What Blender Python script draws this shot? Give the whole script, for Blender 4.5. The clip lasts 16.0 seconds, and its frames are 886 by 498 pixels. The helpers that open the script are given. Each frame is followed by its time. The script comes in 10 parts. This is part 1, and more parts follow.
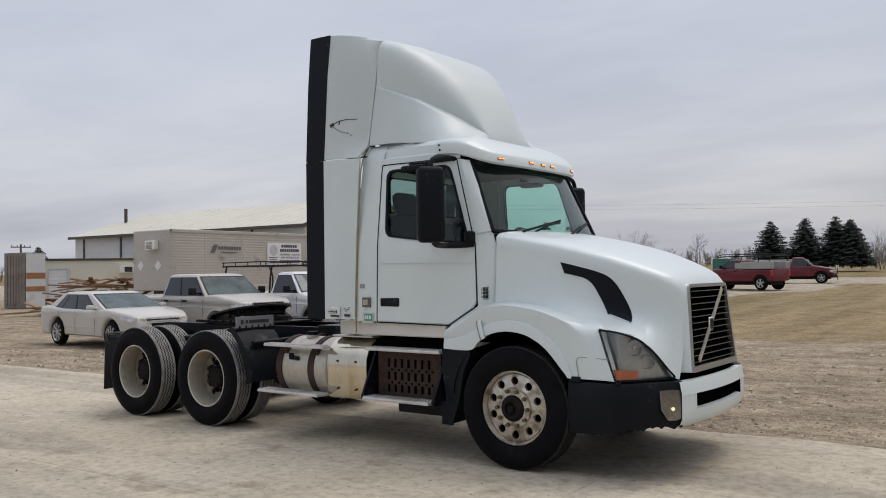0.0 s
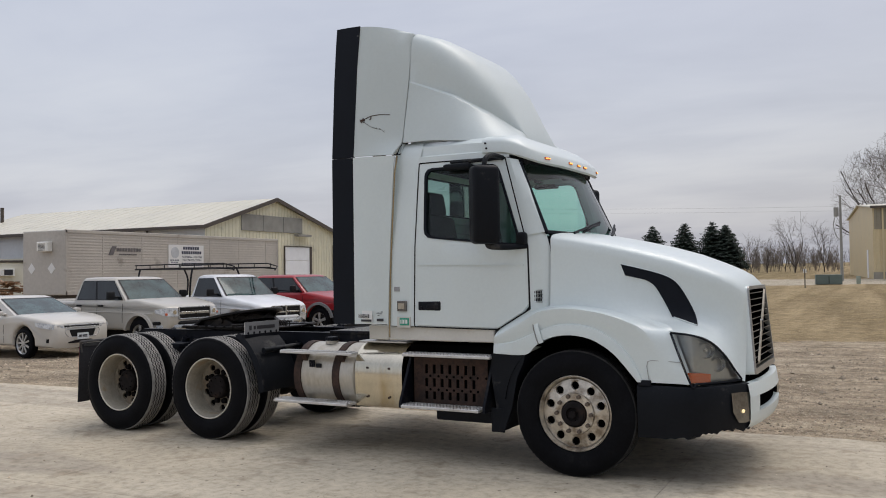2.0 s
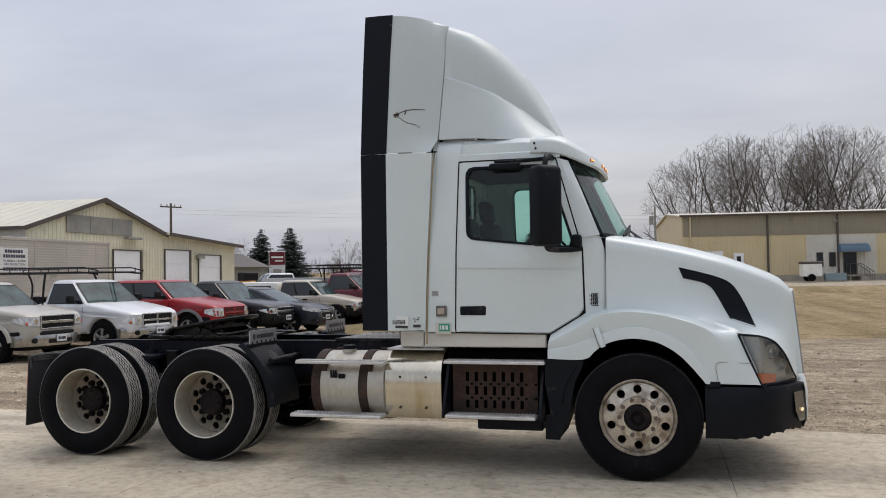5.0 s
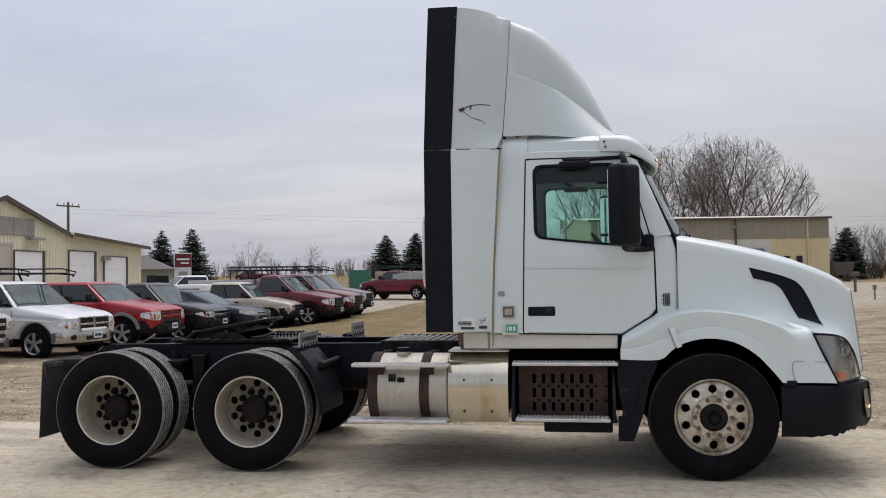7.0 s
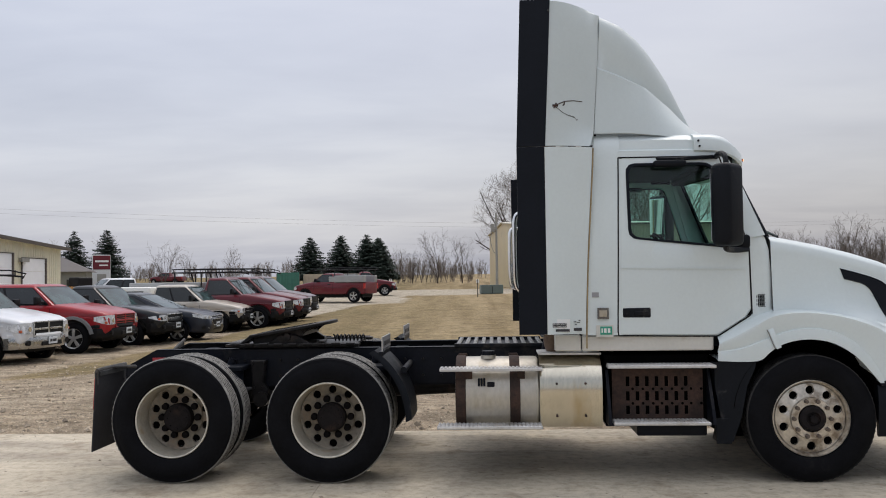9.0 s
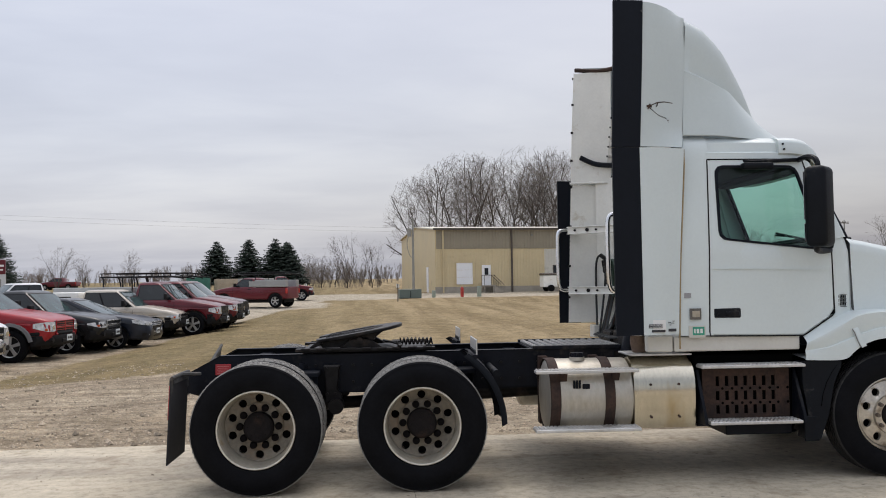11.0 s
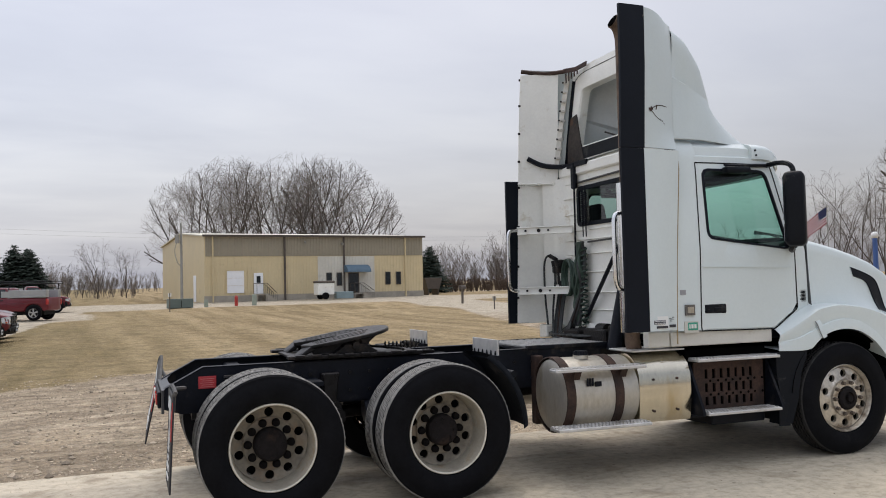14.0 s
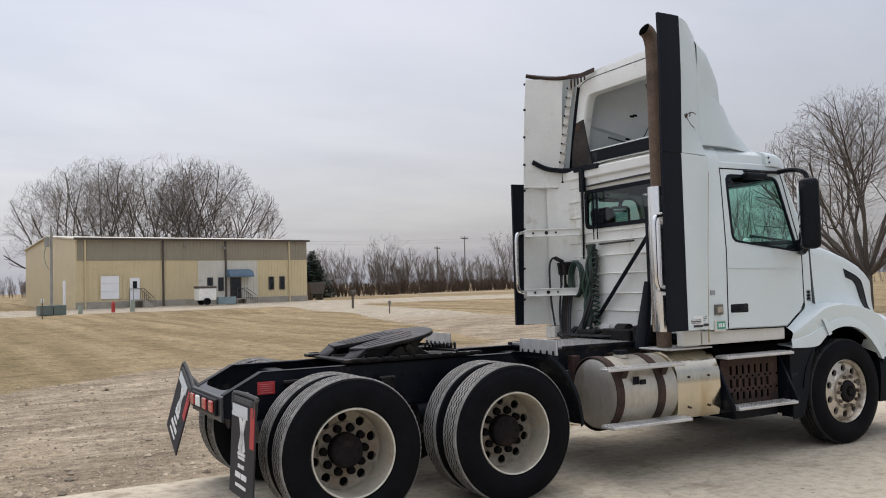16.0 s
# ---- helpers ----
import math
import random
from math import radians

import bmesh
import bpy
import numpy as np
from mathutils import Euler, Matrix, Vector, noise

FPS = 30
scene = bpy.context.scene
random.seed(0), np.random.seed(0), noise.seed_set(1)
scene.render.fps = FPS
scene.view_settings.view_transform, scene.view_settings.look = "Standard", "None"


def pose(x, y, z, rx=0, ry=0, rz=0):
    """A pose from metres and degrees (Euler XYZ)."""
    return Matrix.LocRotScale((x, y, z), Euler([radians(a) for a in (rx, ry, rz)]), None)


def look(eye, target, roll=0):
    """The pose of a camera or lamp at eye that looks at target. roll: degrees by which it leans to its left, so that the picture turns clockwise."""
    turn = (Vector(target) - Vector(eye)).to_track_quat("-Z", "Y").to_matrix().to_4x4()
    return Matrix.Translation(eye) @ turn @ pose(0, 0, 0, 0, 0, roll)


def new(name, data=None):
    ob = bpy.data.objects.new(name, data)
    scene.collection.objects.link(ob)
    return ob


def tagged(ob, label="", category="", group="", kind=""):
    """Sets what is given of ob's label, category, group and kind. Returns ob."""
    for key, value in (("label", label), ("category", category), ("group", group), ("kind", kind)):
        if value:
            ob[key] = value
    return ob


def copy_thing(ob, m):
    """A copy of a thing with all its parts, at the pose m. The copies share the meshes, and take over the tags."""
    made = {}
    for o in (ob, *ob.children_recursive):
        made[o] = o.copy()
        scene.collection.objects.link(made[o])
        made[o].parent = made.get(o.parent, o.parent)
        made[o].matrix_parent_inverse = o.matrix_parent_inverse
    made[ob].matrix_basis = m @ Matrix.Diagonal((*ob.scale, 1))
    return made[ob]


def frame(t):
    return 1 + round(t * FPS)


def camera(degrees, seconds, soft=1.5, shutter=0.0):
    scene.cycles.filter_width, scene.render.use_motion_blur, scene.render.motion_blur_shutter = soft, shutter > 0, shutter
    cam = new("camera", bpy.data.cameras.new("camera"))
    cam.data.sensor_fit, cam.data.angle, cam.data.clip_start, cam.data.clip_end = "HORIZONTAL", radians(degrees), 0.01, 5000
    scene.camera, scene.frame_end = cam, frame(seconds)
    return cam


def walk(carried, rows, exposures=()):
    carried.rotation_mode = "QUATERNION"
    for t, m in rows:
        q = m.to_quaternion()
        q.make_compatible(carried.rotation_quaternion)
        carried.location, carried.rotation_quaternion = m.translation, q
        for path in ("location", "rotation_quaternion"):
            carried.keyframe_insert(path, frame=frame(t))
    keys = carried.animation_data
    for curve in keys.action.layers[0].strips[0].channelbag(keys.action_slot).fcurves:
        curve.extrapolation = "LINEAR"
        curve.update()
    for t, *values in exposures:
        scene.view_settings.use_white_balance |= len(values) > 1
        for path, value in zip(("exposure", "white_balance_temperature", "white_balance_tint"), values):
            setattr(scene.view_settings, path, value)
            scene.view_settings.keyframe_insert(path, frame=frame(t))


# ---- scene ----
# World frame: the tractor points along +x, its right side faces -y, the front axle is at x = 0, the yard is z = 0.
cam = camera(54.6, 16.0, 1.0)
ROWS = [  # seconds, x, y, z, turns about x, y, z
    (0.0, 3.495, -7.175, 1.612, 91.53, 0.78, 34.48),
    (0.5, 3.165, -7.345, 1.633, 91.55, 0.79, 32.44),
    (1.0, 2.816, -7.407, 1.615, 91.58, 0.79, 30.44),
    (1.5, 2.465, -7.516, 1.623, 91.61, 0.78, 28.46),
    (2.0, 2.131, -7.671, 1.625, 91.63, 0.80, 26.53),
    (2.5, 1.782, -7.735, 1.639, 91.68, 0.80, 24.54),
    (3.0, 1.451, -7.868, 1.644, 91.70, 0.83, 22.52),
    (5.5, -0.192, -8.113, 1.639, 91.81, 0.88, 12.07),
    (6.0, -0.566, -8.181, 1.644, 91.84, 0.86, 10.33),
    (6.5, -0.893, -8.156, 1.619, 91.87, 0.84, 8.73),
    (7.0, -1.257, -8.106, 1.631, 91.90, 0.80, 7.14),
    (7.5, -1.641, -8.118, 1.638, 91.94, 0.79, 5.60),
    (8.0, -1.991, -8.014, 1.620, 91.96, 0.78, 4.10),
    (8.5, -2.363, -7.962, 1.625, 91.99, 0.76, 2.70),
    (9.0, -2.723, -7.957, 1.631, 92.03, 0.77, 1.38),
    (9.5, -3.116, -7.832, 1.623, 92.10, 0.78, 0.08),
    (10.0, -3.539, -7.840, 1.635, 92.15, 0.78, -1.37),
    (12.5, -5.305, -7.458, 1.602, 92.47, 1.22, -13.51),
    (13.0, -5.639, -7.351, 1.609, 92.49, 1.31, -16.40),
    (13.5, -5.920, -7.112, 1.596, 92.49, 1.38, -19.24),
    (14.0, -6.241, -6.953, 1.592, 92.49, 1.44, -21.96),
    (14.5, -6.552, -6.794, 1.611, 92.49, 1.50, -24.53),
    (15.0, -6.849, -6.567, 1.618, 92.50, 1.57, -26.88),
    (15.5, -7.216, -6.432, 1.624, 92.54, 1.62, -28.94),
    (16.0, -7.531, -6.278, 1.600, 92.59, 1.64, -30.61),
]
walk(cam, [(t, pose(*r)) for t, *r in ROWS], [(0.0, -0.04), (3.0, 0.01), (6.0, 0.07), (9.0, 0.14), (12.5, 0.24), (16.0, 0.30)])

# ---- world and light: a high overcast with a weak, wide sun behind the clouds ----
world = bpy.data.worlds.new("overcast_sky")
scene.world = world
world.use_nodes = True
wt = world.node_tree
wt.nodes.clear()


def nd(tree, kind, **inputs):
    n = tree.nodes.new(kind)
    for k, v in inputs.items():
        n.inputs[k.replace("_", " ")].default_value = v
    return n


def ramp(tree, fac, stops):
    n = tree.nodes.new("ShaderNodeValToRGB")
    el = n.color_ramp.elements
    while len(el) < len(stops):
        el.new(0.5)
    for e, (p, c) in zip(el, stops):
        e.position = p
        e.color = (*c, 1) if len(c) == 3 else c
    tree.links.new(fac, n.inputs[0])
    return n.outputs[0]


def mathn(tree, op, a, b=None, clamp=False):
    n = tree.nodes.new("ShaderNodeMath")
    n.operation, n.use_clamp = op, clamp
    for i, v in enumerate((a, b)):
        if v is None:
            continue
        if isinstance(v, (int, float)):
            n.inputs[i].default_value = v
        else:
            tree.links.new(v, n.inputs[i])
    return n.outputs[0]


def mixc(tree, fac, a, b, blend="MIX"):
    n = tree.nodes.new("ShaderNodeMix")
    n.data_type, n.blend_type = "RGBA", blend
    for s, v in ((0, fac), (6, a), (7, b)):
        if isinstance(v, (int, float)):
            n.inputs[s].default_value = v
        elif isinstance(v, tuple):
            n.inputs[s].default_value = (*v, 1)
        else:
            tree.links.new(v, n.inputs[s])
    return n.outputs[2]


def noise_tex(tree, vec, scale, detail=6, rough=0.55, dist=0.0):
    n = nd(tree, "ShaderNodeTexNoise", Scale=scale, Detail=detail, Roughness=rough, Distortion=dist)
    if vec is not None:
        tree.links.new(vec, n.inputs["Vector"])
    return n.outputs["Fac"]


sky = wt.nodes.new("ShaderNodeTexSky")
sky.sky_type, sky.sun_disc = "NISHITA", False
sky.sun_elevation, sky.sun_rotation = radians(62), radians(27)
sky.air_density, sky.dust_density = 1.0, 6.0
tc = wt.nodes.new("ShaderNodeTexCoord")
sep = wt.nodes.new("ShaderNodeSeparateXYZ")
wt.links.new(tc.outputs["Generated"], sep.inputs[0])
up = mathn(wt, "MAXIMUM", sep.outputs[2], 0.0)
den = mathn(wt, "ADD", up, 0.10)
cmb = wt.nodes.new("ShaderNodeCombineXYZ")
wt.links.new(mathn(wt, "DIVIDE", sep.outputs[0], den), cmb.inputs[0])
wt.links.new(mathn(wt, "DIVIDE", sep.outputs[1], den), cmb.inputs[1])
mp = wt.nodes.new("ShaderNodeMapping")
mp.inputs["Rotation"].default_value = (0, 0, radians(20))
mp.inputs["Scale"].default_value = (0.62, 1.0, 1.0)
wt.links.new(cmb.outputs[0], mp.inputs[0])
n1 = mathn(wt, "ADD", mathn(wt, "MULTIPLY", noise_tex(wt, mp.outputs[0], 0.62, 7, 0.50, 0.5), 0.72), mathn(wt, "MULTIPLY", noise_tex(wt, mp.outputs[0], 2.1, 6, 0.55, 0.3), 0.28))
cloud = ramp(wt, n1, [(0.34, (0.490, 0.508, 0.585)), (0.47, (0.570, 0.588, 0.662)), (0.55, (0.630, 0.646, 0.710)), (0.66, (0.700, 0.712, 0.760))])
low = ramp(wt, up, [(0.0, (0.80, 0.803, 0.825)), (0.08, (0.85, 0.845, 0.845)), (0.20, (0.785, 0.785, 0.79)), (0.36, (0.76, 0.765, 0.78)), (0.60, (1.24, 1.24, 1.24)), (1.0, (1.85, 1.85, 1.83))])
drift = mathn(wt, "ADD", mathn(wt, "MULTIPLY", sep.outputs[0], -0.22), 1.035)      # the cloud is thinner towards -x
bank = mathn(wt, "MULTIPLY", mathn(wt, "MAXIMUM", mathn(wt, "ADD", sep.outputs[0], 0.22), 0.0, True), mathn(wt, "SUBTRACT", 1.0, mathn(wt, "MULTIPLY", up, 1.5), True))
drift = mathn(wt, "SUBTRACT", drift, mathn(wt, "MULTIPLY", bank, 0.34))      # a thicker bank low over +x
veil = mixc(wt, 1.0, mixc(wt, 1.0, cloud, low, "MULTIPLY"), drift, "MULTIPLY")
skyb = nd(wt, "ShaderNodeBackground", Strength=0.05)
wt.links.new(sky.outputs[0], skyb.inputs[0])
cb = nd(wt, "ShaderNodeBackground", Strength=0.80)
wt.links.new(veil, cb.inputs[0])
both = wt.nodes.new("ShaderNodeAddShader")
wt.links.new(skyb.outputs[0], both.inputs[0])
wt.links.new(cb.outputs[0], both.inputs[1])
wo = wt.nodes.new("ShaderNodeOutputWorld")
wt.links.new(both.outputs[0], wo.inputs[0])

sun = new("sun", bpy.data.lights.new("sun", "SUN"))
sun.data.energy, sun.data.angle, sun.data.color = 0.68, radians(30), (1.0, 0.97, 0.93)
sun.matrix_world = look((4, 8, 17), (0, 0, 0))
scene.view_settings.exposure = 0.0


# ---- materials ----
def principled(name):
    m = bpy.data.materials.new(name)
    m.use_nodes = True
    t = m.node_tree
    return m, t, t.nodes["Principled BSDF"]


def mat(name, col, rough=0.5, metal=0.0, var=0.12, scale=2.0, fine=40.0, bump=0.0, bump_scale=80.0, dirt=None, dirt_amt=0.0, dirt_scale=3.0, coat=0.0, rvar=0.1, island=0.0, emit=0.0, stretch=None, objrand=0.0, spec=0.5):
    """A surface with two scales of colour change, an optional stain colour, and fine relief."""
    m, t, b = principled(name)
    co = t.nodes.new("ShaderNodeTexCoord").outputs["Object"]
    if stretch:
        g = t.nodes.new("ShaderNodeMapping")
        g.inputs["Scale"].default_value = stretch
        t.links.new(co, g.inputs[0])
        co = g.outputs[0]
    big, small = noise_tex(t, co, scale, 5), noise_tex(t, co, fine, 4)
    f = mathn(t, "ADD", mathn(t, "MULTIPLY", big, 0.65), mathn(t, "MULTIPLY", small, 0.35))
    lo, hi = tuple(max(0, c * (1 - 1.6 * var)) for c in col), tuple(min(1, c * (1 + 1.6 * var)) for c in col)
    c = ramp(t, f, [(0.30, lo), (0.5, col), (0.70, hi)])
    if dirt:
        d = noise_tex(t, co, dirt_scale, 8, 0.65)
        mask = ramp(t, d, [(0.62 - 0.3 * dirt_amt, (0, 0, 0)), (0.74 - 0.2 * dirt_amt, (1, 1, 1))])
        c = mixc(t, mathn(t, "MULTIPLY", mask, 0.85), c, dirt)
    if island or objrand:
        rnd = t.nodes.new("ShaderNodeNewGeometry").outputs["Random Per Island"] if island else t.nodes.new("ShaderNodeObjectInfo").outputs["Random"]
        k = island or objrand
        c = mixc(t, 1.0, c, ramp(t, rnd, [(0.0, (1 - k,) * 3), (1.0, (1 + k,) * 3)]), "MULTIPLY")
    t.links.new(c, b.inputs["Base Color"])
    b.inputs["Metallic"].default_value = metal
    t.links.new(mathn(t, "ADD", mathn(t, "MULTIPLY", mathn(t, "SUBTRACT", big, 0.5), 2 * rvar), rough, True), b.inputs["Roughness"])
    b.inputs["Specular IOR Level"].default_value = spec
    b.inputs["Coat Weight"].default_value = coat
    b.inputs["Coat Roughness"].default_value = 0.06
    if bump:
        n = nd(t, "ShaderNodeBump", Strength=bump, Distance=0.01)
        t.links.new(noise_tex(t, co, bump_scale, 5), n.inputs["Height"])
        t.links.new(n.outputs[0], b.inputs["Normal"])
    if emit:
        b.inputs["Emission Color"].default_value = (*col, 1)
        b.inputs["Emission Strength"].default_value = emit
    return m


def glass(name, tint, gloss=1.0, rough=0.0):
    """A thin pane: it lets light through, tinted, and mirrors at the angle that glass does."""
    m = bpy.data.materials.new(name)
    m.use_nodes = True
    t = m.node_tree
    t.nodes.clear()
    tr = nd(t, "ShaderNodeBsdfTransparent", Color=(*tint, 1))
    gl = nd(t, "ShaderNodeBsdfGlossy", Color=(1, 1, 1, 1), Roughness=rough)
    fr = nd(t, "ShaderNodeLayerWeight", Blend=0.5)
    rim = mathn(t, "ADD", mathn(t, "MULTIPLY", mathn(t, "POWER", fr.outputs["Facing"], 5.0), 0.95), 0.05)
    mx = t.nodes.new("ShaderNodeMixShader")
    t.links.new(mathn(t, "MULTIPLY", rim, gloss, True), mx.inputs[0])
    t.links.new(tr.outputs[0], mx.inputs[1])
    t.links.new(gl.outputs[0], mx.inputs[2])
    o = t.nodes.new("ShaderNodeOutputMaterial")
    t.links.new(mx.outputs[0], o.inputs[0])
    return m


WHITE = mat("white_truck_paint", (0.632, 0.695, 0.690), 0.36, var=0.03, scale=1.2, coat=0.22, dirt=(0.60, 0.59, 0.55), dirt_amt=-0.25, dirt_scale=5, rvar=0.06)
FAIRING_W = mat("aged_white_fairing_plastic", (0.548, 0.606, 0.602), 0.42, var=0.03, scale=1.0, coat=0.12, dirt=(0.50, 0.50, 0.47), dirt_amt=-0.2, dirt_scale=4, rvar=0.06)
WHITE_OLD = mat("weathered_white_panel", (0.82, 0.815, 0.76), 0.42, var=0.05, scale=3, dirt=(0.52, 0.45, 0.33), dirt_amt=0.10, dirt_scale=4, rvar=0.1)
CREAM = mat("aged_cream_plastic", (0.60, 0.585, 0.53), 0.45, var=0.05, scale=3, dirt=(0.42, 0.36, 0.26), dirt_amt=0.15)
GREY_IN = mat("grey_fairing_inside", (0.60, 0.625, 0.625), 0.55, var=0.06, scale=3)
RUBBER = mat("black_rubber_extender", (0.0055, 0.0075, 0.0120), 0.55, var=0.15, scale=4, bump=0.1, spec=0.15)
PLASTIC = mat("charcoal_plastic", (0.0060, 0.0075, 0.0105), 0.50, var=0.18, scale=3, dirt=(0.10, 0.095, 0.085), dirt_amt=0.10, bump=0.15, bump_scale=200, spec=0.14)
TYRE = mat("black_tyre_rubber", (0.0060, 0.0063, 0.0075), 0.62, var=0.25, scale=6, dirt=(0.018, 0.017, 0.016), dirt_amt=-0.15, bump=0.15, bump_scale=120, spec=0.06)
TREAD = mat("dusty_tyre_tread", (0.235, 0.228, 0.212), 0.85, var=0.3, scale=12, fine=90, bump=0.5, bump_scale=60, spec=0.15)
FRAME = mat("black_chassis_paint", (0.0058, 0.0072, 0.0115), 0.45, var=0.3, scale=4, dirt=(0.055, 0.048, 0.04), dirt_amt=0.16, bump=0.15, spec=0.15)
GREASE = mat("greasy_black_steel", (0.014, 0.013, 0.013), 0.42, 0.3, var=0.4, scale=8, dirt=(0.06, 0.045, 0.035), dirt_amt=0.2, bump=0.4, bump_scale=40, spec=0.2)
RUST = mat("rusty_steel", (0.042, 0.022, 0.015), 0.8, 0.1, var=0.5, scale=9, dirt=(0.018, 0.012, 0.010), dirt_amt=0.35, bump=0.3, bump_scale=60)
PIPE = mat("rust_brown_exhaust_pipe", (0.150, 0.100, 0.068), 0.65, 0.25, var=0.3, scale=3, dirt=(0.05, 0.032, 0.024), dirt_amt=0.35, bump=0.15)
ALU = mat("dull_aluminium", (0.49, 0.46, 0.40), 0.46, 0.65, var=0.14, scale=3, dirt=(0.33, 0.28, 0.20), dirt_amt=0.30, dirt_scale=3, bump=0.05, stretch=(1, 1, 0.4))
ALU_POL = mat("stained_polished_aluminium", (0.60, 0.555, 0.45), 0.17, 1.0, var=0.10, scale=2, dirt=(0.42, 0.31, 0.16), dirt_amt=0.22, dirt_scale=2.5, rvar=0.10, stretch=(1.4, 1, 0.35))
TREADPLATE = mat("galvanised_tread_plate", (0.60, 0.59, 0.57), 0.45, 0.6, var=0.12, scale=8, dirt=(0.33, 0.29, 0.24), dirt_amt=0.2)
RIM_ALU = mat("oxidised_alloy_rim", (0.58, 0.53, 0.45), 0.36, 0.7, var=0.2, scale=7, dirt=(0.19, 0.14, 0.095), dirt_amt=0.42, dirt_scale=9)
RIM_WHITE = mat("rusty_white_steel_rim", (0.32, 0.29, 0.232), 0.45, 0.0, var=0.18, scale=7, dirt=(0.27, 0.195, 0.115), dirt_amt=0.28, dirt_scale=7, bump=0.05)
# rim paint with rust, darkened further to paint the shade inside the dish
RIM_DISC = mat("rust_stained_wheel_disc", (0.205, 0.178, 0.135), 0.55, 0.0, var=0.3, scale=8, dirt=(0.22, 0.15, 0.09), dirt_amt=0.25, dirt_scale=6, bump=0.05)
NUT = mat("dull_brown_wheel_nut", (0.13, 0.105, 0.085), 0.5, 0.5, var=0.2, scale=20)
NUT_K = mat("greasy_black_wheel_nut", (0.007, 0.006, 0.006), 0.8, 0.0, var=0.3, scale=20, spec=0.08)
CASTGREY = mat("dusty_grey_casting", (0.055, 0.055, 0.054), 0.7, 0.1, var=0.35, scale=7, dirt=(0.10, 0.085, 0.07), dirt_amt=0.25, bump=0.3, bump_scale=50)
HUBRUST = mat("brown_black_hub", (0.011, 0.009, 0.009), 0.75, 0.0, spec=0.15, var=0.35, scale=14, dirt=(0.05, 0.03, 0.02), dirt_amt=0.15, bump=0.3)
CHROME = mat("worn_chrome", (0.74, 0.74, 0.73), 0.16, 1.0, var=0.05, scale=4, rvar=0.08)
# near-black for dark parts; also paints the shade of openings and undersides
BLACK_SHADE = mat("black_hole_lining", (0.003, 0.003, 0.003), 0.9, var=0.2, spec=0.0)
CABIN = mat("dark_grey_cab_lining", (0.018, 0.020, 0.022), 0.8, var=0.15, scale=5, spec=0.15)
GLASS = glass("green_tinted_glass", (0.60, 0.84, 0.77), 0.7)
GLASS_DARK = glass("smoked_car_glass", (0.30, 0.34, 0.33))
LENS = glass("clear_lamp_lens", (0.80, 0.82, 0.82))
MIRROR = mat("mirror_glass", (0.85, 0.86, 0.87), 0.02, 1.0, var=0.0, rvar=0.0)
AMBER = mat("amber_lens", (0.50, 0.090, 0.020), 0.25, var=0.05, coat=0.6)
AMBER_LIT = mat("lit_amber_marker", (1.0, 0.42, 0.08), 0.3, var=0.0, emit=1.6)
WARM_LIT = mat("lit_fog_bulb", (1.0, 0.80, 0.45), 0.3, var=0.0, emit=0.7)
RED_LENS = mat("red_lens", (0.42, 0.02, 0.02), 0.25, var=0.05, coat=0.6)
SEAM = mat("dark_panel_gap", (0.02, 0.02, 0.02), 0.9, var=0.1, spec=0.0)
GLUE = mat("yellowed_sealant", (0.30, 0.225, 0.115), 0.7, var=0.2, scale=8)
DECAL_W = mat("white_decal", (0.75, 0.75, 0.73), 0.5, var=0.03)
DECAL_K = mat("dark_print", (0.03, 0.03, 0.035), 0.5, var=0.05)
DECAL_G = mat("green_permit_sticker", (0.03, 0.30, 0.20), 0.45, var=0.1, scale=20)
DECAL_R = mat("red_sticker", (0.42, 0.03, 0.035), 0.45, var=0.08)
ORANGE_STAIN = mat("rust_bleed", (0.36, 0.20, 0.07), 0.7, var=0.3, scale=10)


# ---- mesh helpers ----
def finish(ob, angle=35):
    me = ob.data
    me.shade_smooth()
    me.set_sharp_from_angle(angle=radians(angle))
    return ob


def part(name, bm, material, parent=None, label="", angle=35):
    """Link a bmesh as one mesh object under a thing or a part."""
    bmesh.ops.recalc_face_normals(bm, faces=bm.faces)
    me = bpy.data.meshes.new(name)
    bm.to_mesh(me)
    bm.free()
    for m in (material if isinstance(material, (list, tuple)) else [material]):
        me.materials.append(m)
    ob = new(name, me)
    finish(ob, angle)
    if parent is not None:
        ob.parent = parent
    if label:
        ob["label"] = label
    return ob


def thing(name, label, category, group="", m=None):
    ob = new(name)
    ob.empty_display_size = 0.2
    if m is not None:
        ob.matrix_world = m
    return tagged(ob, label, category, group)


def bx(bm, x0, x1, y0, y1, z0, z1, bevel=0.0, m=None, seg=1):
    t = bmesh.new()
    bmesh.ops.create_cube(t, size=1, matrix=Matrix.LocRotScale(((x0 + x1) / 2, (y0 + y1) / 2, (z0 + z1) / 2), None, (abs(x1 - x0), abs(y1 - y0), abs(z1 - z0))))
    if bevel:
        bmesh.ops.bevel(t, geom=t.edges[:], offset=bevel, segments=seg, profile=0.5, affect="EDGES")
    return put(bm, t, m)


def put(bm, t, m=None):
    if m is not None:
        t.transform(m)
    vs = [bm.verts.new(v.co) for v in t.verts]
    for i, v in enumerate(t.verts):
        v.index = i
    for f in t.faces:
        try:
            nf = bm.faces.new([vs[v.index] for v in f.verts])
            nf.material_index = f.material_index
        except ValueError:
            pass
    t.free()
    return bm


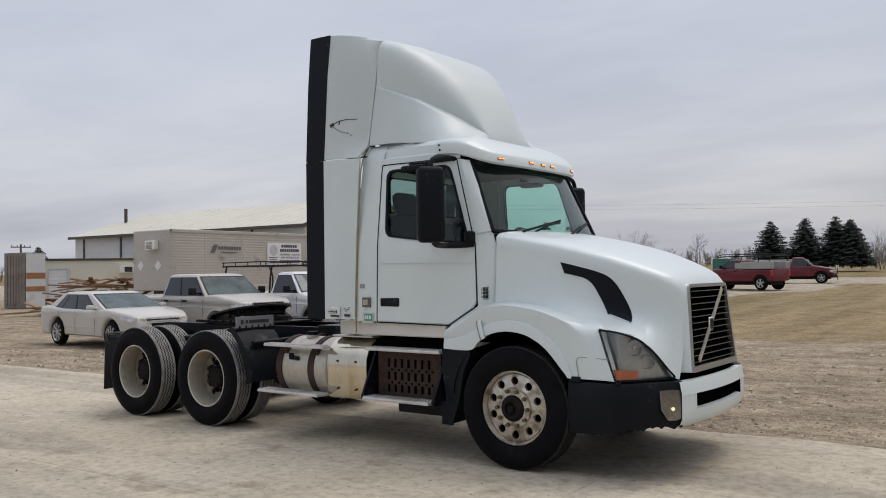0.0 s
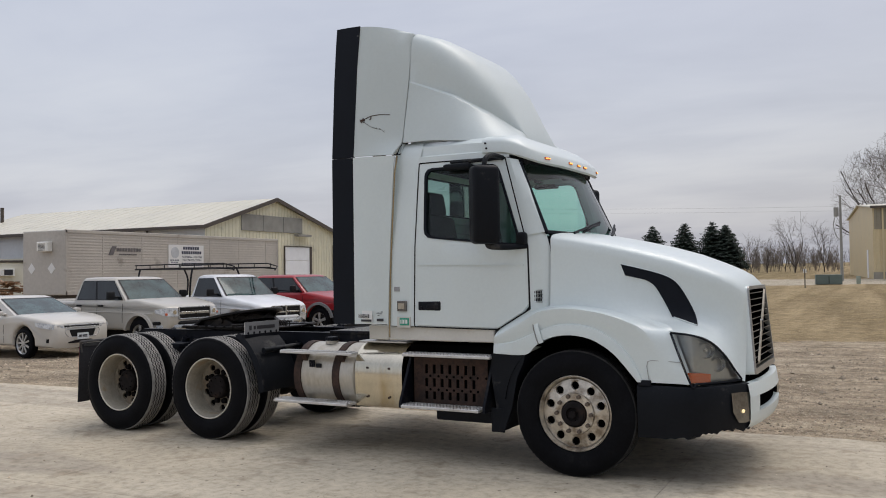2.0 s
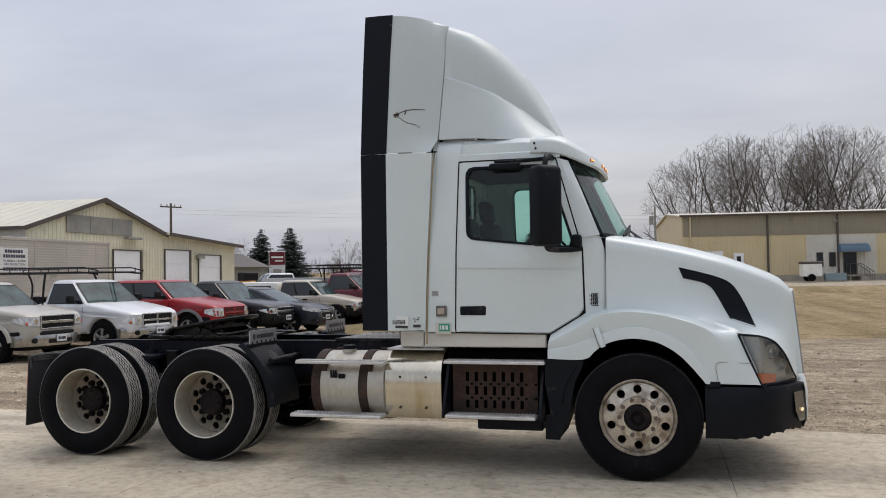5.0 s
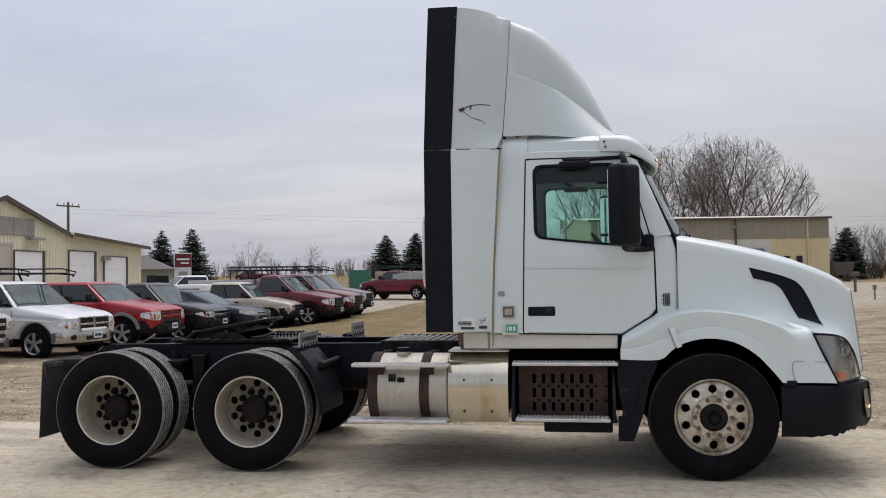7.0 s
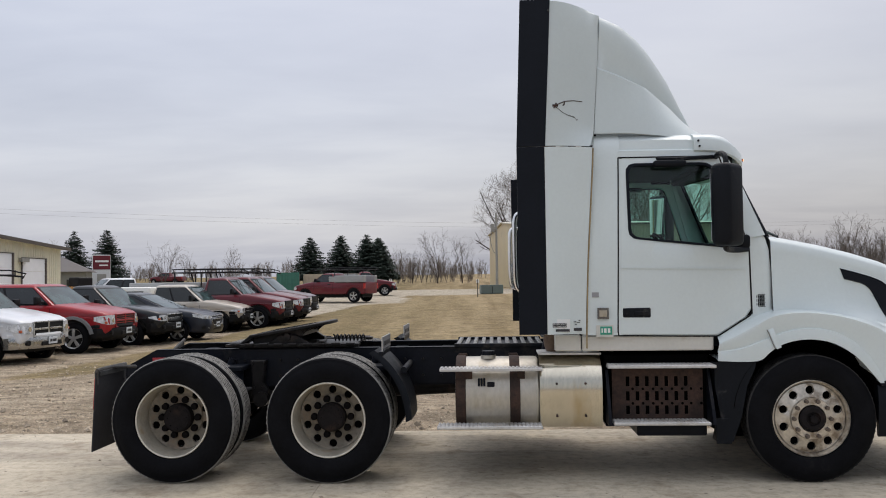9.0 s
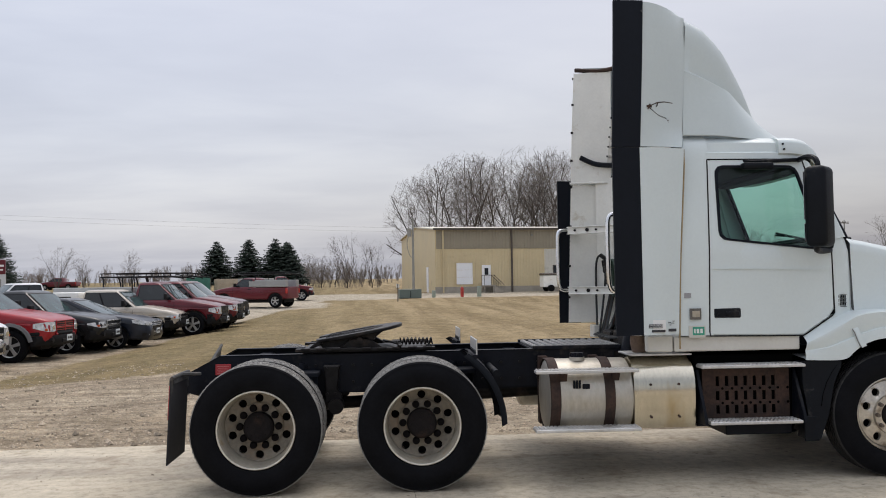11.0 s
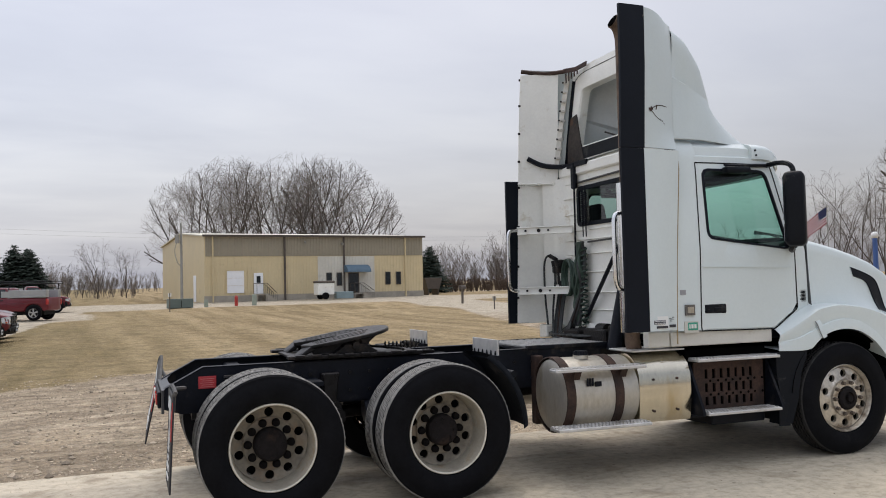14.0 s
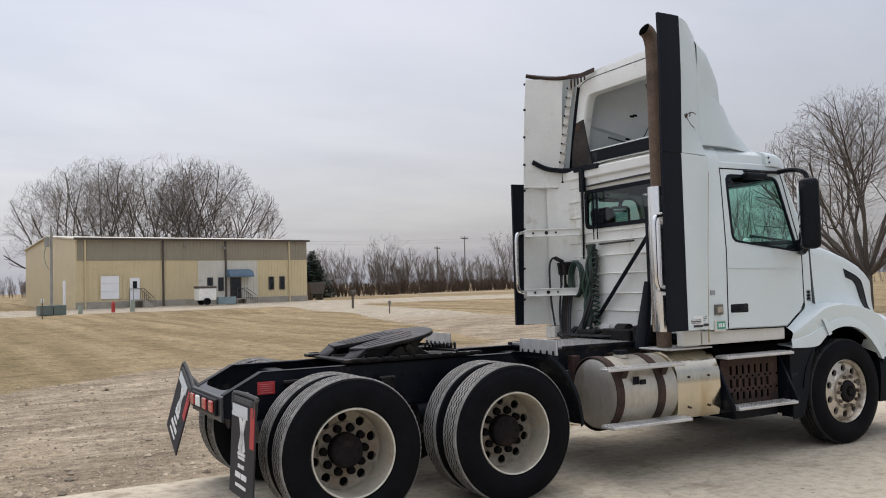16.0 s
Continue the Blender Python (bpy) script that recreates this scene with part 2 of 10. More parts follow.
def cyl(bm, p, q, r, seg=20, r2=None, caps=True, mi=0):
    p, q = Vector(p), Vector(q)
    d = q - p
    t = bmesh.new()
    bmesh.ops.create_cone(t, cap_ends=caps, segments=seg, radius1=r, radius2=r if r2 is None else r2, depth=d.length)
    for f in t.faces:
        f.material_index = mi
    return put(bm, t, Matrix.Translation((p + q) / 2) @ d.to_track_quat("Z", "Y").to_matrix().to_4x4())


def grid(bm, rows, close_u=False, close_v=False, caps=False, mi=0):
    """Rows of points, all of one length, skinned with quads."""
    vs = [[bm.verts.new(p) for p in r] for r in rows]
    n, k = len(vs), len(vs[0])
    for i in range(n if close_u else n - 1):
        for j in range(k if close_v else k - 1):
            q = (vs[i][j], vs[(i + 1) % n][j], vs[(i + 1) % n][(j + 1) % k], vs[i][(j + 1) % k])
            if len(set(q)) == 4:
                try:
                    bm.faces.new(q).material_index = mi
                except ValueError:
                    pass
    if caps:
        for r in (vs[0], vs[-1]):
            try:
                bm.faces.new(r).material_index = mi
            except ValueError:
                pass
    return vs


def smooth_path(pts, n=6):
    pts = [Vector(p) for p in pts]
    if len(pts) < 3:
        return pts
    out = []
    for i in range(len(pts) - 1):
        p0, p1, p2, p3 = pts[max(i - 1, 0)], pts[i], pts[i + 1], pts[min(i + 2, len(pts) - 1)]
        for k in range(n):
            t = k / n
            out.append(0.5 * ((2 * p1) + (p2 - p0) * t + (2 * p0 - 5 * p1 + 4 * p2 - p3) * t * t + (3 * p1 - p0 - 3 * p2 + p3) * t ** 3))
    out.append(pts[-1])
    return out


def tube(bm, pts, r, seg=8, n=6, mi=0, r_end=None):
    path = smooth_path(pts, n)
    up_v, rows = None, []
    for i, p in enumerate(path):
        d = (path[min(i + 1, len(path) - 1)] - path[max(i - 1, 0)]).normalized()
        if up_v is None:
            up_v = d.orthogonal().normalized()
        up_v = (up_v - d * up_v.dot(d)).normalized()
        side = d.cross(up_v)
        rr = r if r_end is None else r + (r_end - r) * i / (len(path) - 1)
        rows.append([p + rr * (math.cos(a) * up_v + math.sin(a) * side) for a in (2 * math.pi * k / seg for k in range(seg))])
    grid(bm, rows, close_v=True, caps=True, mi=mi)
    return bm


def lathe(bm, prof, cx, cz, seg=48, mi=0, close=False):
    """Turn a profile of (y, radius) about an axis along y through (cx, cz)."""
    rows = [[(cx + r * math.cos(a), y, cz + r * math.sin(a)) for a in (2 * math.pi * k / seg for k in range(seg))] for y, r in prof]
    grid(bm, rows, close_u=close, close_v=True, mi=mi)
    return bm


def prism(bm, poly, y0, y1, bevel=0.0, axis="y", m=None):
    """A flat outline pushed to a thickness along an axis."""
    t = bmesh.new()
    pl = {"y": lambda a, b, c: (a, c, b), "x": lambda a, b, c: (c, a, b), "z": lambda a, b, c: (a, b, c)}[axis]
    lo = [t.verts.new(pl(a, b, y0)) for a, b in poly]
    hi = [t.verts.new(pl(a, b, y1)) for a, b in poly]
    t.faces.new(lo)
    t.faces.new(hi)
    for i in range(len(poly)):
        j = (i + 1) % len(poly)
        t.faces.new((lo[i], lo[j], hi[j], hi[i]))
    bmesh.ops.recalc_face_normals(t, faces=t.faces)
    if bevel:
        bmesh.ops.bevel(t, geom=t.edges[:], offset=bevel, segments=1, profile=0.5, affect="EDGES")
    return put(bm, t, m)


def resample(poly, n):
    """n points evenly along a closed outline."""
    pts = [Vector(p) for p in poly]
    pts.append(pts[0])
    ls = [0]
    for a, b in zip(pts, pts[1:]):
        ls.append(ls[-1] + (b - a).length)
    out, k = [], 0
    for i in range(n):
        s = ls[-1] * i / n
        while ls[k + 1] < s:
            k += 1
        out.append(pts[k].lerp(pts[k + 1], (s - ls[k]) / max(ls[k + 1] - ls[k], 1e-9)))
    return out


def rounded(poly, r, n=4):
    """Round the corners of a closed 2D outline."""
    out, k = [], len(poly)
    for i in range(k):
        p, a, b = Vector(poly[i]), Vector(poly[i - 1]), Vector(poly[(i + 1) % k])
        da, db = (a - p), (b - p)
        rr = min(r, da.length * 0.45, db.length * 0.45)
        s, e = p + da.normalized() * rr, p + db.normalized() * rr
        for q in range(n + 1):
            t = q / n
            out.append(tuple((1 - t) ** 2 * s + 2 * t * (1 - t) * p + t * t * e))
    return out


def strip(bm, pts, width, thick, normal, mi=0):
    """A flat band along a path, lying on a surface of that normal."""
    nrm = Vector(normal).normalized()
    rows = []
    for i, p in enumerate(pts):
        p = Vector(p)
        d = (Vector(pts[min(i + 1, len(pts) - 1)]) - Vector(pts[max(i - 1, 0)])).normalized()
        s = d.cross(nrm).normalized() * width / 2
        rows.append([p - s, p - s + nrm * thick, p + s + nrm * thick, p + s])
    grid(bm, rows, close_v=True, caps=True, mi=mi)
    return bm


def lerp(xs, ys, x):
    return float(np.interp(x, xs, ys))


def lettering(name, text, size, m, mt, parent, width=None):
    c = bpy.data.curves.new(name, "FONT")
    c.body, c.size, c.extrude = text, size, 0.004
    c.align_x, c.align_y = "CENTER", "CENTER"
    tmp = bpy.data.objects.new(name, c)
    scene.collection.objects.link(tmp)
    me = bpy.data.meshes.new_from_object(tmp.evaluated_get(bpy.context.evaluated_depsgraph_get()))
    bpy.data.objects.remove(tmp)
    if width:
        xs = [v.co.x for v in me.vertices]
        k = width / (max(xs) - min(xs))
        for v in me.vertices:
            v.co.x *= k
    me.materials.append(mt)
    o = new(name, me)
    o.parent = parent
    o.matrix_basis = m
    return o


# ---- ground: one sheet to the horizon, with the concrete yard laid into it ----
def sstep(a, b, x):
    t = min(1.0, max(0.0, (x - a) / (b - a)))
    return t * t * (3 - 2 * t)


def rise(x, y):
    """Height of the land: level at the yard, climbing gently away from it."""
    z = lerp((-80, 15, 25, 40, 60, 70, 100, 200, 400, 1500), (0, 0, 0.07, 0.22, 0.45, 0.72, 1.05, 2.4, 4.0, 8.0), y)
    left = sstep(-9, -26, x) * (1 - sstep(45, 90, y))
    dip = 0.14 * sstep(-8.5, -11, x) * (1 - sstep(28, 40, y)) * sstep(3, 6, y) + 0.10 * sstep(-12.5, -15.5, x) * (1 - sstep(7, 10, y)) * sstep(2.5, 4.5, y)
    return z * (1 - 0.85 * left) - dip


def ground_z(x, y):
    n = noise.noise(Vector((x * 0.11, y * 0.11, 3.0)))
    z = rise(x, y)
    if y > 1.2:
        away = sstep(1.2, 4.0, y)
        z += away * (0.035 * noise.noise(Vector((x * 0.9, y * 0.9, 0))) + 0.018 * noise.noise(Vector((x * 2.7, y * 2.7, 5))))
        z += 0.10 * n * sstep(10, 30, y) * (1 - sstep(55, 66, y))
        z -= 0.35 * math.exp(-((x - 9) / 4.5) ** 2 - ((y - 50) / 2.5) ** 2)
        z += 0.016 * sstep(1.3, 2.2, y)
    else:
        z -= 0.05 * sstep(1.3, 0.6, y)
    return z


def gravel_share(x, y):
    """1 on bare dirt and gravel, 0 on mown dead grass."""
    edge = lerp((-30, -14, -9, -6.5, -3.5, -1, 1, 4, 8, 40), (8, 7.8, 8.0, 10.0, 13.0, 12.0, 12.8, 13.8, 14.5, 16), x)
    near = sstep(edge + 1.2, edge - 1.2, y)
    park = sstep(-10.1, -11.3, x - 0.09 * (y - 16)) * sstep(70, 62, y)
    road = sstep(0.0, 1.6, x - lerp((12, 13.9, 26.6, 40, 58), (4.8, 5.5, 9.0, 13.0, 15.5), y)) * sstep(0.0, 1.6, lerp((12, 31, 60, 85), (15, 18.6, 24, 27), y) - x) * sstep(90, 80, y)
    front = sstep(57, 59.5, y - 0.05 * x) * sstep(71, 69, y) * sstep(-60, -40, x) * sstep(60, 50, x)
    drive = sstep(40, 44, y) * sstep(56, 52, y) * sstep(-5, -8, x)
    far_road = 0.8 * sstep(84, 86, y) * sstep(91, 89, y) * sstep(24, 30, x)
    return max(near, park, road, front, drive, far_road)


def axis_steps(fine0, fine1, step, far0, far1, grow=1.22):
    out = list(np.arange(fine0, fine1, step))
    s, v = step, fine1
    while v < far1:
        out.append(v)
        s *= grow
        v += s
    out.append(far1)
    s, v, lo = step, fine0, []
    while v > far0:
        s *= grow
        v -= s
        lo.append(max(v, far0))
    return sorted(set(round(q, 4) for q in lo + out))


gxs = axis_steps(-24, 20, 0.30, -1500, 1500, 1.07)
gys = axis_steps(0.3, 40, 0.30, -400, 1800, 1.07)
verts = [(x, y, ground_z(x, y)) for y in gys for x in gxs]
nx = len(gxs)
faces = [(j * nx + i, j * nx + i + 1, (j + 1) * nx + i + 1, (j + 1) * nx + i) for j in range(len(gys) - 1) for i in range(nx - 1)]
gme = bpy.data.meshes.new("ground")
gme.from_pydata(verts, [], faces)
at = gme.attributes.new("gravel", "FLOAT", "POINT")
at.data.foreach_set("value", [gravel_share(v[0], v[1]) for v in verts])
gme.shade_smooth()

m, t, bs = principled("dirt_and_dead_grass")
pos = t.nodes.new("ShaderNodeNewGeometry").outputs["Position"]
ga = t.nodes.new("ShaderNodeAttribute")
ga.attribute_name = "gravel"
nb, ns, nf = noise_tex(t, pos, 0.35, 6, 0.6), noise_tex(t, pos, 3.5, 6, 0.65), noise_tex(t, pos, 26, 5, 0.7)
stm = t.nodes.new("ShaderNodeMapping")
stm.inputs["Scale"].default_value = (0.22, 2.2, 1.0)
stm.inputs["Rotation"].default_value = (0, 0, radians(8))
t.links.new(pos, stm.inputs[0])
tracks = noise_tex(t, stm.outputs[0], 1.3, 5, 0.6, 0.3)
mow = t.nodes.new("ShaderNodeMapping")
mow.inputs["Scale"].default_value = (1.6, 0.10, 1.0)
mow.inputs["Rotation"].default_value = (0, 0, radians(-14))
t.links.new(pos, mow.inputs[0])
rowsn = noise_tex(t, mow.outputs[0], 0.55, 4, 0.5, 0.2)
vor = nd(t, "ShaderNodeTexVoronoi", Scale=30.0)
t.links.new(pos, vor.inputs["Vector"])
dirt_c = mixc(t, ramp(t, nb, [(0.35, (0, 0, 0)), (0.65, (1, 1, 1))]), (0.370, 0.298, 0.208), (0.495, 0.413, 0.303))
dirt_c = mixc(t, ramp(t, tracks, [(0.42, (0, 0, 0)), (0.62, (0.75, 0.75, 0.75))]), dirt_c, (0.235, 0.182, 0.126))
wav = nd(t, "ShaderNodeTexWave", Scale=0.42, Distortion=5.0, Detail=3.0)
wav.inputs["Detail Scale"].default_value = 0.6
tm = t.nodes.new("ShaderNodeMapping")
tm.inputs["Rotation"].default_value = (0, 0, radians(78))
tm.inputs["Scale"].default_value = (1.0, 0.22, 1.0)
t.links.new(pos, tm.inputs[0])
t.links.new(tm.outputs[0], wav.inputs["Vector"])
ruts = mathn(t, "MULTIPLY", ramp(t, wav.outputs["Fac"], [(0.70, (0, 0, 0)), (0.90, (1, 1, 1))]), ramp(t, nb, [(0.38, (0, 0, 0)), (0.58, (1, 1, 1))]))
dirt_c = mixc(t, mathn(t, "MULTIPLY", ruts, 0.6), dirt_c, (0.21, 0.165, 0.115))
dirt_c = mixc(t, ramp(t, nf, [(0.55, (0, 0, 0)), (0.72, (0.8, 0.8, 0.8))]), dirt_c, (0.50, 0.445, 0.36))
dirt_c = mixc(t, ramp(t, ns, [(0.54, (0, 0, 0)), (0.68, (0.75, 0.75, 0.75))]), dirt_c, (0.165, 0.128, 0.090))
pale = mixc(t, ramp(t, ns, [(0.35, (0, 0, 0)), (0.65, (1, 1, 1))]), (0.40, 0.345, 0.265), (0.49, 0.435, 0.345))
ysep = t.nodes.new("ShaderNodeSeparateXYZ")
t.links.new(pos, ysep.inputs[0])
dirt_c = mixc(t, mathn(t, "MULTIPLY", mathn(t, "SUBTRACT", ysep.outputs[1], 26.0), 0.10, True), dirt_c, pale)
grass_c = mixc(t, ramp(t, rowsn, [(0.36, (0, 0, 0)), (0.62, (1, 1, 1))]), (0.235, 0.176, 0.094), (0.385, 0.296, 0.172))
lawn = mathn(t, "MULTIPLY", mathn(t, "SUBTRACT", -1.0, ysep.outputs[0]), 0.13, True)       # greener towards the parked row
lawn = mathn(t, "MULTIPLY", lawn, ramp(t, nb, [(0.34, (0.35, 0.35, 0.35)), (0.60, (1, 1, 1))]))
grass_c = mixc(t, mathn(t, "MULTIPLY", lawn, 0.62), grass_c, (0.165, 0.134, 0.060))
grass_c = mixc(t, ramp(t, nf, [(0.50, (0, 0, 0)), (0.75, (0.75, 0.75, 0.75))]), grass_c, (0.300, 0.236, 0.140))
grass_c = mixc(t, ramp(t, ns, [(0.53, (0, 0, 0)), (0.70, (0.45, 0.45, 0.45))]), grass_c, (0.120, 0.096, 0.050))
edge_n = mathn(t, "ADD", ga.outputs["Fac"], mathn(t, "MULTIPLY", mathn(t, "SUBTRACT", ns, 0.5), 1.1))
mask = ramp(t, edge_n, [(0.38, (0, 0, 0)), (0.62, (1, 1, 1))])
nm = noise_tex(t, pos, 9, 6, 0.78)
npt = noise_tex(t, pos, 1.3, 7, 0.70, 0.6)
both_c = mixc(t, 1.0, mixc(t, mask, grass_c, dirt_c), ramp(t, nm, [(0.32, (0.58, 0.57, 0.55)), (0.50, (1.0, 1.0, 1.0)), (0.68, (1.34, 1.33, 1.30))]), "MULTIPLY")
both_c = mixc(t, 1.0, both_c, ramp(t, npt, [(0.34, (0.74, 0.74, 0.72)), (0.50, (1.0, 1.0, 1.0)), (0.66, (1.20, 1.19, 1.17))]), "MULTIPLY")
bits = nd(t, "ShaderNodeTexVoronoi", Scale=16.0)
t.links.new(pos, bits.inputs["Vector"])
both_c = mixc(t, mathn(t, "MULTIPLY", mask, ramp(t, bits.outputs["Distance"], [(0.16, (0.8, 0.8, 0.8)), (0.24, (0, 0, 0))])), both_c, ramp(t, bits.outputs["Color"], [(0.25, (0.17, 0.135, 0.10)), (0.6, (0.47, 0.41, 0.32))]))
t.links.new(both_c, bs.inputs["Base Color"])
bs.inputs["Roughness"].default_value = 0.95
bs.inputs["Specular IOR Level"].default_value = 0.15
hgt = mathn(t, "ADD", mathn(t, "MULTIPLY", nf, 0.6), mathn(t, "MULTIPLY", vor.outputs["Distance"], 0.5))
hgt = mathn(t, "ADD", hgt, mathn(t, "MULTIPLY", ns, 1.2))
hgt = mathn(t, "SUBTRACT", hgt, mathn(t, "MULTIPLY", ruts, 0.7))
bn = nd(t, "ShaderNodeBump", Strength=0.9, Distance=0.06)
t.links.new(hgt, bn.inputs["Height"])
t.links.new(bn.outputs[0], bs.inputs["Normal"])
gme.materials.append(m)
ground = tagged(new("ground", gme), "rutted tan dirt, gravel drive and mown dead grass", "ground", kind="structure")

# concrete yard: slabs with open joints
m, t, bs = principled("dusty_concrete")
pos = t.nodes.new("ShaderNodeNewGeometry").outputs["Position"]
nb, ns, nf = noise_tex(t, pos, 0.30, 7, 0.62, 0.5), noise_tex(t, pos, 2.2, 7, 0.65), noise_tex(t, pos, 45, 5, 0.7)
stc = t.nodes.new("ShaderNodeMapping")
stc.inputs["Scale"].default_value = (0.16, 1.0, 1.0)
stc.inputs["Rotation"].default_value = (0, 0, radians(-4))
t.links.new(pos, stc.inputs[0])
sw = noise_tex(t, stc.outputs[0], 1.1, 6, 0.6, 0.8)
cc = mixc(t, ramp(t, nb, [(0.36, (0, 0, 0)), (0.64, (1, 1, 1))]), (0.415, 0.362, 0.274), (0.545, 0.482, 0.374))
cc = mixc(t, ramp(t, sw, [(0.48, (0, 0, 0)), (0.64, (0.85, 0.85, 0.85))]), cc, (0.300, 0.262, 0.208))
cc = mixc(t, ramp(t, ns, [(0.54, (0, 0, 0)), (0.68, (0.75, 0.75, 0.75))]), cc, (0.270, 0.218, 0.155))
cc = mixc(t, ramp(t, nf, [(0.60, (0, 0, 0)), (0.70, (0.7, 0.7, 0.7))]), cc, (0.16, 0.13, 0.10))
nm = noise_tex(t, pos, 11, 6, 0.7)
cc = mixc(t, 1.0, cc, ramp(t, nm, [(0.34, (0.74, 0.73, 0.71)), (0.50, (1.0, 1.0, 1.0)), (0.68, (1.18, 1.18, 1.16))]), "MULTIPLY")
spots_ = nd(t, "ShaderNodeTexVoronoi", Scale=5.0)
t.links.new(pos, spots_.inputs["Vector"])
cc = mixc(t, ramp(t, spots_.outputs["Distance"], [(0.05, (0.8, 0.8, 0.8)), (0.085, (0, 0, 0))]), cc, (0.13, 0.105, 0.08))
t.links.new(cc, bs.inputs["Base Color"])
t.links.new(mathn(t, "ADD", mathn(t, "MULTIPLY", ns, 0.3), 0.65, True), bs.inputs["Roughness"])
bs.inputs["Specular IOR Level"].default_value = 0.25
bn = nd(t, "ShaderNodeBump", Strength=0.35, Distance=0.01)
t.links.new(mathn(t, "ADD", nf, mathn(t, "MULTIPLY", ns, 2.0)), bn.inputs["Height"])
t.links.new(bn.outputs[0], bs.inputs["Normal"])
CONCRETE = m
yard = tagged(new("pavement"), "tan dusty concrete yard in large slabs", "pavement", kind="structure")


def slab_edge(x):
    return lerp((-40, -13, -8, -3, 2.5, 12, 40), (2.0, 1.95, 1.85, 1.65, 1.25, 0.9, 0.6), x) + 0.10 * noise.noise(Vector((x * 0.8, 0, 9)))


cell = 4.6
for i in range(-6, 6):
    for j in range(-4, 1):
        x0, x1 = i * cell + 0.7 + 0.0022, (i + 1) * cell + 0.7 - 0.0022
        y0, y1 = j * cell - 2.95 + 0.0022, (j + 1) * cell - 2.95 - 0.0022
        b = bmesh.new()
        n = 12
        xs = np.linspace(x0, x1, n + 1)
        if j == 0:
            top = [(x, slab_edge(x)) for x in reversed(xs)]
        else:
            top = [(x, y1) for x in reversed(xs)]
        prism(b, [(x, y0) for x in xs] + top, -0.12, 0.0, axis="z")
        part("slab", b, CONCRETE, yard)

# loose stones on the dirt
rs = random.Random(21)
vs_, fs_ = [], []
for k in range(15000):
    x = rs.uniform(-16, 7)
    y = 1.5 + 9.5 * rs.random() ** 1.6
    if rs.random() < 0.24:
        y = rs.uniform(-5.5, 1.5)
        if abs(y) < 1.3 and -6 < x < 1.4:
            continue
    r = rs.uniform(0.006, 0.020) * (1 if rs.random() < 0.94 else 2.4) * (0.42 if y < 1.4 else 1)
    z = ground_z(x, y) if y > 1.75 else 0.0
    o = len(vs_)
    for dx, dy, dz in ((1, 0, 0), (-1, 0.1, 0), (0, 1, 0), (0.1, -1, 0), (0, 0, 0.75), (0, 0, -0.5)):
        q = rs.uniform(0.7, 1.3)
        vs_.append((x + r * dx * q, y + r * dy * q, z + r * dz * q + r * 0.2))
    fs_ += [tuple(o + i for i in f) for f in ((0, 2, 4), (2, 1, 4), (1, 3, 4), (3, 0, 4), (2, 0, 5), (1, 2, 5), (3, 1, 5), (0, 3, 5))]
me = bpy.data.meshes.new("loose_stones")
me.from_pydata(vs_, [], fs_)
me.materials.append(mat("loose_stone", (0.40, 0.33, 0.245), 0.9, var=0.2, island=0.55))
tagged(new("loose_stones", me), "scattered tan and grey stones and clods", "gravel", kind="stuff")
# ---- the tractor unit: local axes, x forward, right side at -y ----
truck = thing("semi_truck", "white day-cab semi tractor with tall roof fairing, parked on dusty concrete", "truck", m=pose(0, 0, 0, 0, 0, -2.0))
FLIP = Matrix.Diagonal((1, -1, 1, 1))


def both_sides(name, make, material, parent, label="", angle=35):
    """The same part on the right side (as made) and, mirrored, on the left."""
    out = []
    for s in (0, 1):
        bm = bmesh.new()
        make(bm)
        if s:
            bm.transform(FLIP)
        out.append(part(name, bm, material, parent, label, angle))
    return out


def cab_half(x, z):
    w = lerp((-1.72, -0.9, -0.4, -0.2, 0.1), (1.055, 1.045, 1.0, 0.965, 0.93), x)
    return w - max(0.0, z - 1.85) * 0.075 - max(0.0, z - 2.5) * 0.05


def on_cab(p, off=0.0):
    return (p[0], -cab_half(p[0], p[1]) - off, p[1])


DOOR = [(-1.415, 2.605), (-1.435, 1.9), (-1.452, 1.16), (-0.655, 1.147), (-0.375, 1.318), (-0.385, 1.84), (-0.415, 1.95), (-0.595, 2.605)]
WIN = rounded([(-1.345, 2.545), (-1.338, 1.985), (-1.30, 1.945), (-0.475, 1.855), (-0.46, 1.90), (-0.665, 2.545)], 0.07)


def ring_rows(outer, inner, n, steps):
    """Rings from an outline to another, both cut to n points that face one another."""
    c = Vector((-1.0, 2.1))
    def cut(poly):
        pts = resample(poly, n * 12)
        out = []
        for i in range(n):
            a = 2 * math.pi * i / n
            d = Vector((math.cos(a), math.sin(a)))
            out.append(max(pts, key=lambda p: (p - c).normalized().dot(d)))
        return out
    o, i2 = cut(outer), cut(inner)
    return [[a.lerp(b, s) for a, b in zip(o, i2)] for s in steps]


def door_skin(bm):
    rows = ring_rows(DOOR, WIN, 72, (0, 0.02, 0.25, 0.5, 0.75, 0.97, 1))
    pts = []
    for k, r in enumerate(rows):
        off = -0.012 if k == 0 else (-0.012 if k == len(rows) - 1 else 0.0)
        pts.append([on_cab(p, off) for p in r])
    grid(bm, pts, close_v=True)


def win_pane(bm):
    c = (-0.93, 2.2)
    pts = resample(WIN, 48)
    rows = [[on_cab((c[0] + (p[0] - c[0]) * s, c[1] + (p[1] - c[1]) * s), -0.02) for p in pts] for s in (1.03, 0.6, 0.2)]
    vs = grid(bm, rows, close_v=True)
    bm.faces.new(vs[-1])


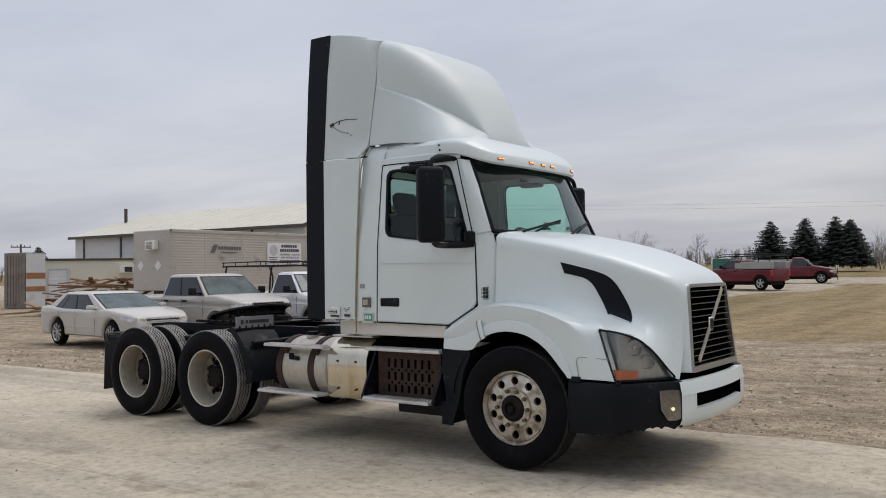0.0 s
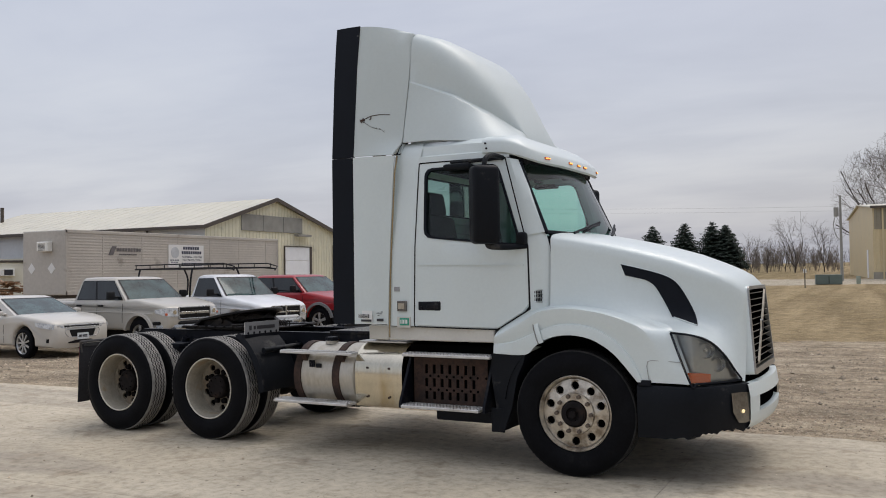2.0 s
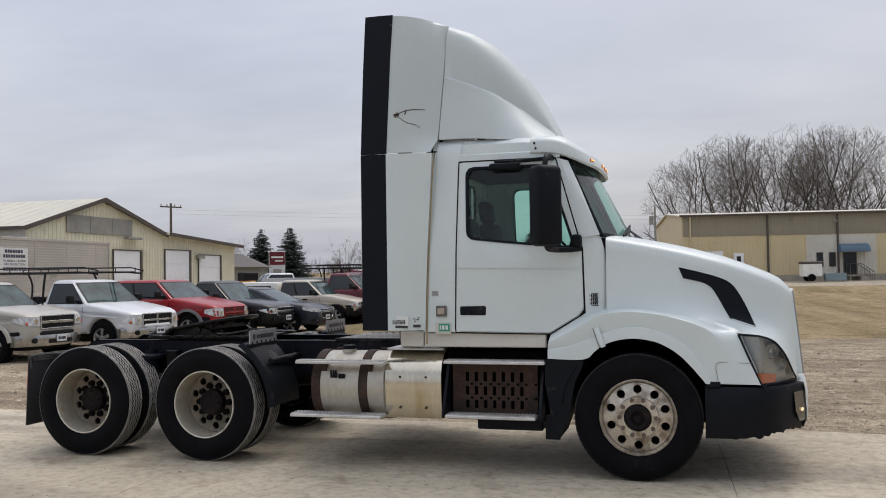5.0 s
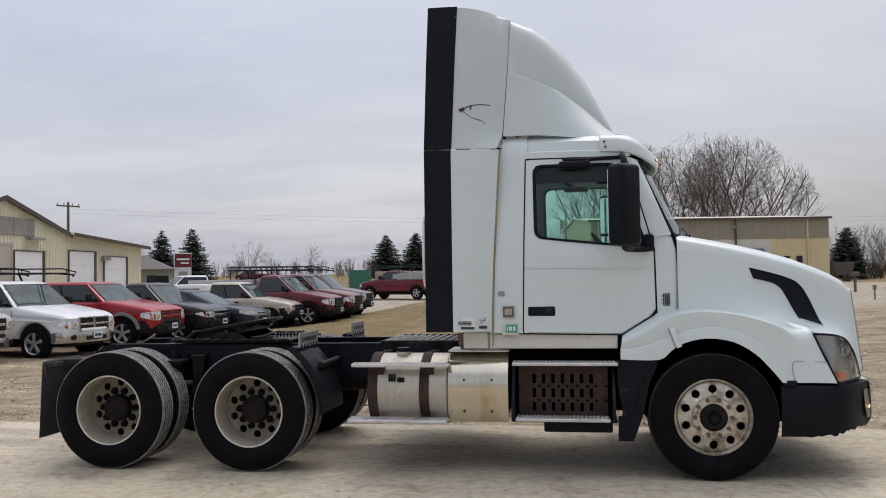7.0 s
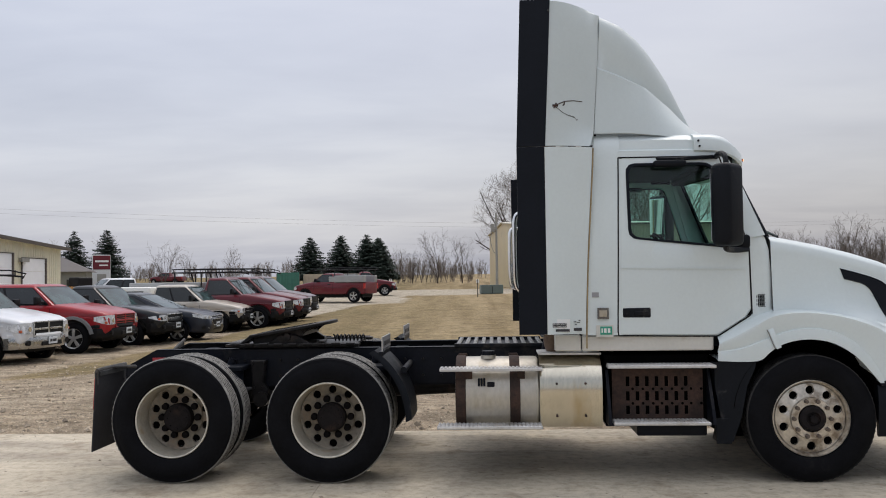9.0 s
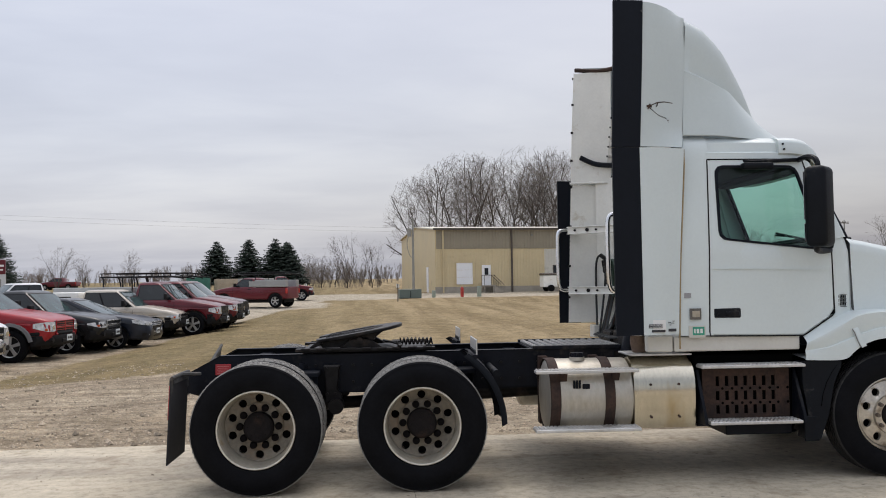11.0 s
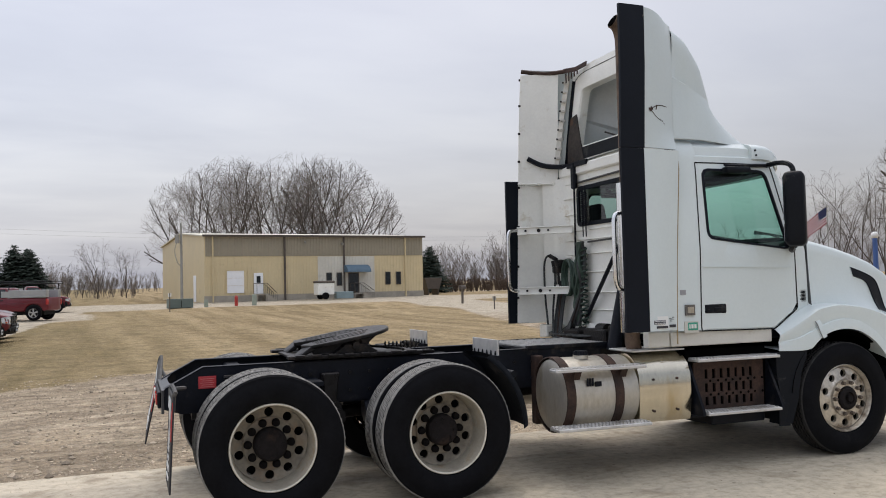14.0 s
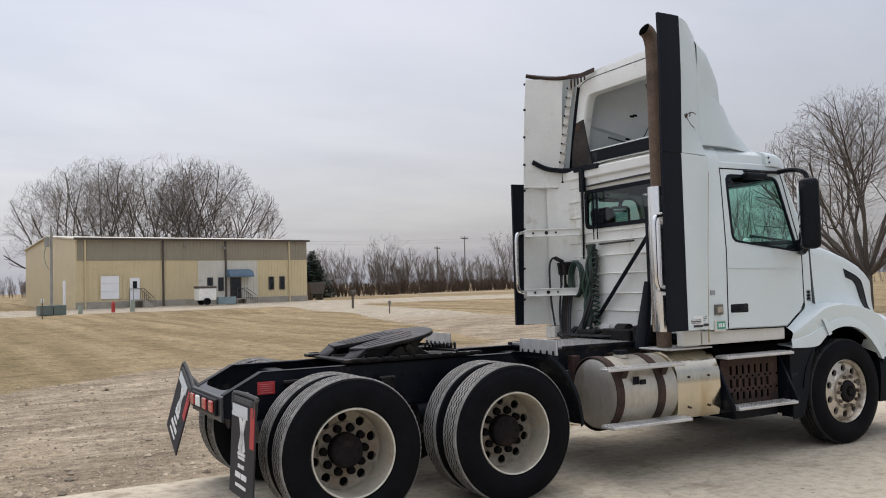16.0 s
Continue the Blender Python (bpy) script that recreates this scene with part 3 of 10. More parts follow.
def win_seal(bm):
    pts = resample(WIN, 64)
    c = Vector((-0.93, 2.2))
    rows = []
    for s, off in ((1.035, -0.002), (1.03, 0.006), (0.975, 0.006), (0.965, -0.016)):
        rows.append([on_cab(c + (p - c) * s, off) for p in pts])
    grid(bm, rows, close_v=True)


def door_gap(bm):
    pts = [on_cab(p, 0.0015) for p in resample(DOOR, 120)]
    strip(bm, pts + [pts[0]], 0.011, 0.0015, (0, -1, 0))


doors = both_sides("door", door_skin, WHITE, truck, "white cab door with body-line crease")
for i, d in enumerate(doors):
    s = 1 if i else -1
    for nm, fn, mt, lb in (("window_pane", win_pane, GLASS, "green-tinted side glass"), ("window_seal", win_seal, RUBBER, "black rubber seal")):
        b = bmesh.new()
        fn(b)
        if i:
            b.transform(FLIP)
        w = part(nm, b, mt, d, lb)
    b = bmesh.new()
    bx(b, -1.415, -1.185, -1.058, -1.035, 1.30, 1.385, 0.012)
    if i:
        b.transform(FLIP)
    part("door_handle", b, PLASTIC, d, "recessed black plastic handle")
    b = bmesh.new()
    bx(b, -1.32, -1.20, -1.066, -1.05, 1.318, 1.355, 0.006)
    cyl(b, (-1.375, -1.05, 1.325), (-1.375, -1.064, 1.325), 0.014, 12)
    if i:
        b.transform(FLIP)
    part("handle_grip", b, FRAME, d)
    b = bmesh.new()
    strip(b, [on_cab((x, 1.705 - 0.02 * (x + 1.4)), 0.001) for x in np.linspace(-1.42, -0.42, 14)], 0.010, 0.006, (0, -1, 0))
    if i:
        b.transform(FLIP)
    part("body_crease", b, WHITE, d)
both_sides("door_gap", door_gap, SEAM, truck)
for ob in [o for d in doors for o in d.children if o.name.startswith("window_pane")]:
    ob.visible_shadow = False


def quarter(bm):
    zs = [1.165, 1.4, 1.7, 1.71, 1.85, 2.2, 2.5, 2.62, 2.70, 2.77, 2.805]
    rows = []
    for z in zs:
        xr = lerp((1.165, 1.725, 2.79), (-1.735, -1.715, -1.645), z)
        w = cab_half(-1.5, min(z, 2.62))
        w -= 0.0 if z < 2.63 else (0.012 if z < 2.72 else (0.045 if z < 2.79 else 0.085))
        rows.append([(x, -w, z) for x in np.linspace(xr, -1.418 if z < 2.62 else -1.40, 5)])
    grid(bm, rows)
    rows2 = [[(lerp((1.165, 1.725, 2.79), (-1.695, -1.675, -1.605), z), -cab_half(-1.6, z) + d, z) for d in (0.0, 0.10)] for z in zs]
    grid(bm, rows2)


both_sides("rear_quarter_panel", quarter, WHITE, truck)


def header(bm):
    """Panel over the door, rolling over into the roof."""
    rows = []
    for x in np.linspace(-1.42, -0.56, 10):
        w = cab_half(x, 2.6)
        drop = max(0, x + 0.85) * 0.12
        rows.append([(x, -w, 2.607), (x, -w + 0.004, 2.66 - drop * 0.3), (x, -w + 0.022, 2.672 - drop * 0.3), (x, -w + 0.035, 2.75 - drop), (x, -w + 0.085, 2.795 - drop), (x, -w + 0.22, 2.815 - drop)])
    grid(bm, rows)


both_sides("roof_side", header, WHITE, truck)
b = bmesh.new()
grid(b, [[(x, y, 2.815 + 0.03 * (1 - (y / 0.8) ** 2) - max(0, x + 0.85) * 0.12) for y in np.linspace(-0.80, 0.80, 9)] for x in np.linspace(-1.66, -0.68, 8)])
part("roof_skin", b, WHITE, truck)


def pillar(bm):
    rows = []
    for t in np.linspace(0, 1, 10):
        zd = 1.93 + 0.675 * t
        a = (lerp((0, 1), (-0.415, -0.595), t), zd)
        f = (lerp((0, 1), (-0.245, -0.515), t), lerp((0, 1), (1.955, 2.585), t))
        ya = -cab_half(*a)
        rows.append([(a[0], ya, a[1]), (0.5 * (a[0] + f[0]), ya - 0.002, 0.5 * (a[1] + f[1])), (f[0], ya + 0.03, f[1]), (f[0] + 0.015, ya + 0.06, f[1])])
    grid(bm, rows)


both_sides("windscreen_pillar", pillar, WHITE, truck)


def cowl(bm):
    rows = []
    for z in (1.15, 1.25, 1.318, 1.6, 1.84, 1.90, 1.955):
        x0 = lerp((1.147, 1.318, 1.84, 1.955), (-0.655, -0.375, -0.385, -0.415), z)
        x1 = lerp((1.15, 1.35, 1.8, 1.955), (-0.19, -0.19, -0.20, -0.245), z)
        rows.append([(x, -cab_half(x, z) + (0.0 if k < 4 else 0.03), z) for k, x in enumerate(np.linspace(x0 + 0.008, x1, 5))])
    grid(bm, rows)


both_sides("cowl_panel", cowl, WHITE, truck)


# windscreen: a curved pane with its black edge
def screen_pt(u, v):
    """u from -1 to 1 across, v from 0 at the foot to 1 at the head."""
    y = u * lerp((0, 1), (0.945, 0.865), v)
    bow = (1 - u * u)
    x = lerp((0, 1), (-0.235, -0.505), v) + bow * lerp((0, 1), (0.20, 0.15), v)
    return (x, y, lerp((0, 1), (1.955, 2.575), v) - 0.02 * bow * (1 - v))


b = bmesh.new()
grid(b, [[screen_pt(u, v) for u in np.linspace(-1, 1, 25)] for v in np.linspace(0, 1, 9)])
ws = part("windscreen", b, GLASS, truck, "green-tinted curved windscreen")
ws.visible_shadow = False
b = bmesh.new()
edge = [screen_pt(u, 0) for u in np.linspace(-1, 1, 25)] + [screen_pt(1, v) for v in np.linspace(0, 1, 9)] + [screen_pt(u, 1) for u in np.linspace(1, -1, 25)] + [screen_pt(-1, v) for v in np.linspace(1, 0, 9)]
tube(b, edge, 0.020, 6, 1)
part("windscreen_seal", b, RUBBER, truck, "black rubber seal")
for s in (-1, 1):
    b = bmesh.new()
    p0, p1 = Vector(screen_pt(-0.55 if s < 0 else 0.15, 0.02)), Vector(screen_pt(-0.1 if s < 0 else 0.62, 0.17))
    tube(b, [p0 + Vector((0.03, 0, 0)), p0.lerp(p1, 0.5) + Vector((0.05, 0, 0.02)), p1 + Vector((0.03, 0, 0))], 0.009, 6, 3)
    strip(b, [p0.lerp(p1, -0.5) + Vector((0.03, 0, 0.04)), p1 + Vector((0.03, 0, 0.02))], 0.02, 0.012, (1, 0, 0.3))
    part("wiper", b, FRAME, truck, "black wiper arm and blade")

# sun visor: one moulded brow that wraps from side to side, with five amber marker lamps
def visor_at(f):
    """Plan point of the brow's outer edge at angle f from straight ahead."""
    c, s = math.cos(f), math.sin(f)
    return Vector((-0.80 + 0.52 * abs(c) ** 0.6, 0.985 * math.copysign(abs(s) ** 0.6, s), 0))


VIS_MID = [(0.020, 2.548), (0.0, 2.562), (0.004, 2.632), (0.030, 2.660), (0.120, 2.735), (0.25, 2.805), (0.44, 2.875), (0.36, 2.78), (0.18, 2.67), (0.05, 2.572)]
VIS_END = [(0.014, 2.645), (0.0, 2.655), (0.0, 2.740), (0.010, 2.762), (0.035, 2.780), (0.10, 2.800), (0.20, 2.812), (0.16, 2.77), (0.06, 2.70), (0.030, 2.652)]
b = bmesh.new()
rows = []
for k in range(61):
    f = math.pi * (k / 60 - 0.5)
    p = visor_at(f)
    e = abs(math.sin(f)) ** 5
    rows.append([(p.x - (d0 + (d1 - d0) * e) * math.cos(f), p.y - (d0 + (d1 - d0) * e) * math.sin(f), z0 + (z1 - z0) * e) for (d0, z0), (d1, z1) in zip(VIS_MID, VIS_END)])
grid(b, rows, close_v=True, caps=True)
vis = part("sun_visor", b, WHITE, truck, "white moulded visor wrapping over the windscreen", 50)
for s_ in (-1, 1):
    for x, z in ((-0.765, 2.732), (-0.755, 2.688)):
        b = bmesh.new()
        cyl(b, (x, s_ * 0.94, z), (x, s_ * 0.992, z), 0.009, 10)
        part("visor_screw", b, FRAME, vis)
for y in (-0.66, -0.21, -0.02, 0.17, 0.64):
    f = min((math.pi * (k / 400 - 0.5) for k in range(401)), key=lambda q: abs(visor_at(q).y - y))
    p = visor_at(f)
    d = visor_at(f + 0.01) - visor_at(f - 0.01)
    m_ = pose(p.x - 0.002, p.y, 2.604, 0, -3, math.degrees(math.atan2(d.y, d.x)) - 90)
    b = bmesh.new()
    bx(b, -0.012, 0.008, -0.040, 0.040, -0.012, 0.012, 0.005, m=m_)
    m = part("marker_lamp", b, AMBER, truck, "amber roof marker lamp, lit")
    b = bmesh.new()
    for k in range(4):
        cyl(b, (0.004, -0.026 + 0.0175 * k, 0), (0.0125, -0.026 + 0.0175 * k, 0), 0.0055, 8)
    b.transform(m_)
    part("lit_diode", b, AMBER_LIT, m)

# roof fairing, an open-backed shell
FX = (-1.53, -1.35, -1.20, -1.05, -0.92, -0.82, -0.72, -0.64)
FZ = (3.856, 3.806, 3.726, 3.590, 3.425, 3.255, 3.060, 2.860)      # crown line
FN = (8.5, 6.2, 4.6, 3.7, 3.2, 2.9, 2.8, 2.8)                        # squareness of the crown
CX = (-1.56, -1.37, -1.14, -0.918, -0.757, -0.64)
CY = (0.905, 0.882, 0.800, 0.635, 0.490, 0.400)                    # crease, out from the centre
CZ = (3.372, 3.300, 3.208, 3.068, 2.940, 2.862)
CL = (0.004, 0.028, 0.060, 0.080, 0.075, 0.050)                    # width of the ledge over the crease
BW = (0.965, 0.958, 0.940, 0.895, 0.815, 0.690)                    # half width at the foot


def fairing_rows(inset=0.0):
    rows = []
    for x0 in np.linspace(-1.60, -0.645, 31):
        fade = max(0.0, min(1.0, (-0.9 - x0) / 0.6))
        xe, xc = x0 + 0.075 * fade, x0 + 0.042 * fade
        zt, pw = lerp(FX, FZ, xe) - inset, 2 / lerp(FX, FN, xe)
        wc, zc, led, wb = (lerp(CX, q, xc) for q in (CY, CZ, CL, BW))
        wc, wb, zc = wc - inset, wb - inset, min(zc, zt - 0.02)
        foot = 2.812 - max(0, x0 + 1.3) * 0.09
        half = [(wb + (wc - wb) * t + 0.030 * sstep(-1.45, -0.95, x0) * math.sin(math.pi * t), foot + (zc - foot) * t) for t in (0.0, 0.25, 0.5, 0.75, 0.93)]
        half += [(wc + 0.004, zc - 0.006), (wc - led * 0.25 - 0.002, zc + 0.004), (wc - led, zc + 0.010 + led * 0.12)]
        w2, z2 = wc - led, zc + 0.010 + led * 0.12
        half += [(w2 * math.cos(q) ** pw, z2 + max(0.006, zt - z2) * math.sin(q) ** pw) for q in np.radians((2, 6, 12, 20, 28, 36, 45, 54, 62, 71, 80, 86))]
        reach = 0.13 * sstep(-1.15, -0.645, x0)                          # the foot runs out forward along the roof
        lean = lambda z: 0.075 * fade * (z - 2.812) / 1.04 + reach * max(0.0, 1 - (z - foot) / (zc - foot))
        rows.append([(x0 + lean(z), -y, z) for y, z in half] + [(x0 + lean(zt), 0, zt)] + [(x0 + lean(z), y, z) for y, z in reversed(half)])
    rows.append([(x + 0.022, y, 2.735) for x, y, z in rows[-1]])           # the front edge turns down onto the roof
    return [[(x, y - 0.025 * sstep(2.85, 3.3, z) * sstep(-1.5, -1.1, x), z) for x, y, z in r] for r in rows]


b = bmesh.new()
grid(b, fairing_rows())
part("roof_fairing", b, FAIRING_W, truck, "tall white aerodynamic roof fairing", 32)
b = bmesh.new()
grid(b, fairing_rows(0.03)[:24])
part("fairing_lining", b, GREY_IN, truck, "grey moulded inner face of the fairing")
b = bmesh.new()
fr = fairing_rows()[0]
opening = rounded([(-0.80, 2.985), (0.80, 2.985), (0.675, 3.615), (-0.675, 3.615)], 0.07, 6)
fx_ = lambda z: -1.60 + 0.072 * (z - 2.812)
inn = []
for p in fr:                                     # the point of the opening that faces each point of the rim
    d = Vector((p[1], p[2] - 3.30)).normalized()
    q = max(resample(opening, 400), key=lambda v: Vector((v[0], v[1] - 3.30)).normalized().dot(d))
    inn.append((fx_(q[1]) - 0.012, q[0], q[1]))
outr = [(p[0] - 0.015, p[1], p[2]) for p in fr]
mid = [((p[0] + q[0]) / 2 - 0.012, (p[1] + q[1]) / 2, (p[2] + q[2]) / 2) for p, q in zip(outr, inn)]
lip = [(q[0] + 0.018, q[1] * 0.985, q[2] - 0.004) for q in inn]
deep = [(q[0] + 0.10, q[1] * 0.985, q[2] - 0.006) for q in inn]
grid(b, [outr, mid, inn, lip, deep])
bx(b, -1.615, -1.58, -0.80, 0.80, 2.81, 3.0, 0.004)
part("fairing_rear_frame", b, WHITE_OLD, truck, "weathered cream-white rear lip with rust bleed", 25)
b = bmesh.new()
seam = [Vector(p).lerp(Vector(q), 0.30) - Vector((0.006, 0, 0)) for p, q in zip(outr, inn)]
seam = [p for p in seam if p.z > 3.52]
for p, q in zip(seam, seam[1:]):
    strip(b, [p, q], 0.007, 0.004, (-1, 0, 0))
part("frame_joint", b, SEAM, truck)
b = bmesh.new()
for y, z in ((0.42, 3.36), (0.37, 3.36), (0.50, 3.13), (0.36, 3.10), (0.27, 3.05), (0.05, 3.02)):
    cyl(b, (-1.15, y, z), (-1.19, y, z), 0.012, 10)
part("lining_bolt", b, BLACK_SHADE, truck, "dark bolt in the fairing lining")
b = bmesh.new()
tube(b, [(-1.30, 0.16, 3.02), (-1.20, 0.08, 3.3), (-1.34, 0.0, 3.6)], 0.006, 5, 4)
tube(b, [(-1.30, 0.66, 3.17), (-1.16, 0.40, 3.06), (-1.12, 0.0, 3.0)], 0.010, 5, 4)
part("lining_seam", b, CASTGREY, truck)
b = bmesh.new()
bx(b, -1.630, -1.612, -0.80, 0.58, 2.865, 2.985, 0.004)
part("fairing_rear_strip", b, PLASTIC, truck, "slate rubber strip under the fairing opening")
b = bmesh.new()
prism(b, [(0.53, 2.84), (0.88, 2.84), (0.86, 3.05), (0.78, 3.32), (0.66, 3.34), (0.60, 3.08)], -1.634, -1.622, axis="x")
part("fairing_patch", b, mat("brown_black_torn_seal", (0.035, 0.028, 0.024), 0.85, var=0.5, scale=6, dirt=(0.10, 0.04, 0.015), dirt_amt=0.1, dirt_scale=5), truck, "rusty torn seal patch")
b = bmesh.new()
tube(b, [(-2.03, 1.12, 3.875), (-1.8, 0.98, 3.835), (-1.62, 0.80, 3.835)], 0.022, 6, 5)
strip(b, [(-1.66, 0.84, 3.835), (-1.60, 0.70, 3.825), (-1.57, 0.52, 3.845)], 0.05, 0.012, (-1, 0.3, 0.2))
for k in range(5):
    strip(b, [(-1.66 + 0.006 * k, 0.80 - 0.05 * k, 3.80), (-1.66 + 0.006 * k, 0.80 - 0.05 * k, 3.70 + 0.012 * k)], 0.03, 0.006, (-1, 0.2, 0))
part("loose_seal", b, RUST, truck, "loose rusty rubber seal along the top edge")
b = bmesh.new()
tube(b, [(-2.0, 1.09, 2.93), (-1.85, 1.02, 2.85), (-1.68, 0.86, 2.82), (-1.64, 0.62, 2.83)], 0.026, 6, 5)
part("hanging_seal", b, RUBBER, truck, "hanging black rubber seal")


def strips_upper(bm):
    rows = []
    for z in (2.69, 3.0, 3.4, 3.7, 3.89):
        xr, xf = lerp((2.69, 3.89), (-2.245, -2.20), z), lerp((2.69, 3.89), (-2.015, -1.955), z)
        y = -lerp((2.69, 3.5, 3.89), (1.145, 1.135, 1.11), z)
        rows.append([(xr, y + 0.015, z), (xr, y - 0.012, z), ((xr + xf) / 2, y - 0.012, z), (xf, y - 0.004, z), (xf, y + 0.02, z), ((xr + xf) / 2, y + 0.02, z)])
    grid(bm, rows, close_v=True, caps=True)


def strips_lower(bm):
    rows = []
    for z in (1.18, 1.6, 2.2, 2.685):
        rows.append([(-2.245, -1.13, z), (-2.245, -1.158, z), (-2.14, -1.158, z), (-2.022, -1.148, z), (-2.022, -1.12, z), (-2.14, -1.125, z)])
    grid(bm, rows, close_v=True, caps=True)


def slab(bm, rows, t):
    """A curved panel with thickness t towards the centre line."""
    n, k = len(rows), len(rows[0])
    back = [[(p[0], p[1] + t, p[2]) for p in r] for r in rows]
    vs, vb = grid(bm, rows), grid(bm, back)
    for i in range(n - 1):
        bm.faces.new((vs[i][0], vs[i + 1][0], vb[i + 1][0], vb[i][0]))
        bm.faces.new((vs[i][-1], vs[i + 1][-1], vb[i + 1][-1], vb[i][-1]))
    for j in range(k - 1):
        bm.faces.new((vs[0][j], vs[0][j + 1], vb[0][j + 1], vb[0][j]))
        bm.faces.new((vs[-1][j], vs[-1][j + 1], vb[-1][j + 1], vb[-1][j]))


def ext_upper(bm):
    rows = []
    for z in (2.695, 2.74, 2.80, 2.88, 3.0, 3.2, 3.5, 3.7, 3.82, 3.875):
        xr = lerp((2.69, 3.89), (-2.015, -1.955), z)
        xf = lerp((2.695, 2.81, 3.81, 3.875), (-1.650, -1.606, -1.530, -1.540), z)
        yr = -lerp((2.69, 3.5, 3.89), (1.145, 1.13, 1.10), z)
        yf = -lerp((2.695, 2.75, 2.80, 2.86, 3.2, 3.4, 3.6, 3.81, 3.88), (1.070, 1.035, 0.985, 0.962, 0.934, 0.918, 0.900, 0.868, 0.84), z)
        rows.append([(xr + (xf - xr) * t, yr + (yf - yr) * (t ** 1.5), z + (0.010 - 0.060 * t ** 2) * (1 if z > 3.86 else 0)) for t in np.linspace(0, 1, 8)])
    slab(bm, rows, 0.022)


def ext_lower(bm):
    rows = []
    for z in (1.18, 1.5, 1.9, 2.3, 2.6, 2.685):
        xf = lerp((1.165, 1.725, 2.79), (-1.712, -1.692, -1.625), z)
        rows.append([(-2.020 + (xf + 2.020) * t, -1.148 + 0.075 * t ** 1.6, z) for t in np.linspace(0, 1, 6)])
    slab(bm, rows, 0.022)


b = bmesh.new()
strips_upper(b)
part("extender_rubber_upper", b, RUBBER, truck, "black rubber edge of the side extender")
both_sides("extender_rubber_lower", strips_lower, RUBBER, truck, "black rubber edge of the side extender")
eu = both_sides("side_extender_upper", ext_upper, FAIRING_W, truck, "white upper side extender, cracked near its rubber edge")
both_sides("side_extender_lower", ext_lower, WHITE, truck, "white lower side extender")


def joint_seal(bm):
    grid(bm, [[(lerp((2.70, 2.81, 3.81), (-1.650, -1.606, -1.530), z) + dx, -lerp((2.70, 2.80, 2.86, 3.4, 3.80), (0.98, 0.91, 0.885, 0.835, 0.775), z), z) for dx in (-0.06, 0.03)] for z in (2.70, 2.75, 2.80, 2.86, 3.0, 3.2, 3.4, 3.6, 3.72)])


both_sides("fairing_joint_seal", joint_seal, RUBBER, truck)
b = bmesh.new()
edge_x = lambda z: lerp((1.17, 1.41, 2.62, 3.17, 3.83), (-2.155, -2.147, -2.102, -2.081, -2.050), z)
slab(b, [[(edge_x(z) + ((-1.69) - edge_x(z)) * t, 1.118 - 0.062 * t ** 1.6, z) for t in (0, 0.3, 0.6, 0.85, 1.0)] for z in (1.185, 1.5, 2.0, 2.64)], 0.010)
slab(b, [[(edge_x(z) + (-1.70 - edge_x(z)) * t, lerp((2.69, 3.5, 3.89), (1.122, 1.112, 1.085), z) - lerp((2.69, 3.2, 3.83), (0.14, 0.17, 0.19), z) * t ** 1.5, z) for t in (0, 0.25, 0.5, 0.75, 1.0)] for z in (2.645, 2.9, 3.2, 3.5, 3.83)], 0.010)
ip = part("extender_inner_panel", b, WHITE_OLD, truck, "cream-white inner face of the side extender")
for z in (1.45, 1.78, 2.2, 2.62, 2.9, 3.2, 3.5, 3.78):
    b = bmesh.new()
    bx(b, edge_x(z) - 0.012, edge_x(z) + 0.014, 1.108, 1.122, z - 0.012, z + 0.012, 0.003)
    part("edge_rivet", b, GREASE, ip)


def sealant(bm):
    pts = [(lerp((1.165, 1.725, 2.79), (-1.703, -1.683, -1.614), z), -1.062 + max(0, z - 2.6) * 0.35, z) for z in np.linspace(1.06, 2.685, 12)]
    tube(bm, pts, 0.0065, 6, 1)


both_sides("yellowed_sealant_bead", sealant, GLUE, truck)
# crack in the upper extender
b = bmesh.new()
rc = random.Random(5)
def crack(pts, w):
    sk = lambda x: -(1.138 - 0.195 * max(0.0, (x + 2.0) / 0.405) ** 1.5) - 0.002
    for p, q in zip(pts, pts[1:]):
        strip(b, [(p[0], sk(p[0]), p[1]), (q[0], sk(q[0]), q[1])], w, 0.004, (0.35, -1, 0))
crack([(-1.94, 3.016), (-1.89, 3.040), (-1.85, 3.058), (-1.78, 3.069), (-1.70, 3.067)], 0.007)
crack([(-1.950, 3.020), (-1.905, 3.022)], 0.018)
crack([(-1.940, 2.998), (-1.918, 3.042)], 0.010)
crack([(-1.852, 3.054), (-1.855, 3.030), (-1.865, 3.024)], 0.009)
crack([(-1.925, 3.012), (-1.866, 2.967), (-1.822, 2.946), (-1.767, 2.930), (-1.74, 2.900), (-1.69, 2.862)], 0.0030)
for k in range(7):
    x = rc.uniform(-1.93, -1.74)
    z = lerp((-1.93, -1.866, -1.74), (3.01, 2.967, 2.915), x) + rc.uniform(-0.010, 0.010)
    crack([(x, z), (x + 0.009, z - 0.004)], 0.004)
part("crack_mark", b, RUST, truck, "dark crack with chipped paint")

# skirt under the cab
def skirt(bm):
    bx(bm, -1.955, -1.745, -1.015, -0.93, 1.035, 1.165, 0.008)
    bx(bm, -1.735, -0.69, -1.022, -0.94, 1.035, 1.158, 0.008)


both_sides("cab_skirt", skirt, CREAM, truck, "aged cream sill under the cab")
b = bmesh.new()
bx(b, -1.66, -0.25, -0.96, 0.96, 1.06, 1.15, 0.01)
part("cab_floor", b, FRAME, truck)

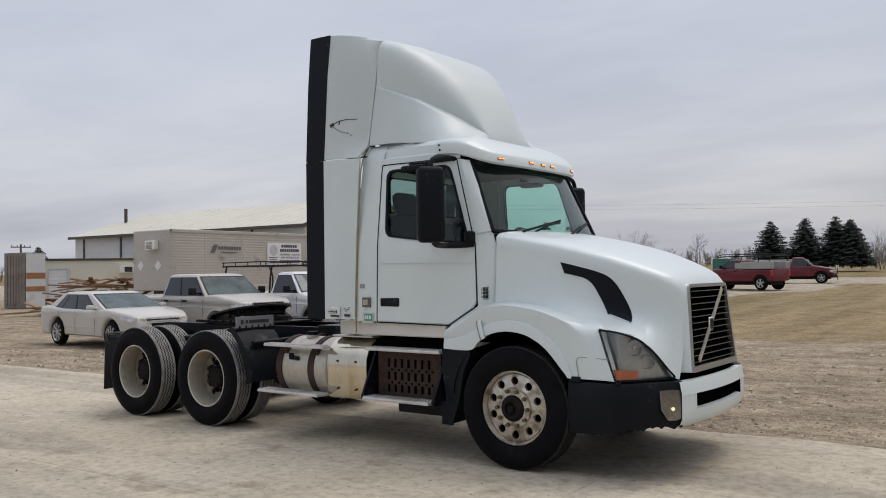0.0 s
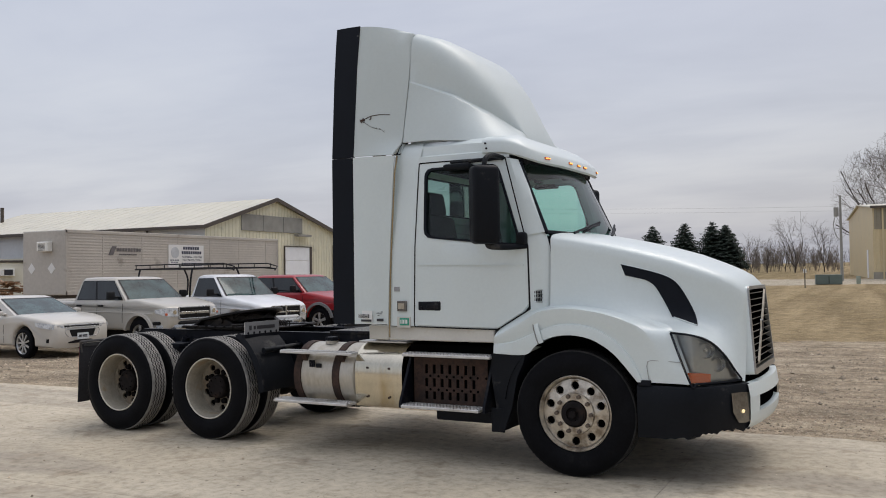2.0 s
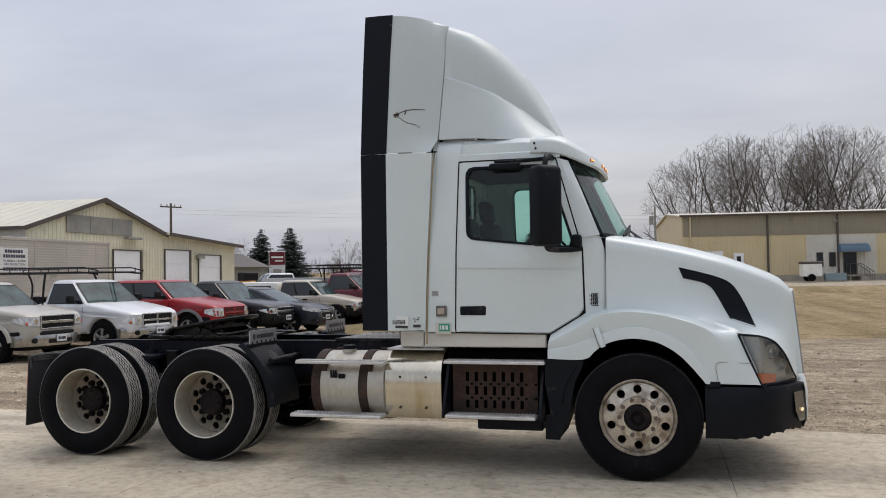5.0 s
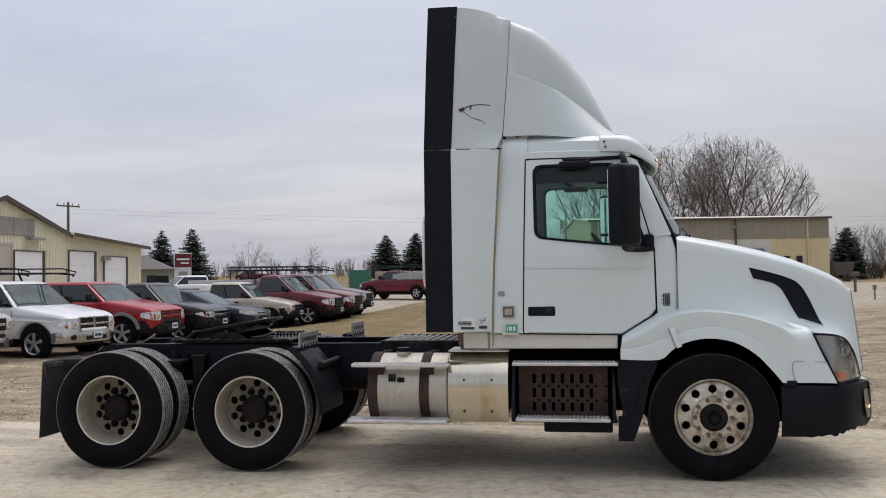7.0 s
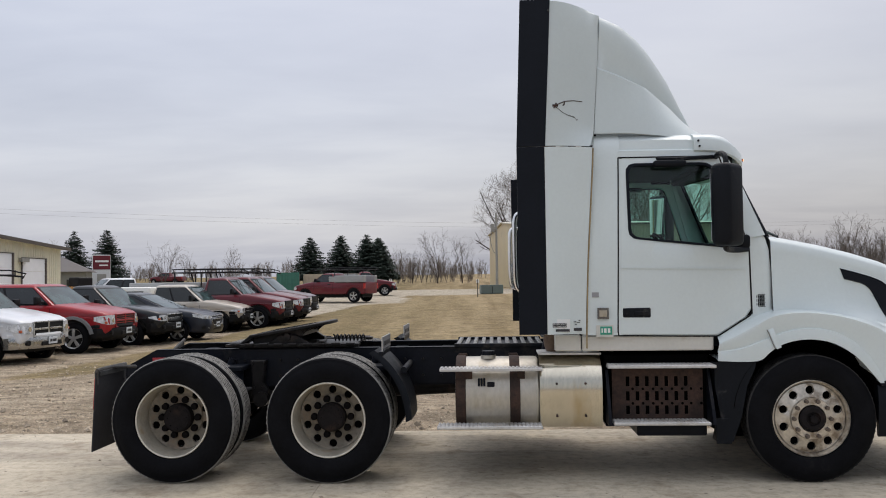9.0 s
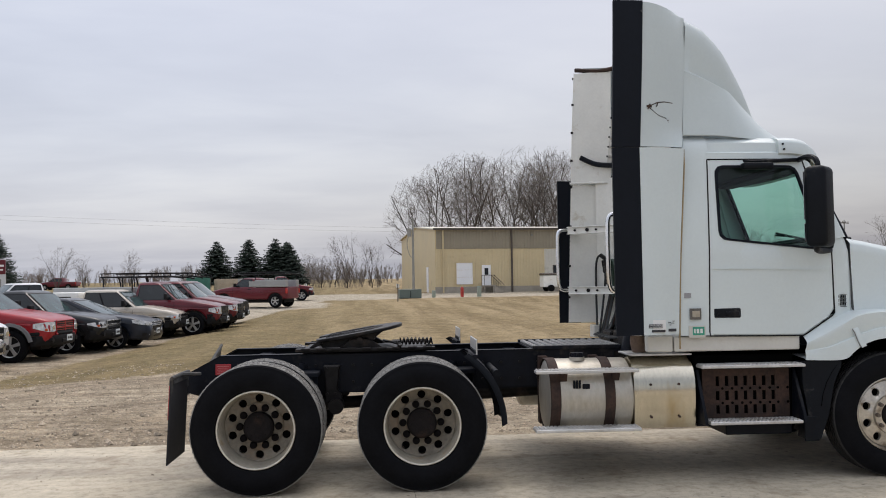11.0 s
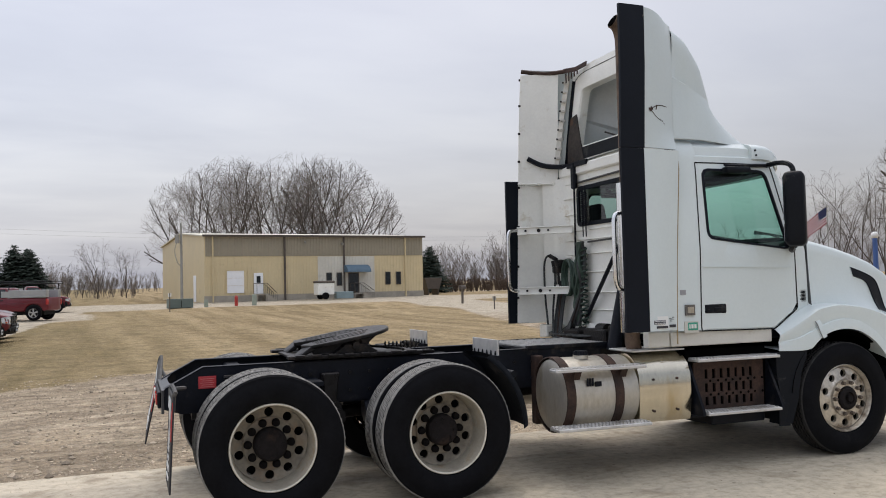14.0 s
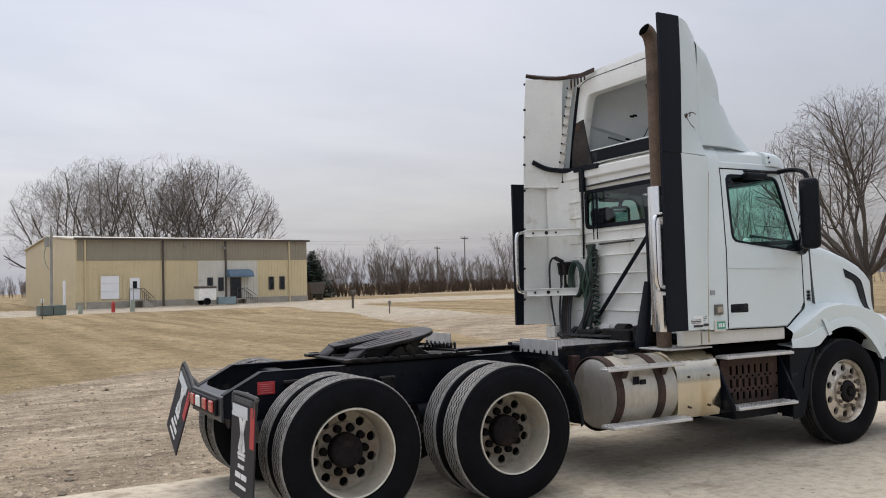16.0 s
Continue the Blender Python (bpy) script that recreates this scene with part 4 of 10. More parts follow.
# ribbed rear wall with its window
b = bmesh.new()
BEADS = (1.326, 1.498, 1.70, 1.885, 2.03, 2.128, 2.30, 2.47, 2.62)
def wall_rect(y0, y1, z0, z1):
    """Sheet with pressed ledges: each course steps out and leans back to the next."""
    zs = [(z0, 0.0)]
    for z in BEADS:
        if z0 + 0.03 < z < z1 - 0.03:
            zs += [(z - 0.030, 0.0), (z - 0.010, -0.004), (z - 0.002, -0.020), (z + 0.004, 0.004), (z + 0.030, 0.0)]
    zs.append((z1, 0.0))
    grid(b, [[(-1.665 + d, y, z) for y in (y0, y1)] for z, d in zs])
wall_rect(-0.97, -0.60, 1.12, 2.815)
wall_rect(0.60, 0.97, 1.12, 2.815)
wall_rect(-0.60, 0.60, 1.12, 2.19)
wall_rect(-0.60, 0.60, 2.55, 2.815)
bmesh.ops.remove_doubles(b, verts=b.verts, dist=0.0005)
part("rear_wall", b, WHITE_OLD, truck, "ribbed cream-white rear cab wall", 28)
both_sides("wall_post", lambda m: bx(m, -1.69, -1.655, -0.97, -0.93, 1.12, 2.695, 0.012), WHITE_OLD, truck)
b = bmesh.new()
bx(b, -1.70, -1.66, -0.97, 0.97, 2.70, 2.81, 0.015)
part("wall_header", b, WHITE_OLD, truck)
b = bmesh.new()
rows = []
for z in (1.12, 1.6, 2.2, 2.70):                 # rolled corner between wall and extender
    rows.append([(-1.672, 0.70, z), (-1.678, 0.86, z), (-1.70, 0.96, z), (-1.76, 1.03, z), (-1.85, 1.06, z)])
grid(b, rows)
part("wall_corner", b, WHITE_OLD, truck, "rolled cream corner beside the extender")
b = bmesh.new()
tube(b, [(-1.69, 0.655, 2.72), (-1.69, 0.655, 1.90)], 0.008, 6, 1)
part("wall_seam", b, CASTGREY, truck)
b = bmesh.new()
tube(b, [(-1.69, 0.58, 2.615), (-1.70, -0.2, 2.625), (-1.70, -0.60, 2.625)], 0.010, 6, 3)
tube(b, [(-1.69, 0.40, 2.00), (-1.71, -0.15, 2.005)], 0.010, 6, 1)
part("wall_rod", b, CASTGREY, truck, "thin grey hanger rod")
for k, z in enumerate((2.47, 2.30, 2.03, 1.86, 1.70)):
    b = bmesh.new()
    bx(b, -1.694, -1.676, 0.74, 0.88, z - 0.008, z + 0.008, 0.004)
    part("short_bead", b, WHITE_OLD, truck)
for y in (0.34, -0.36):
    b = bmesh.new()
    prism(b, [(y - 0.10, 1.19), (y + 0.10, 1.19), (y + 0.02, 1.05), (y - 0.03, 1.05)], -1.72, -1.705, axis="x")
    part("corner_gusset", b, WHITE_OLD, truck)
b = bmesh.new()
ro, ri = rounded([(-0.625, 2.165), (0.625, 2.165), (0.625, 2.575), (-0.625, 2.575)], 0.07), rounded([(-0.585, 2.205), (0.585, 2.205), (0.585, 2.535), (-0.585, 2.535)], 0.05)
grid(b, [[(-1.668, *p) for p in ro], [(-1.682, *p) for p in ro], [(-1.682, *p) for p in ri], [(-1.66, *p) for p in ri]], close_v=True)
rw = part("rear_window_seal", b, RUBBER, truck, "black rubber seal")
b = bmesh.new()
b.faces.new([b.verts.new((-1.672, *p)) for p in ri])
rwp = part("rear_window", b, glass("smoked_cab_glass", (0.40, 0.47, 0.45)), truck, "smoked rear cab window")
rwp.visible_shadow = False

# cab interior
b = bmesh.new()
bx(b, -1.64, -0.62, -0.90, 0.90, 2.60, 2.64, 0.02)
bx(b, -0.62, -0.45, -0.84, 0.84, 2.55, 2.63, 0.02)
part("headliner", b, CABIN, truck)
b = bmesh.new()
prism(b, [(-0.62, 1.16), (-0.62, 1.75), (-0.55, 1.86), (-0.36, 1.93), (-0.12, 1.93), (-0.12, 1.16)], -0.90, 0.90, 0.02)
part("dashboard", b, CABIN, truck, "dark grey moulded dashboard")
both_sides("door_lining", lambda m: bx(m, -1.42, -0.45, -1.0, -0.94, 1.17, 1.84, 0.015), CABIN, truck)
for y in (-0.52, 0.52):
    b = bmesh.new()
    bx(b, -1.42, -0.98, y - 0.25, y + 0.25, 1.52, 1.66, 0.05, seg=2)
    bx(b, -1.25, -1.1, y - 0.15, y + 0.15, 1.14, 1.55, 0.02)
    st = part("seat_cushion", b, CABIN, truck, "dark cloth air-ride seat")
    b = bmesh.new()
    bx(b, -0.08, 0.06, -0.25, 0.25, 0.0, 0.55, 0.05, m=pose(-1.40, y, 1.62, 0, -10, 0), seg=2)
    bx(b, -0.07, 0.04, -0.15, 0.15, 0.55, 0.78, 0.045, m=pose(-1.40, y, 1.62, 0, -10, 0), seg=2)
    part("seat_back", b, CABIN, truck)
b = bmesh.new()
wheel_m = pose(-0.72, 0.52, 1.88, 0, 50, 0)
t = bmesh.new()
tube(t, [(0.22 * math.cos(a), 0.22 * math.sin(a), 0) for a in np.linspace(0, 2 * math.pi, 25)], 0.014, 6, 1)
tube(t, [(-0.21, 0, 0), (0, 0, -0.03), (0.21, 0, 0)], 0.014, 6, 2)
cyl(t, (0, 0, -0.32), (0, 0, 0), 0.03, 10)
put(b, t, wheel_m)
part("steering_wheel", b, CABIN, truck, "black steering wheel and column")

# hood
HX = (-0.20, 0.0, 0.25, 0.5, 0.75, 0.95, 1.08, 1.17, 1.235, 1.262)
HZ = (1.985, 1.95, 1.90, 1.84, 1.768, 1.692, 1.636, 1.588, 1.528, 1.478)
HW = (0.950, 0.937, 0.897, 0.850, 0.790, 0.722, 0.668, 0.612, 0.542, 0.480)
HS = (1.898, 1.860, 1.808, 1.746, 1.674, 1.598, 1.545, 1.494, 1.440, 1.398)
HB = (1.31, 1.345, 1.325, 1.262, 1.172, 1.142, 1.078, 0.948, 0.785, 0.762)
HWB = (0.985, 0.985, 0.972, 0.975, 1.048, 1.110, 0.985, 0.85, 0.735, 0.66)


def hood_side(x, z):
    zs, hb, w, wb = (lerp(HX, q, x) for q in (HS, HB, HW, HWB))
    t = max(0.0, min(1.0, (zs - z) / max(zs - hb, 0.01)))
    return w + (wb - w) * t ** lerp((0.0, 0.3, 0.6, 0.8, 1.0, 1.12, 1.22), (1.5, 2.4, 6.0, 11.0, 11.0, 5.0, 2.0), x)


b = bmesh.new()
rows = []
for x in [-0.20, -0.1, 0.0, 0.12, 0.25, 0.38, 0.5, 0.62, 0.75, 0.85, 0.95, 1.02, 1.08, 1.13, 1.17, 1.205, 1.235, 1.255, 1.262]:
    zt, w, zs, hb = (lerp(HX, q, x) for q in (HZ, HW, HS, HB))
    half = [(0.25 * w, zt), (0.5 * w, zt - 0.006), (0.74 * w, zt - 0.018), (0.86 * w, zt - (zt - zs) * 0.34), (0.93 * w, zt - (zt - zs) * 0.52), (0.975 * w, zt - (zt - zs) * 0.74)]
    half += [(hood_side(x, zs + (hb - zs) * t), zs + (hb - zs) * t) for t in (0.0, 0.12, 0.3, 0.5, 0.68, 0.80, 0.88, 0.93, 0.965, 1.0)]
    rows.append([(x, -y, z) for y, z in reversed(half)] + [(x, 0, zt)] + [(x, y, z) for y, z in half])
grid(b, rows)
hood = part("hood", b, WHITE, truck, "white sloping hood with dents and dust", 50)
# recess between hood and cowl: its shade is painted as mid-grey
b = bmesh.new()
grid(b, [[(-0.20, p[1], p[2]) for p in rows[0]], [(-0.20, p[1] * 0.93, p[2] - 0.03) for p in rows[0]]])
part("hood_rear_seal", b, mat("grey_cowl_seal", (0.11, 0.115, 0.12), 0.6), truck, "strip painted the grey of the shaded recess between hood and cowl")


def vent_rim(bm):
    upc = smooth_path([(0.368, 0, 1.679), (0.513, 0, 1.642), (0.651, 0, 1.602), (0.751, 0, 1.556), (0.818, 0, 1.481), (0.894, 0, 1.334), (0.949, 0, 1.195)], 5)
    loc = smooth_path([(0.402, 0, 1.589), (0.488, 0, 1.569), (0.565, 0, 1.546), (0.625, 0, 1.5), (0.677, 0, 1.412), (0.72, 0, 1.33), (0.756, 0, 1.262)], 5)
    ring = list(upc) + list(reversed(loc)) + [upc[0]]
    tube(bm, [(v.x, -hood_side(v.x, v.z) - 0.001, v.z) for v in ring], 0.006, 6, 1)


both_sides("vent_rim", vent_rim, WHITE, truck)


def vent(bm, off, shrink=0.0):
    upc = smooth_path([(0.368, 0, 1.679), (0.513, 0, 1.642), (0.651, 0, 1.602), (0.751, 0, 1.556), (0.818, 0, 1.481), (0.894, 0, 1.334), (0.949, 0, 1.195)], 5)
    loc = smooth_path([(0.402, 0, 1.589), (0.488, 0, 1.569), (0.565, 0, 1.546), (0.625, 0, 1.5), (0.677, 0, 1.412), (0.72, 0, 1.33), (0.756, 0, 1.262)], 5)
    rows = []
    for p, q in zip(upc, loc):
        c = (p + q) / 2
        p2, q2 = c + (p - c) * (1 - shrink), c + (q - c) * (1 - shrink)
        r = []
        for t, o in ((0, -0.02), (0.0, off - 0.018), (0.06, off - 0.014), (0.1, off - 0.020), (0.5, off - 0.018), (0.9, off - 0.020), (0.94, off - 0.014), (1, off - 0.018), (1.0, -0.02)):
            v = p2.lerp(q2, t)
            r.append((v.x, -hood_side(v.x, v.z) - o, v.z))
        rows.append(r)
    grid(bm, rows, caps=True)


vents = both_sides("hood_vent", lambda m: vent(m, 0.028), RUBBER, truck, "black hooked side vent in the hood")
def badge(bm):
    y = -cab_half(-0.3, 1.4)
    for k, z in enumerate((1.385, 1.416, 1.447)):
        for q in range(5):
            bx(bm, -0.338 + 0.0145 * q, -0.338 + 0.0145 * q + 0.0105, y - 0.006, y, z, z + 0.023, 0.002)
    for z in (1.376, 1.409, 1.440, 1.474):
        bx(bm, -0.341, -0.263, y - 0.004, y, z, z + 0.004)


both_sides("hood_badge", badge, PLASTIC, truck, "small three-line dark cab badge")

# fenders: a rolled shoulder under the hood, a flat side and a raised arch lip
FA = [(-0.655, -1.02, 1.135), (-0.52, -1.01, 1.215), (-0.37, -1.005, 1.285), (-0.24, -0.992, 1.33), (-0.07, -0.985, 1.352), (0.08, -0.98, 1.346), (0.28, -0.975, 1.318), (0.48, -0.978, 1.27), (0.65, -1.012, 1.208), (0.80, -1.07, 1.155), (0.86, -1.10, 1.02), (0.918, -1.132, 0.88), (0.955, -1.146, 0.778)]
FBR = [(-0.672, -1.075, 1.03), (-0.50, -1.09, 1.055), (-0.34, -1.105, 1.115), (-0.215, -1.115, 1.165), (-0.07, -1.12, 1.205), (0.075, -1.12, 1.210), (0.22, -1.12, 1.180), (0.33, -1.12, 1.125), (0.42, -1.12, 1.060), (0.49, -1.12, 0.982), (0.54, -1.12, 0.90), (0.575, -1.121, 0.835), (0.597, -1.122, 0.778)]
FCR = [(-0.672, -1.085, 0.952), (-0.38, -1.105, 0.952), (-0.285, -1.12, 1.02), (-0.215, -1.125, 1.07), (-0.10, -1.13, 1.11), (0.035, -1.13, 1.122), (0.175, -1.13, 1.100), (0.285, -1.13, 1.050), (0.375, -1.13, 0.985), (0.442, -1.13, 0.915), (0.492, -1.13, 0.856), (0.528, -1.128, 0.812), (0.553, -1.125, 0.778)]


def fender(bm):
    rows = []
    A, B, C = (smooth_path(q, 5) for q in (FA, FBR, FCR))
    for a, bb, c in zip(A, B, C):
        s = lerp((-0.67, -0.40, -0.26, 0.3, 0.6, 0.8), (0.50, 0.30, 0.14, 0.14, 0.20, 0.45), a.x)
        full = lerp((-0.67, -0.3, 0.5, 0.75), (0.014, 0.016, 0.014, 0.006), a.x)
        row = [a + Vector((0, 0.055, 0.030)), a + Vector((0, 0.035, 0.012))]
        for f in (0.0, s * 0.3, s * 0.6, s * 0.85, s, s + (1 - s) * 0.12, s + (1 - s) * 0.5, 1.0):
            p = a.lerp(bb, f)
            q = min(1.0, f / s)
            out = a.y + (bb.y - full - a.y) * math.sin(q * math.pi / 2) ** 1.15
            p.y = out if f <= s else out + (bb.y - out) * ((f - s) / (1 - s)) ** 2
            row.append(p)
        lip = lerp((-0.67, -0.45, -0.3, 0.45, 0.6), (0.0, 0.006, 0.014, 0.014, 0.010), c.x)
        row += [bb.lerp(c, 0.06) - Vector((0, lip, 0)), bb.lerp(c, 0.5) - Vector((0, lip + 0.002, 0)), c - Vector((0, lip - 0.002, 0)), c + Vector((0, 0.03, 0.010)), c + Vector((0, 0.30, 0.03))]
        rows.append(row)
    grid(bm, rows)


both_sides("fender", fender, WHITE, truck, "white front fender with flared arch", 28)


def fender_seam(bm):
    pts = [Vector(p) for p in ((-0.305, -1.03, 1.292), (-0.285, -1.095, 1.245), (-0.262, -1.132, 1.18), (-0.235, -1.142, 1.10), (-0.215, -1.146, 1.055))]
    strip(bm, pts, 0.040, 0.004, (-0.2, -1, 0.25))


both_sides("fender_seam", fender_seam, WHITE, truck)
both_sides("seam_gap", lambda m: strip(m, [(-0.328, -1.035, 1.285), (-0.310, -1.10, 1.235), (-0.288, -1.132, 1.17), (-0.262, -1.142, 1.09), (-0.245, -1.144, 1.05)], 0.007, 0.004, (-0.2, -1, 0.25)), mat("grey_joint_shadow_gap", (0.25, 0.25, 0.24), 0.8), truck)


def panel_line(bm):
    strip(bm, [(0.645, -1.126, 0.79), (0.628, -1.126, 0.90), (0.635, -1.125, 0.935), (0.66, -1.125, 0.945), (0.78, -1.119, 0.942), (0.888, -1.122, 0.937)], 0.005, 0.004, (0, -1, 0))


both_sides("fender_panel_line", panel_line, mat("grey_panel_line", (0.30, 0.31, 0.31), 0.7), truck)
both_sides("bracket_tab", lambda m: bx(m, 0.560, 0.660, -1.135, -1.05, 0.752, 0.795, 0.004), FRAME, truck)


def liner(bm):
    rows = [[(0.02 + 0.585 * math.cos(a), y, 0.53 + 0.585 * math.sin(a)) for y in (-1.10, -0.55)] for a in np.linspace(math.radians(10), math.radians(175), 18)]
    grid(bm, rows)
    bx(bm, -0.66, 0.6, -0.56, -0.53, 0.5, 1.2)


# liner coloured near-black to paint the shade inside the wheel arch
both_sides("wheel_arch_liner", liner, BLACK_SHADE, truck)


def splash(bm):
    rows = []
    for z, x0, x1 in ((0.945, -0.70, -0.385), (0.90, -0.70, -0.39), (0.76, -0.70, -0.455), (0.51, -0.66, -0.505), (0.32, -0.70, -0.575)):
        rows.append([(x0, -0.95, z), (x0, -1.07, z), ((x0 + x1) / 2, -1.085, z), (x1, -1.10, z), (x1, -0.62, z)])
    grid(bm, rows)
    bx(bm, -0.70, -0.58, -1.085, -1.07, 0.30, 0.5, 0.004)


both_sides("splash_guard", splash, PLASTIC, truck, "charcoal plastic panel behind the front wheel")

# headlamps
LAMPCUP = mat("dull_lamp_cup", (0.40, 0.40, 0.39), 0.25, 0.7, var=0.2, scale=20)
def lamp_y(x, z):
    return -lerp((0.80, 0.96, 1.07, 1.165, 1.25), (1.082, 1.138, 1.00, 0.86, 0.69), x) + 0.03 * max(0, (z - 0.9))


LAMP_TOP = [(0.802, 1.152), (0.925, 1.147), (1.014, 1.122), (1.074, 1.084), (1.117, 1.034), (1.157, 0.973), (1.185, 0.915), (1.215, 0.845), (1.240, 0.795)]
LAMP_BOT = [(0.955, 0.782), (0.99, 0.780), (1.03, 0.779), (1.07, 0.778), (1.11, 0.778), (1.145, 0.778), (1.18, 0.778), (1.212, 0.779), (1.240, 0.782)]


def lamp_grid(bm, off, t0=0.0, t1=1.0, u0=0.0, u1=1.0):
    top, bot = (smooth_path([(x, 0, z) for x, z in q], 5) for q in (LAMP_TOP, LAMP_BOT))
    n = len(top) - 1
    rows = []
    for p, q in list(zip(top, bot))[int(u0 * n):int(u1 * n) + 1]:
        r = []
        for t in np.linspace(t0, t1, 7):
            v = p.lerp(q, t)
            bulge = 0.03 * math.sin(math.pi * t)
            r.append((v.x, lamp_y(v.x, v.z) - off - bulge * (1 if off >= 0 else 0), v.z))
        rows.append(r)
    grid(bm, rows)


hl = both_sides("headlamp", lambda m: lamp_grid(m, -0.07), mat("grey_headlamp_bowl", (0.40, 0.41, 0.41), 0.30, 0.85, var=0.12, scale=2.0), truck, "large swept headlamp with cloudy lens")
for i, h in enumerate(hl):
    for nm, fn, mt in (("lens", lambda m: lamp_grid(m, 0.006), glass("cloudy_headlamp_lens" if not i else "cloudy_headlamp_lens_left", (0.84, 0.85, 0.84), 1.0, 0.05)),
                       ("indicator_lens", lambda m: lamp_grid(m, -0.012, 0.78, 0.985, 0.0, 0.38), AMBER),
                       ("reflector", lambda m: (cyl(m, (1.01, -0.93, 1.03), (1.045, -0.99, 1.02), 0.028, 24, 0.062, False), cyl(m, (1.08, -0.85, 0.92), (1.112, -0.905, 0.91), 0.026, 24, 0.056, False), cyl(m, (1.02, -0.95, 1.027), (1.04, -0.985, 1.022), 0.014, 12)), LAMPCUP),
                       ("lamp_trim", lambda m: tube(m, [(x, lamp_y(x, z) - 0.004, z) for x, z in LAMP_TOP] + [(x, lamp_y(x, z) - 0.004, z) for x, z in reversed(LAMP_BOT)] + [(LAMP_TOP[0][0], lamp_y(*LAMP_TOP[0]) - 0.004, LAMP_TOP[0][1])], 0.009, 6, 4), RUBBER)):
        b = bmesh.new()
        fn(b)
        if i:
            b.transform(FLIP)
        o = part(nm, b, mt, h)
        o.visible_shadow = nm != "lens"

# grille
def lean_x(z):
    return lerp((0.80, 1.49), (1.315, 1.258), z)


b = bmesh.new()
go = rounded([(-0.535, 0.80), (0.535, 0.80), (0.455, 1.49), (-0.455, 1.49)], 0.04)
gi = rounded([(-0.495, 0.845), (0.495, 0.845), (0.425, 1.462), (-0.425, 1.462)], 0.02)
grid(b, [[(lean_x(z) - 0.10, y * 1.13, z) for y, z in go], [(lean_x(z) - 0.02, y * 1.035, z) for y, z in go], [(lean_x(z), y, z) for y, z in go]], close_v=True)
part("grille_surround", b, WHITE, truck)
b = bmesh.new()
grid(b, [[(lean_x(z), y, z) for y, z in go], [(lean_x(z) + 0.012, y * 0.985, z) for y, z in go], [(lean_x(z) + 0.012, y, z) for y, z in gi], [(lean_x(z) - 0.03, y, z) for y, z in gi]], close_v=True)
gr = part("grille", b, mat("satin_grille_frame", (0.36, 0.355, 0.34), 0.35, 0.7), truck, "black slatted grille in a satin frame")
b = bmesh.new()
b.faces.new([b.verts.new((lean_x(z) - 0.032, y, z)) for y, z in gi])
part("grille_backing", b, BLACK_SHADE, gr)
# slats in the shade black, so their tops stay dark
for k in range(12):
    z = 0.875 + 0.0505 * k
    w = lerp((0.855, 1.455), (0.475, 0.405), z) - 0.004
    b = bmesh.new()
    prism(b, [(lean_x(z) - 0.028, z - 0.008), (lean_x(z) + 0.006, z - 0.004), (lean_x(z) + 0.006, z + 0.004), (lean_x(z) - 0.028, z + 0.014)], -w, w)
    part("slat", b, BLACK_SHADE, gr)
for k in range(12):
    z = 0.875 + 0.0505 * k
    w = lerp((0.855, 1.455), (0.475, 0.405), z) - 0.006
    b = bmesh.new()
    bx(b, lean_x(z) + 0.005, lean_x(z) + 0.0095, -w, w, z - 0.003, z + 0.003)
    part("slat_edge", b, mat("satin_slat_edge", (0.17, 0.17, 0.17), 0.35, 0.6) if k == 0 else bpy.data.materials["satin_slat_edge"], gr)
b = bmesh.new()
for k in range(19):
    y = -0.42 + 0.0467 * k
    bx(b, 1.235, 1.262, y - 0.004, y + 0.004, 0.86, 1.45)
part("grille_bars", b, BLACK_SHADE, gr)
b = bmesh.new()
strip(b, [(lean_x(0.885) + 0.014, -0.40, 0.885), (lean_x(1.44) + 0.014, 0.30, 1.44)], 0.034, 0.012, (1, 0, 0.08))
part("diagonal_bar", b, ALU, gr, "satin metal diagonal bar")
b = bmesh.new()
bx(b, 1.292, 1.312, -0.105, -0.005, 1.10, 1.215, 0.012)
em = part("emblem", b, CHROME, gr, "plain metal emblem")
b = bmesh.new()
bx(b, 1.311, 1.316, -0.092, -0.018, 1.115, 1.20, 0.004)
part("emblem_face", b, FRAME, em)

# bumper
BUMP = [(0.545, -1.11), (0.70, -1.135), (0.90, -1.150), (1.03, -1.10), (1.13, -1.0), (1.22, -0.87), (1.30, -0.72)]


def bumper_end(bm):
    rows, rr = [], random.Random(3)
    for i, p in enumerate(smooth_path([(x, y, 0) for x, y in BUMP], 6)):
        f = i / 36
        jag = 0.0 if i < 8 else rr.uniform(-0.012, 0.02)
        zb = lerp((0, 0.25, 0.5, 0.8, 1), (0.355, 0.365, 0.40, 0.42, 0.40), f) + jag
        inw = Vector((0.02, 0.06, 0)) if f < 0.4 else Vector((-0.05, 0.04, 0))
        rows.append([(p.x - 0.004 + inw.x, p.y + 0.05 + inw.y, 0.757), (p.x, p.y + 0.012, 0.757), (p.x, p.y, 0.74), (p.x, p.y - 0.006, 0.60), (p.x, p.y + 0.004, 0.47), (p.x - 0.004, p.y + 0.016, zb), (p.x + inw.x, p.y + 0.03 + inw.y, zb)])
    grid(bm, rows, close_v=True, caps=True)


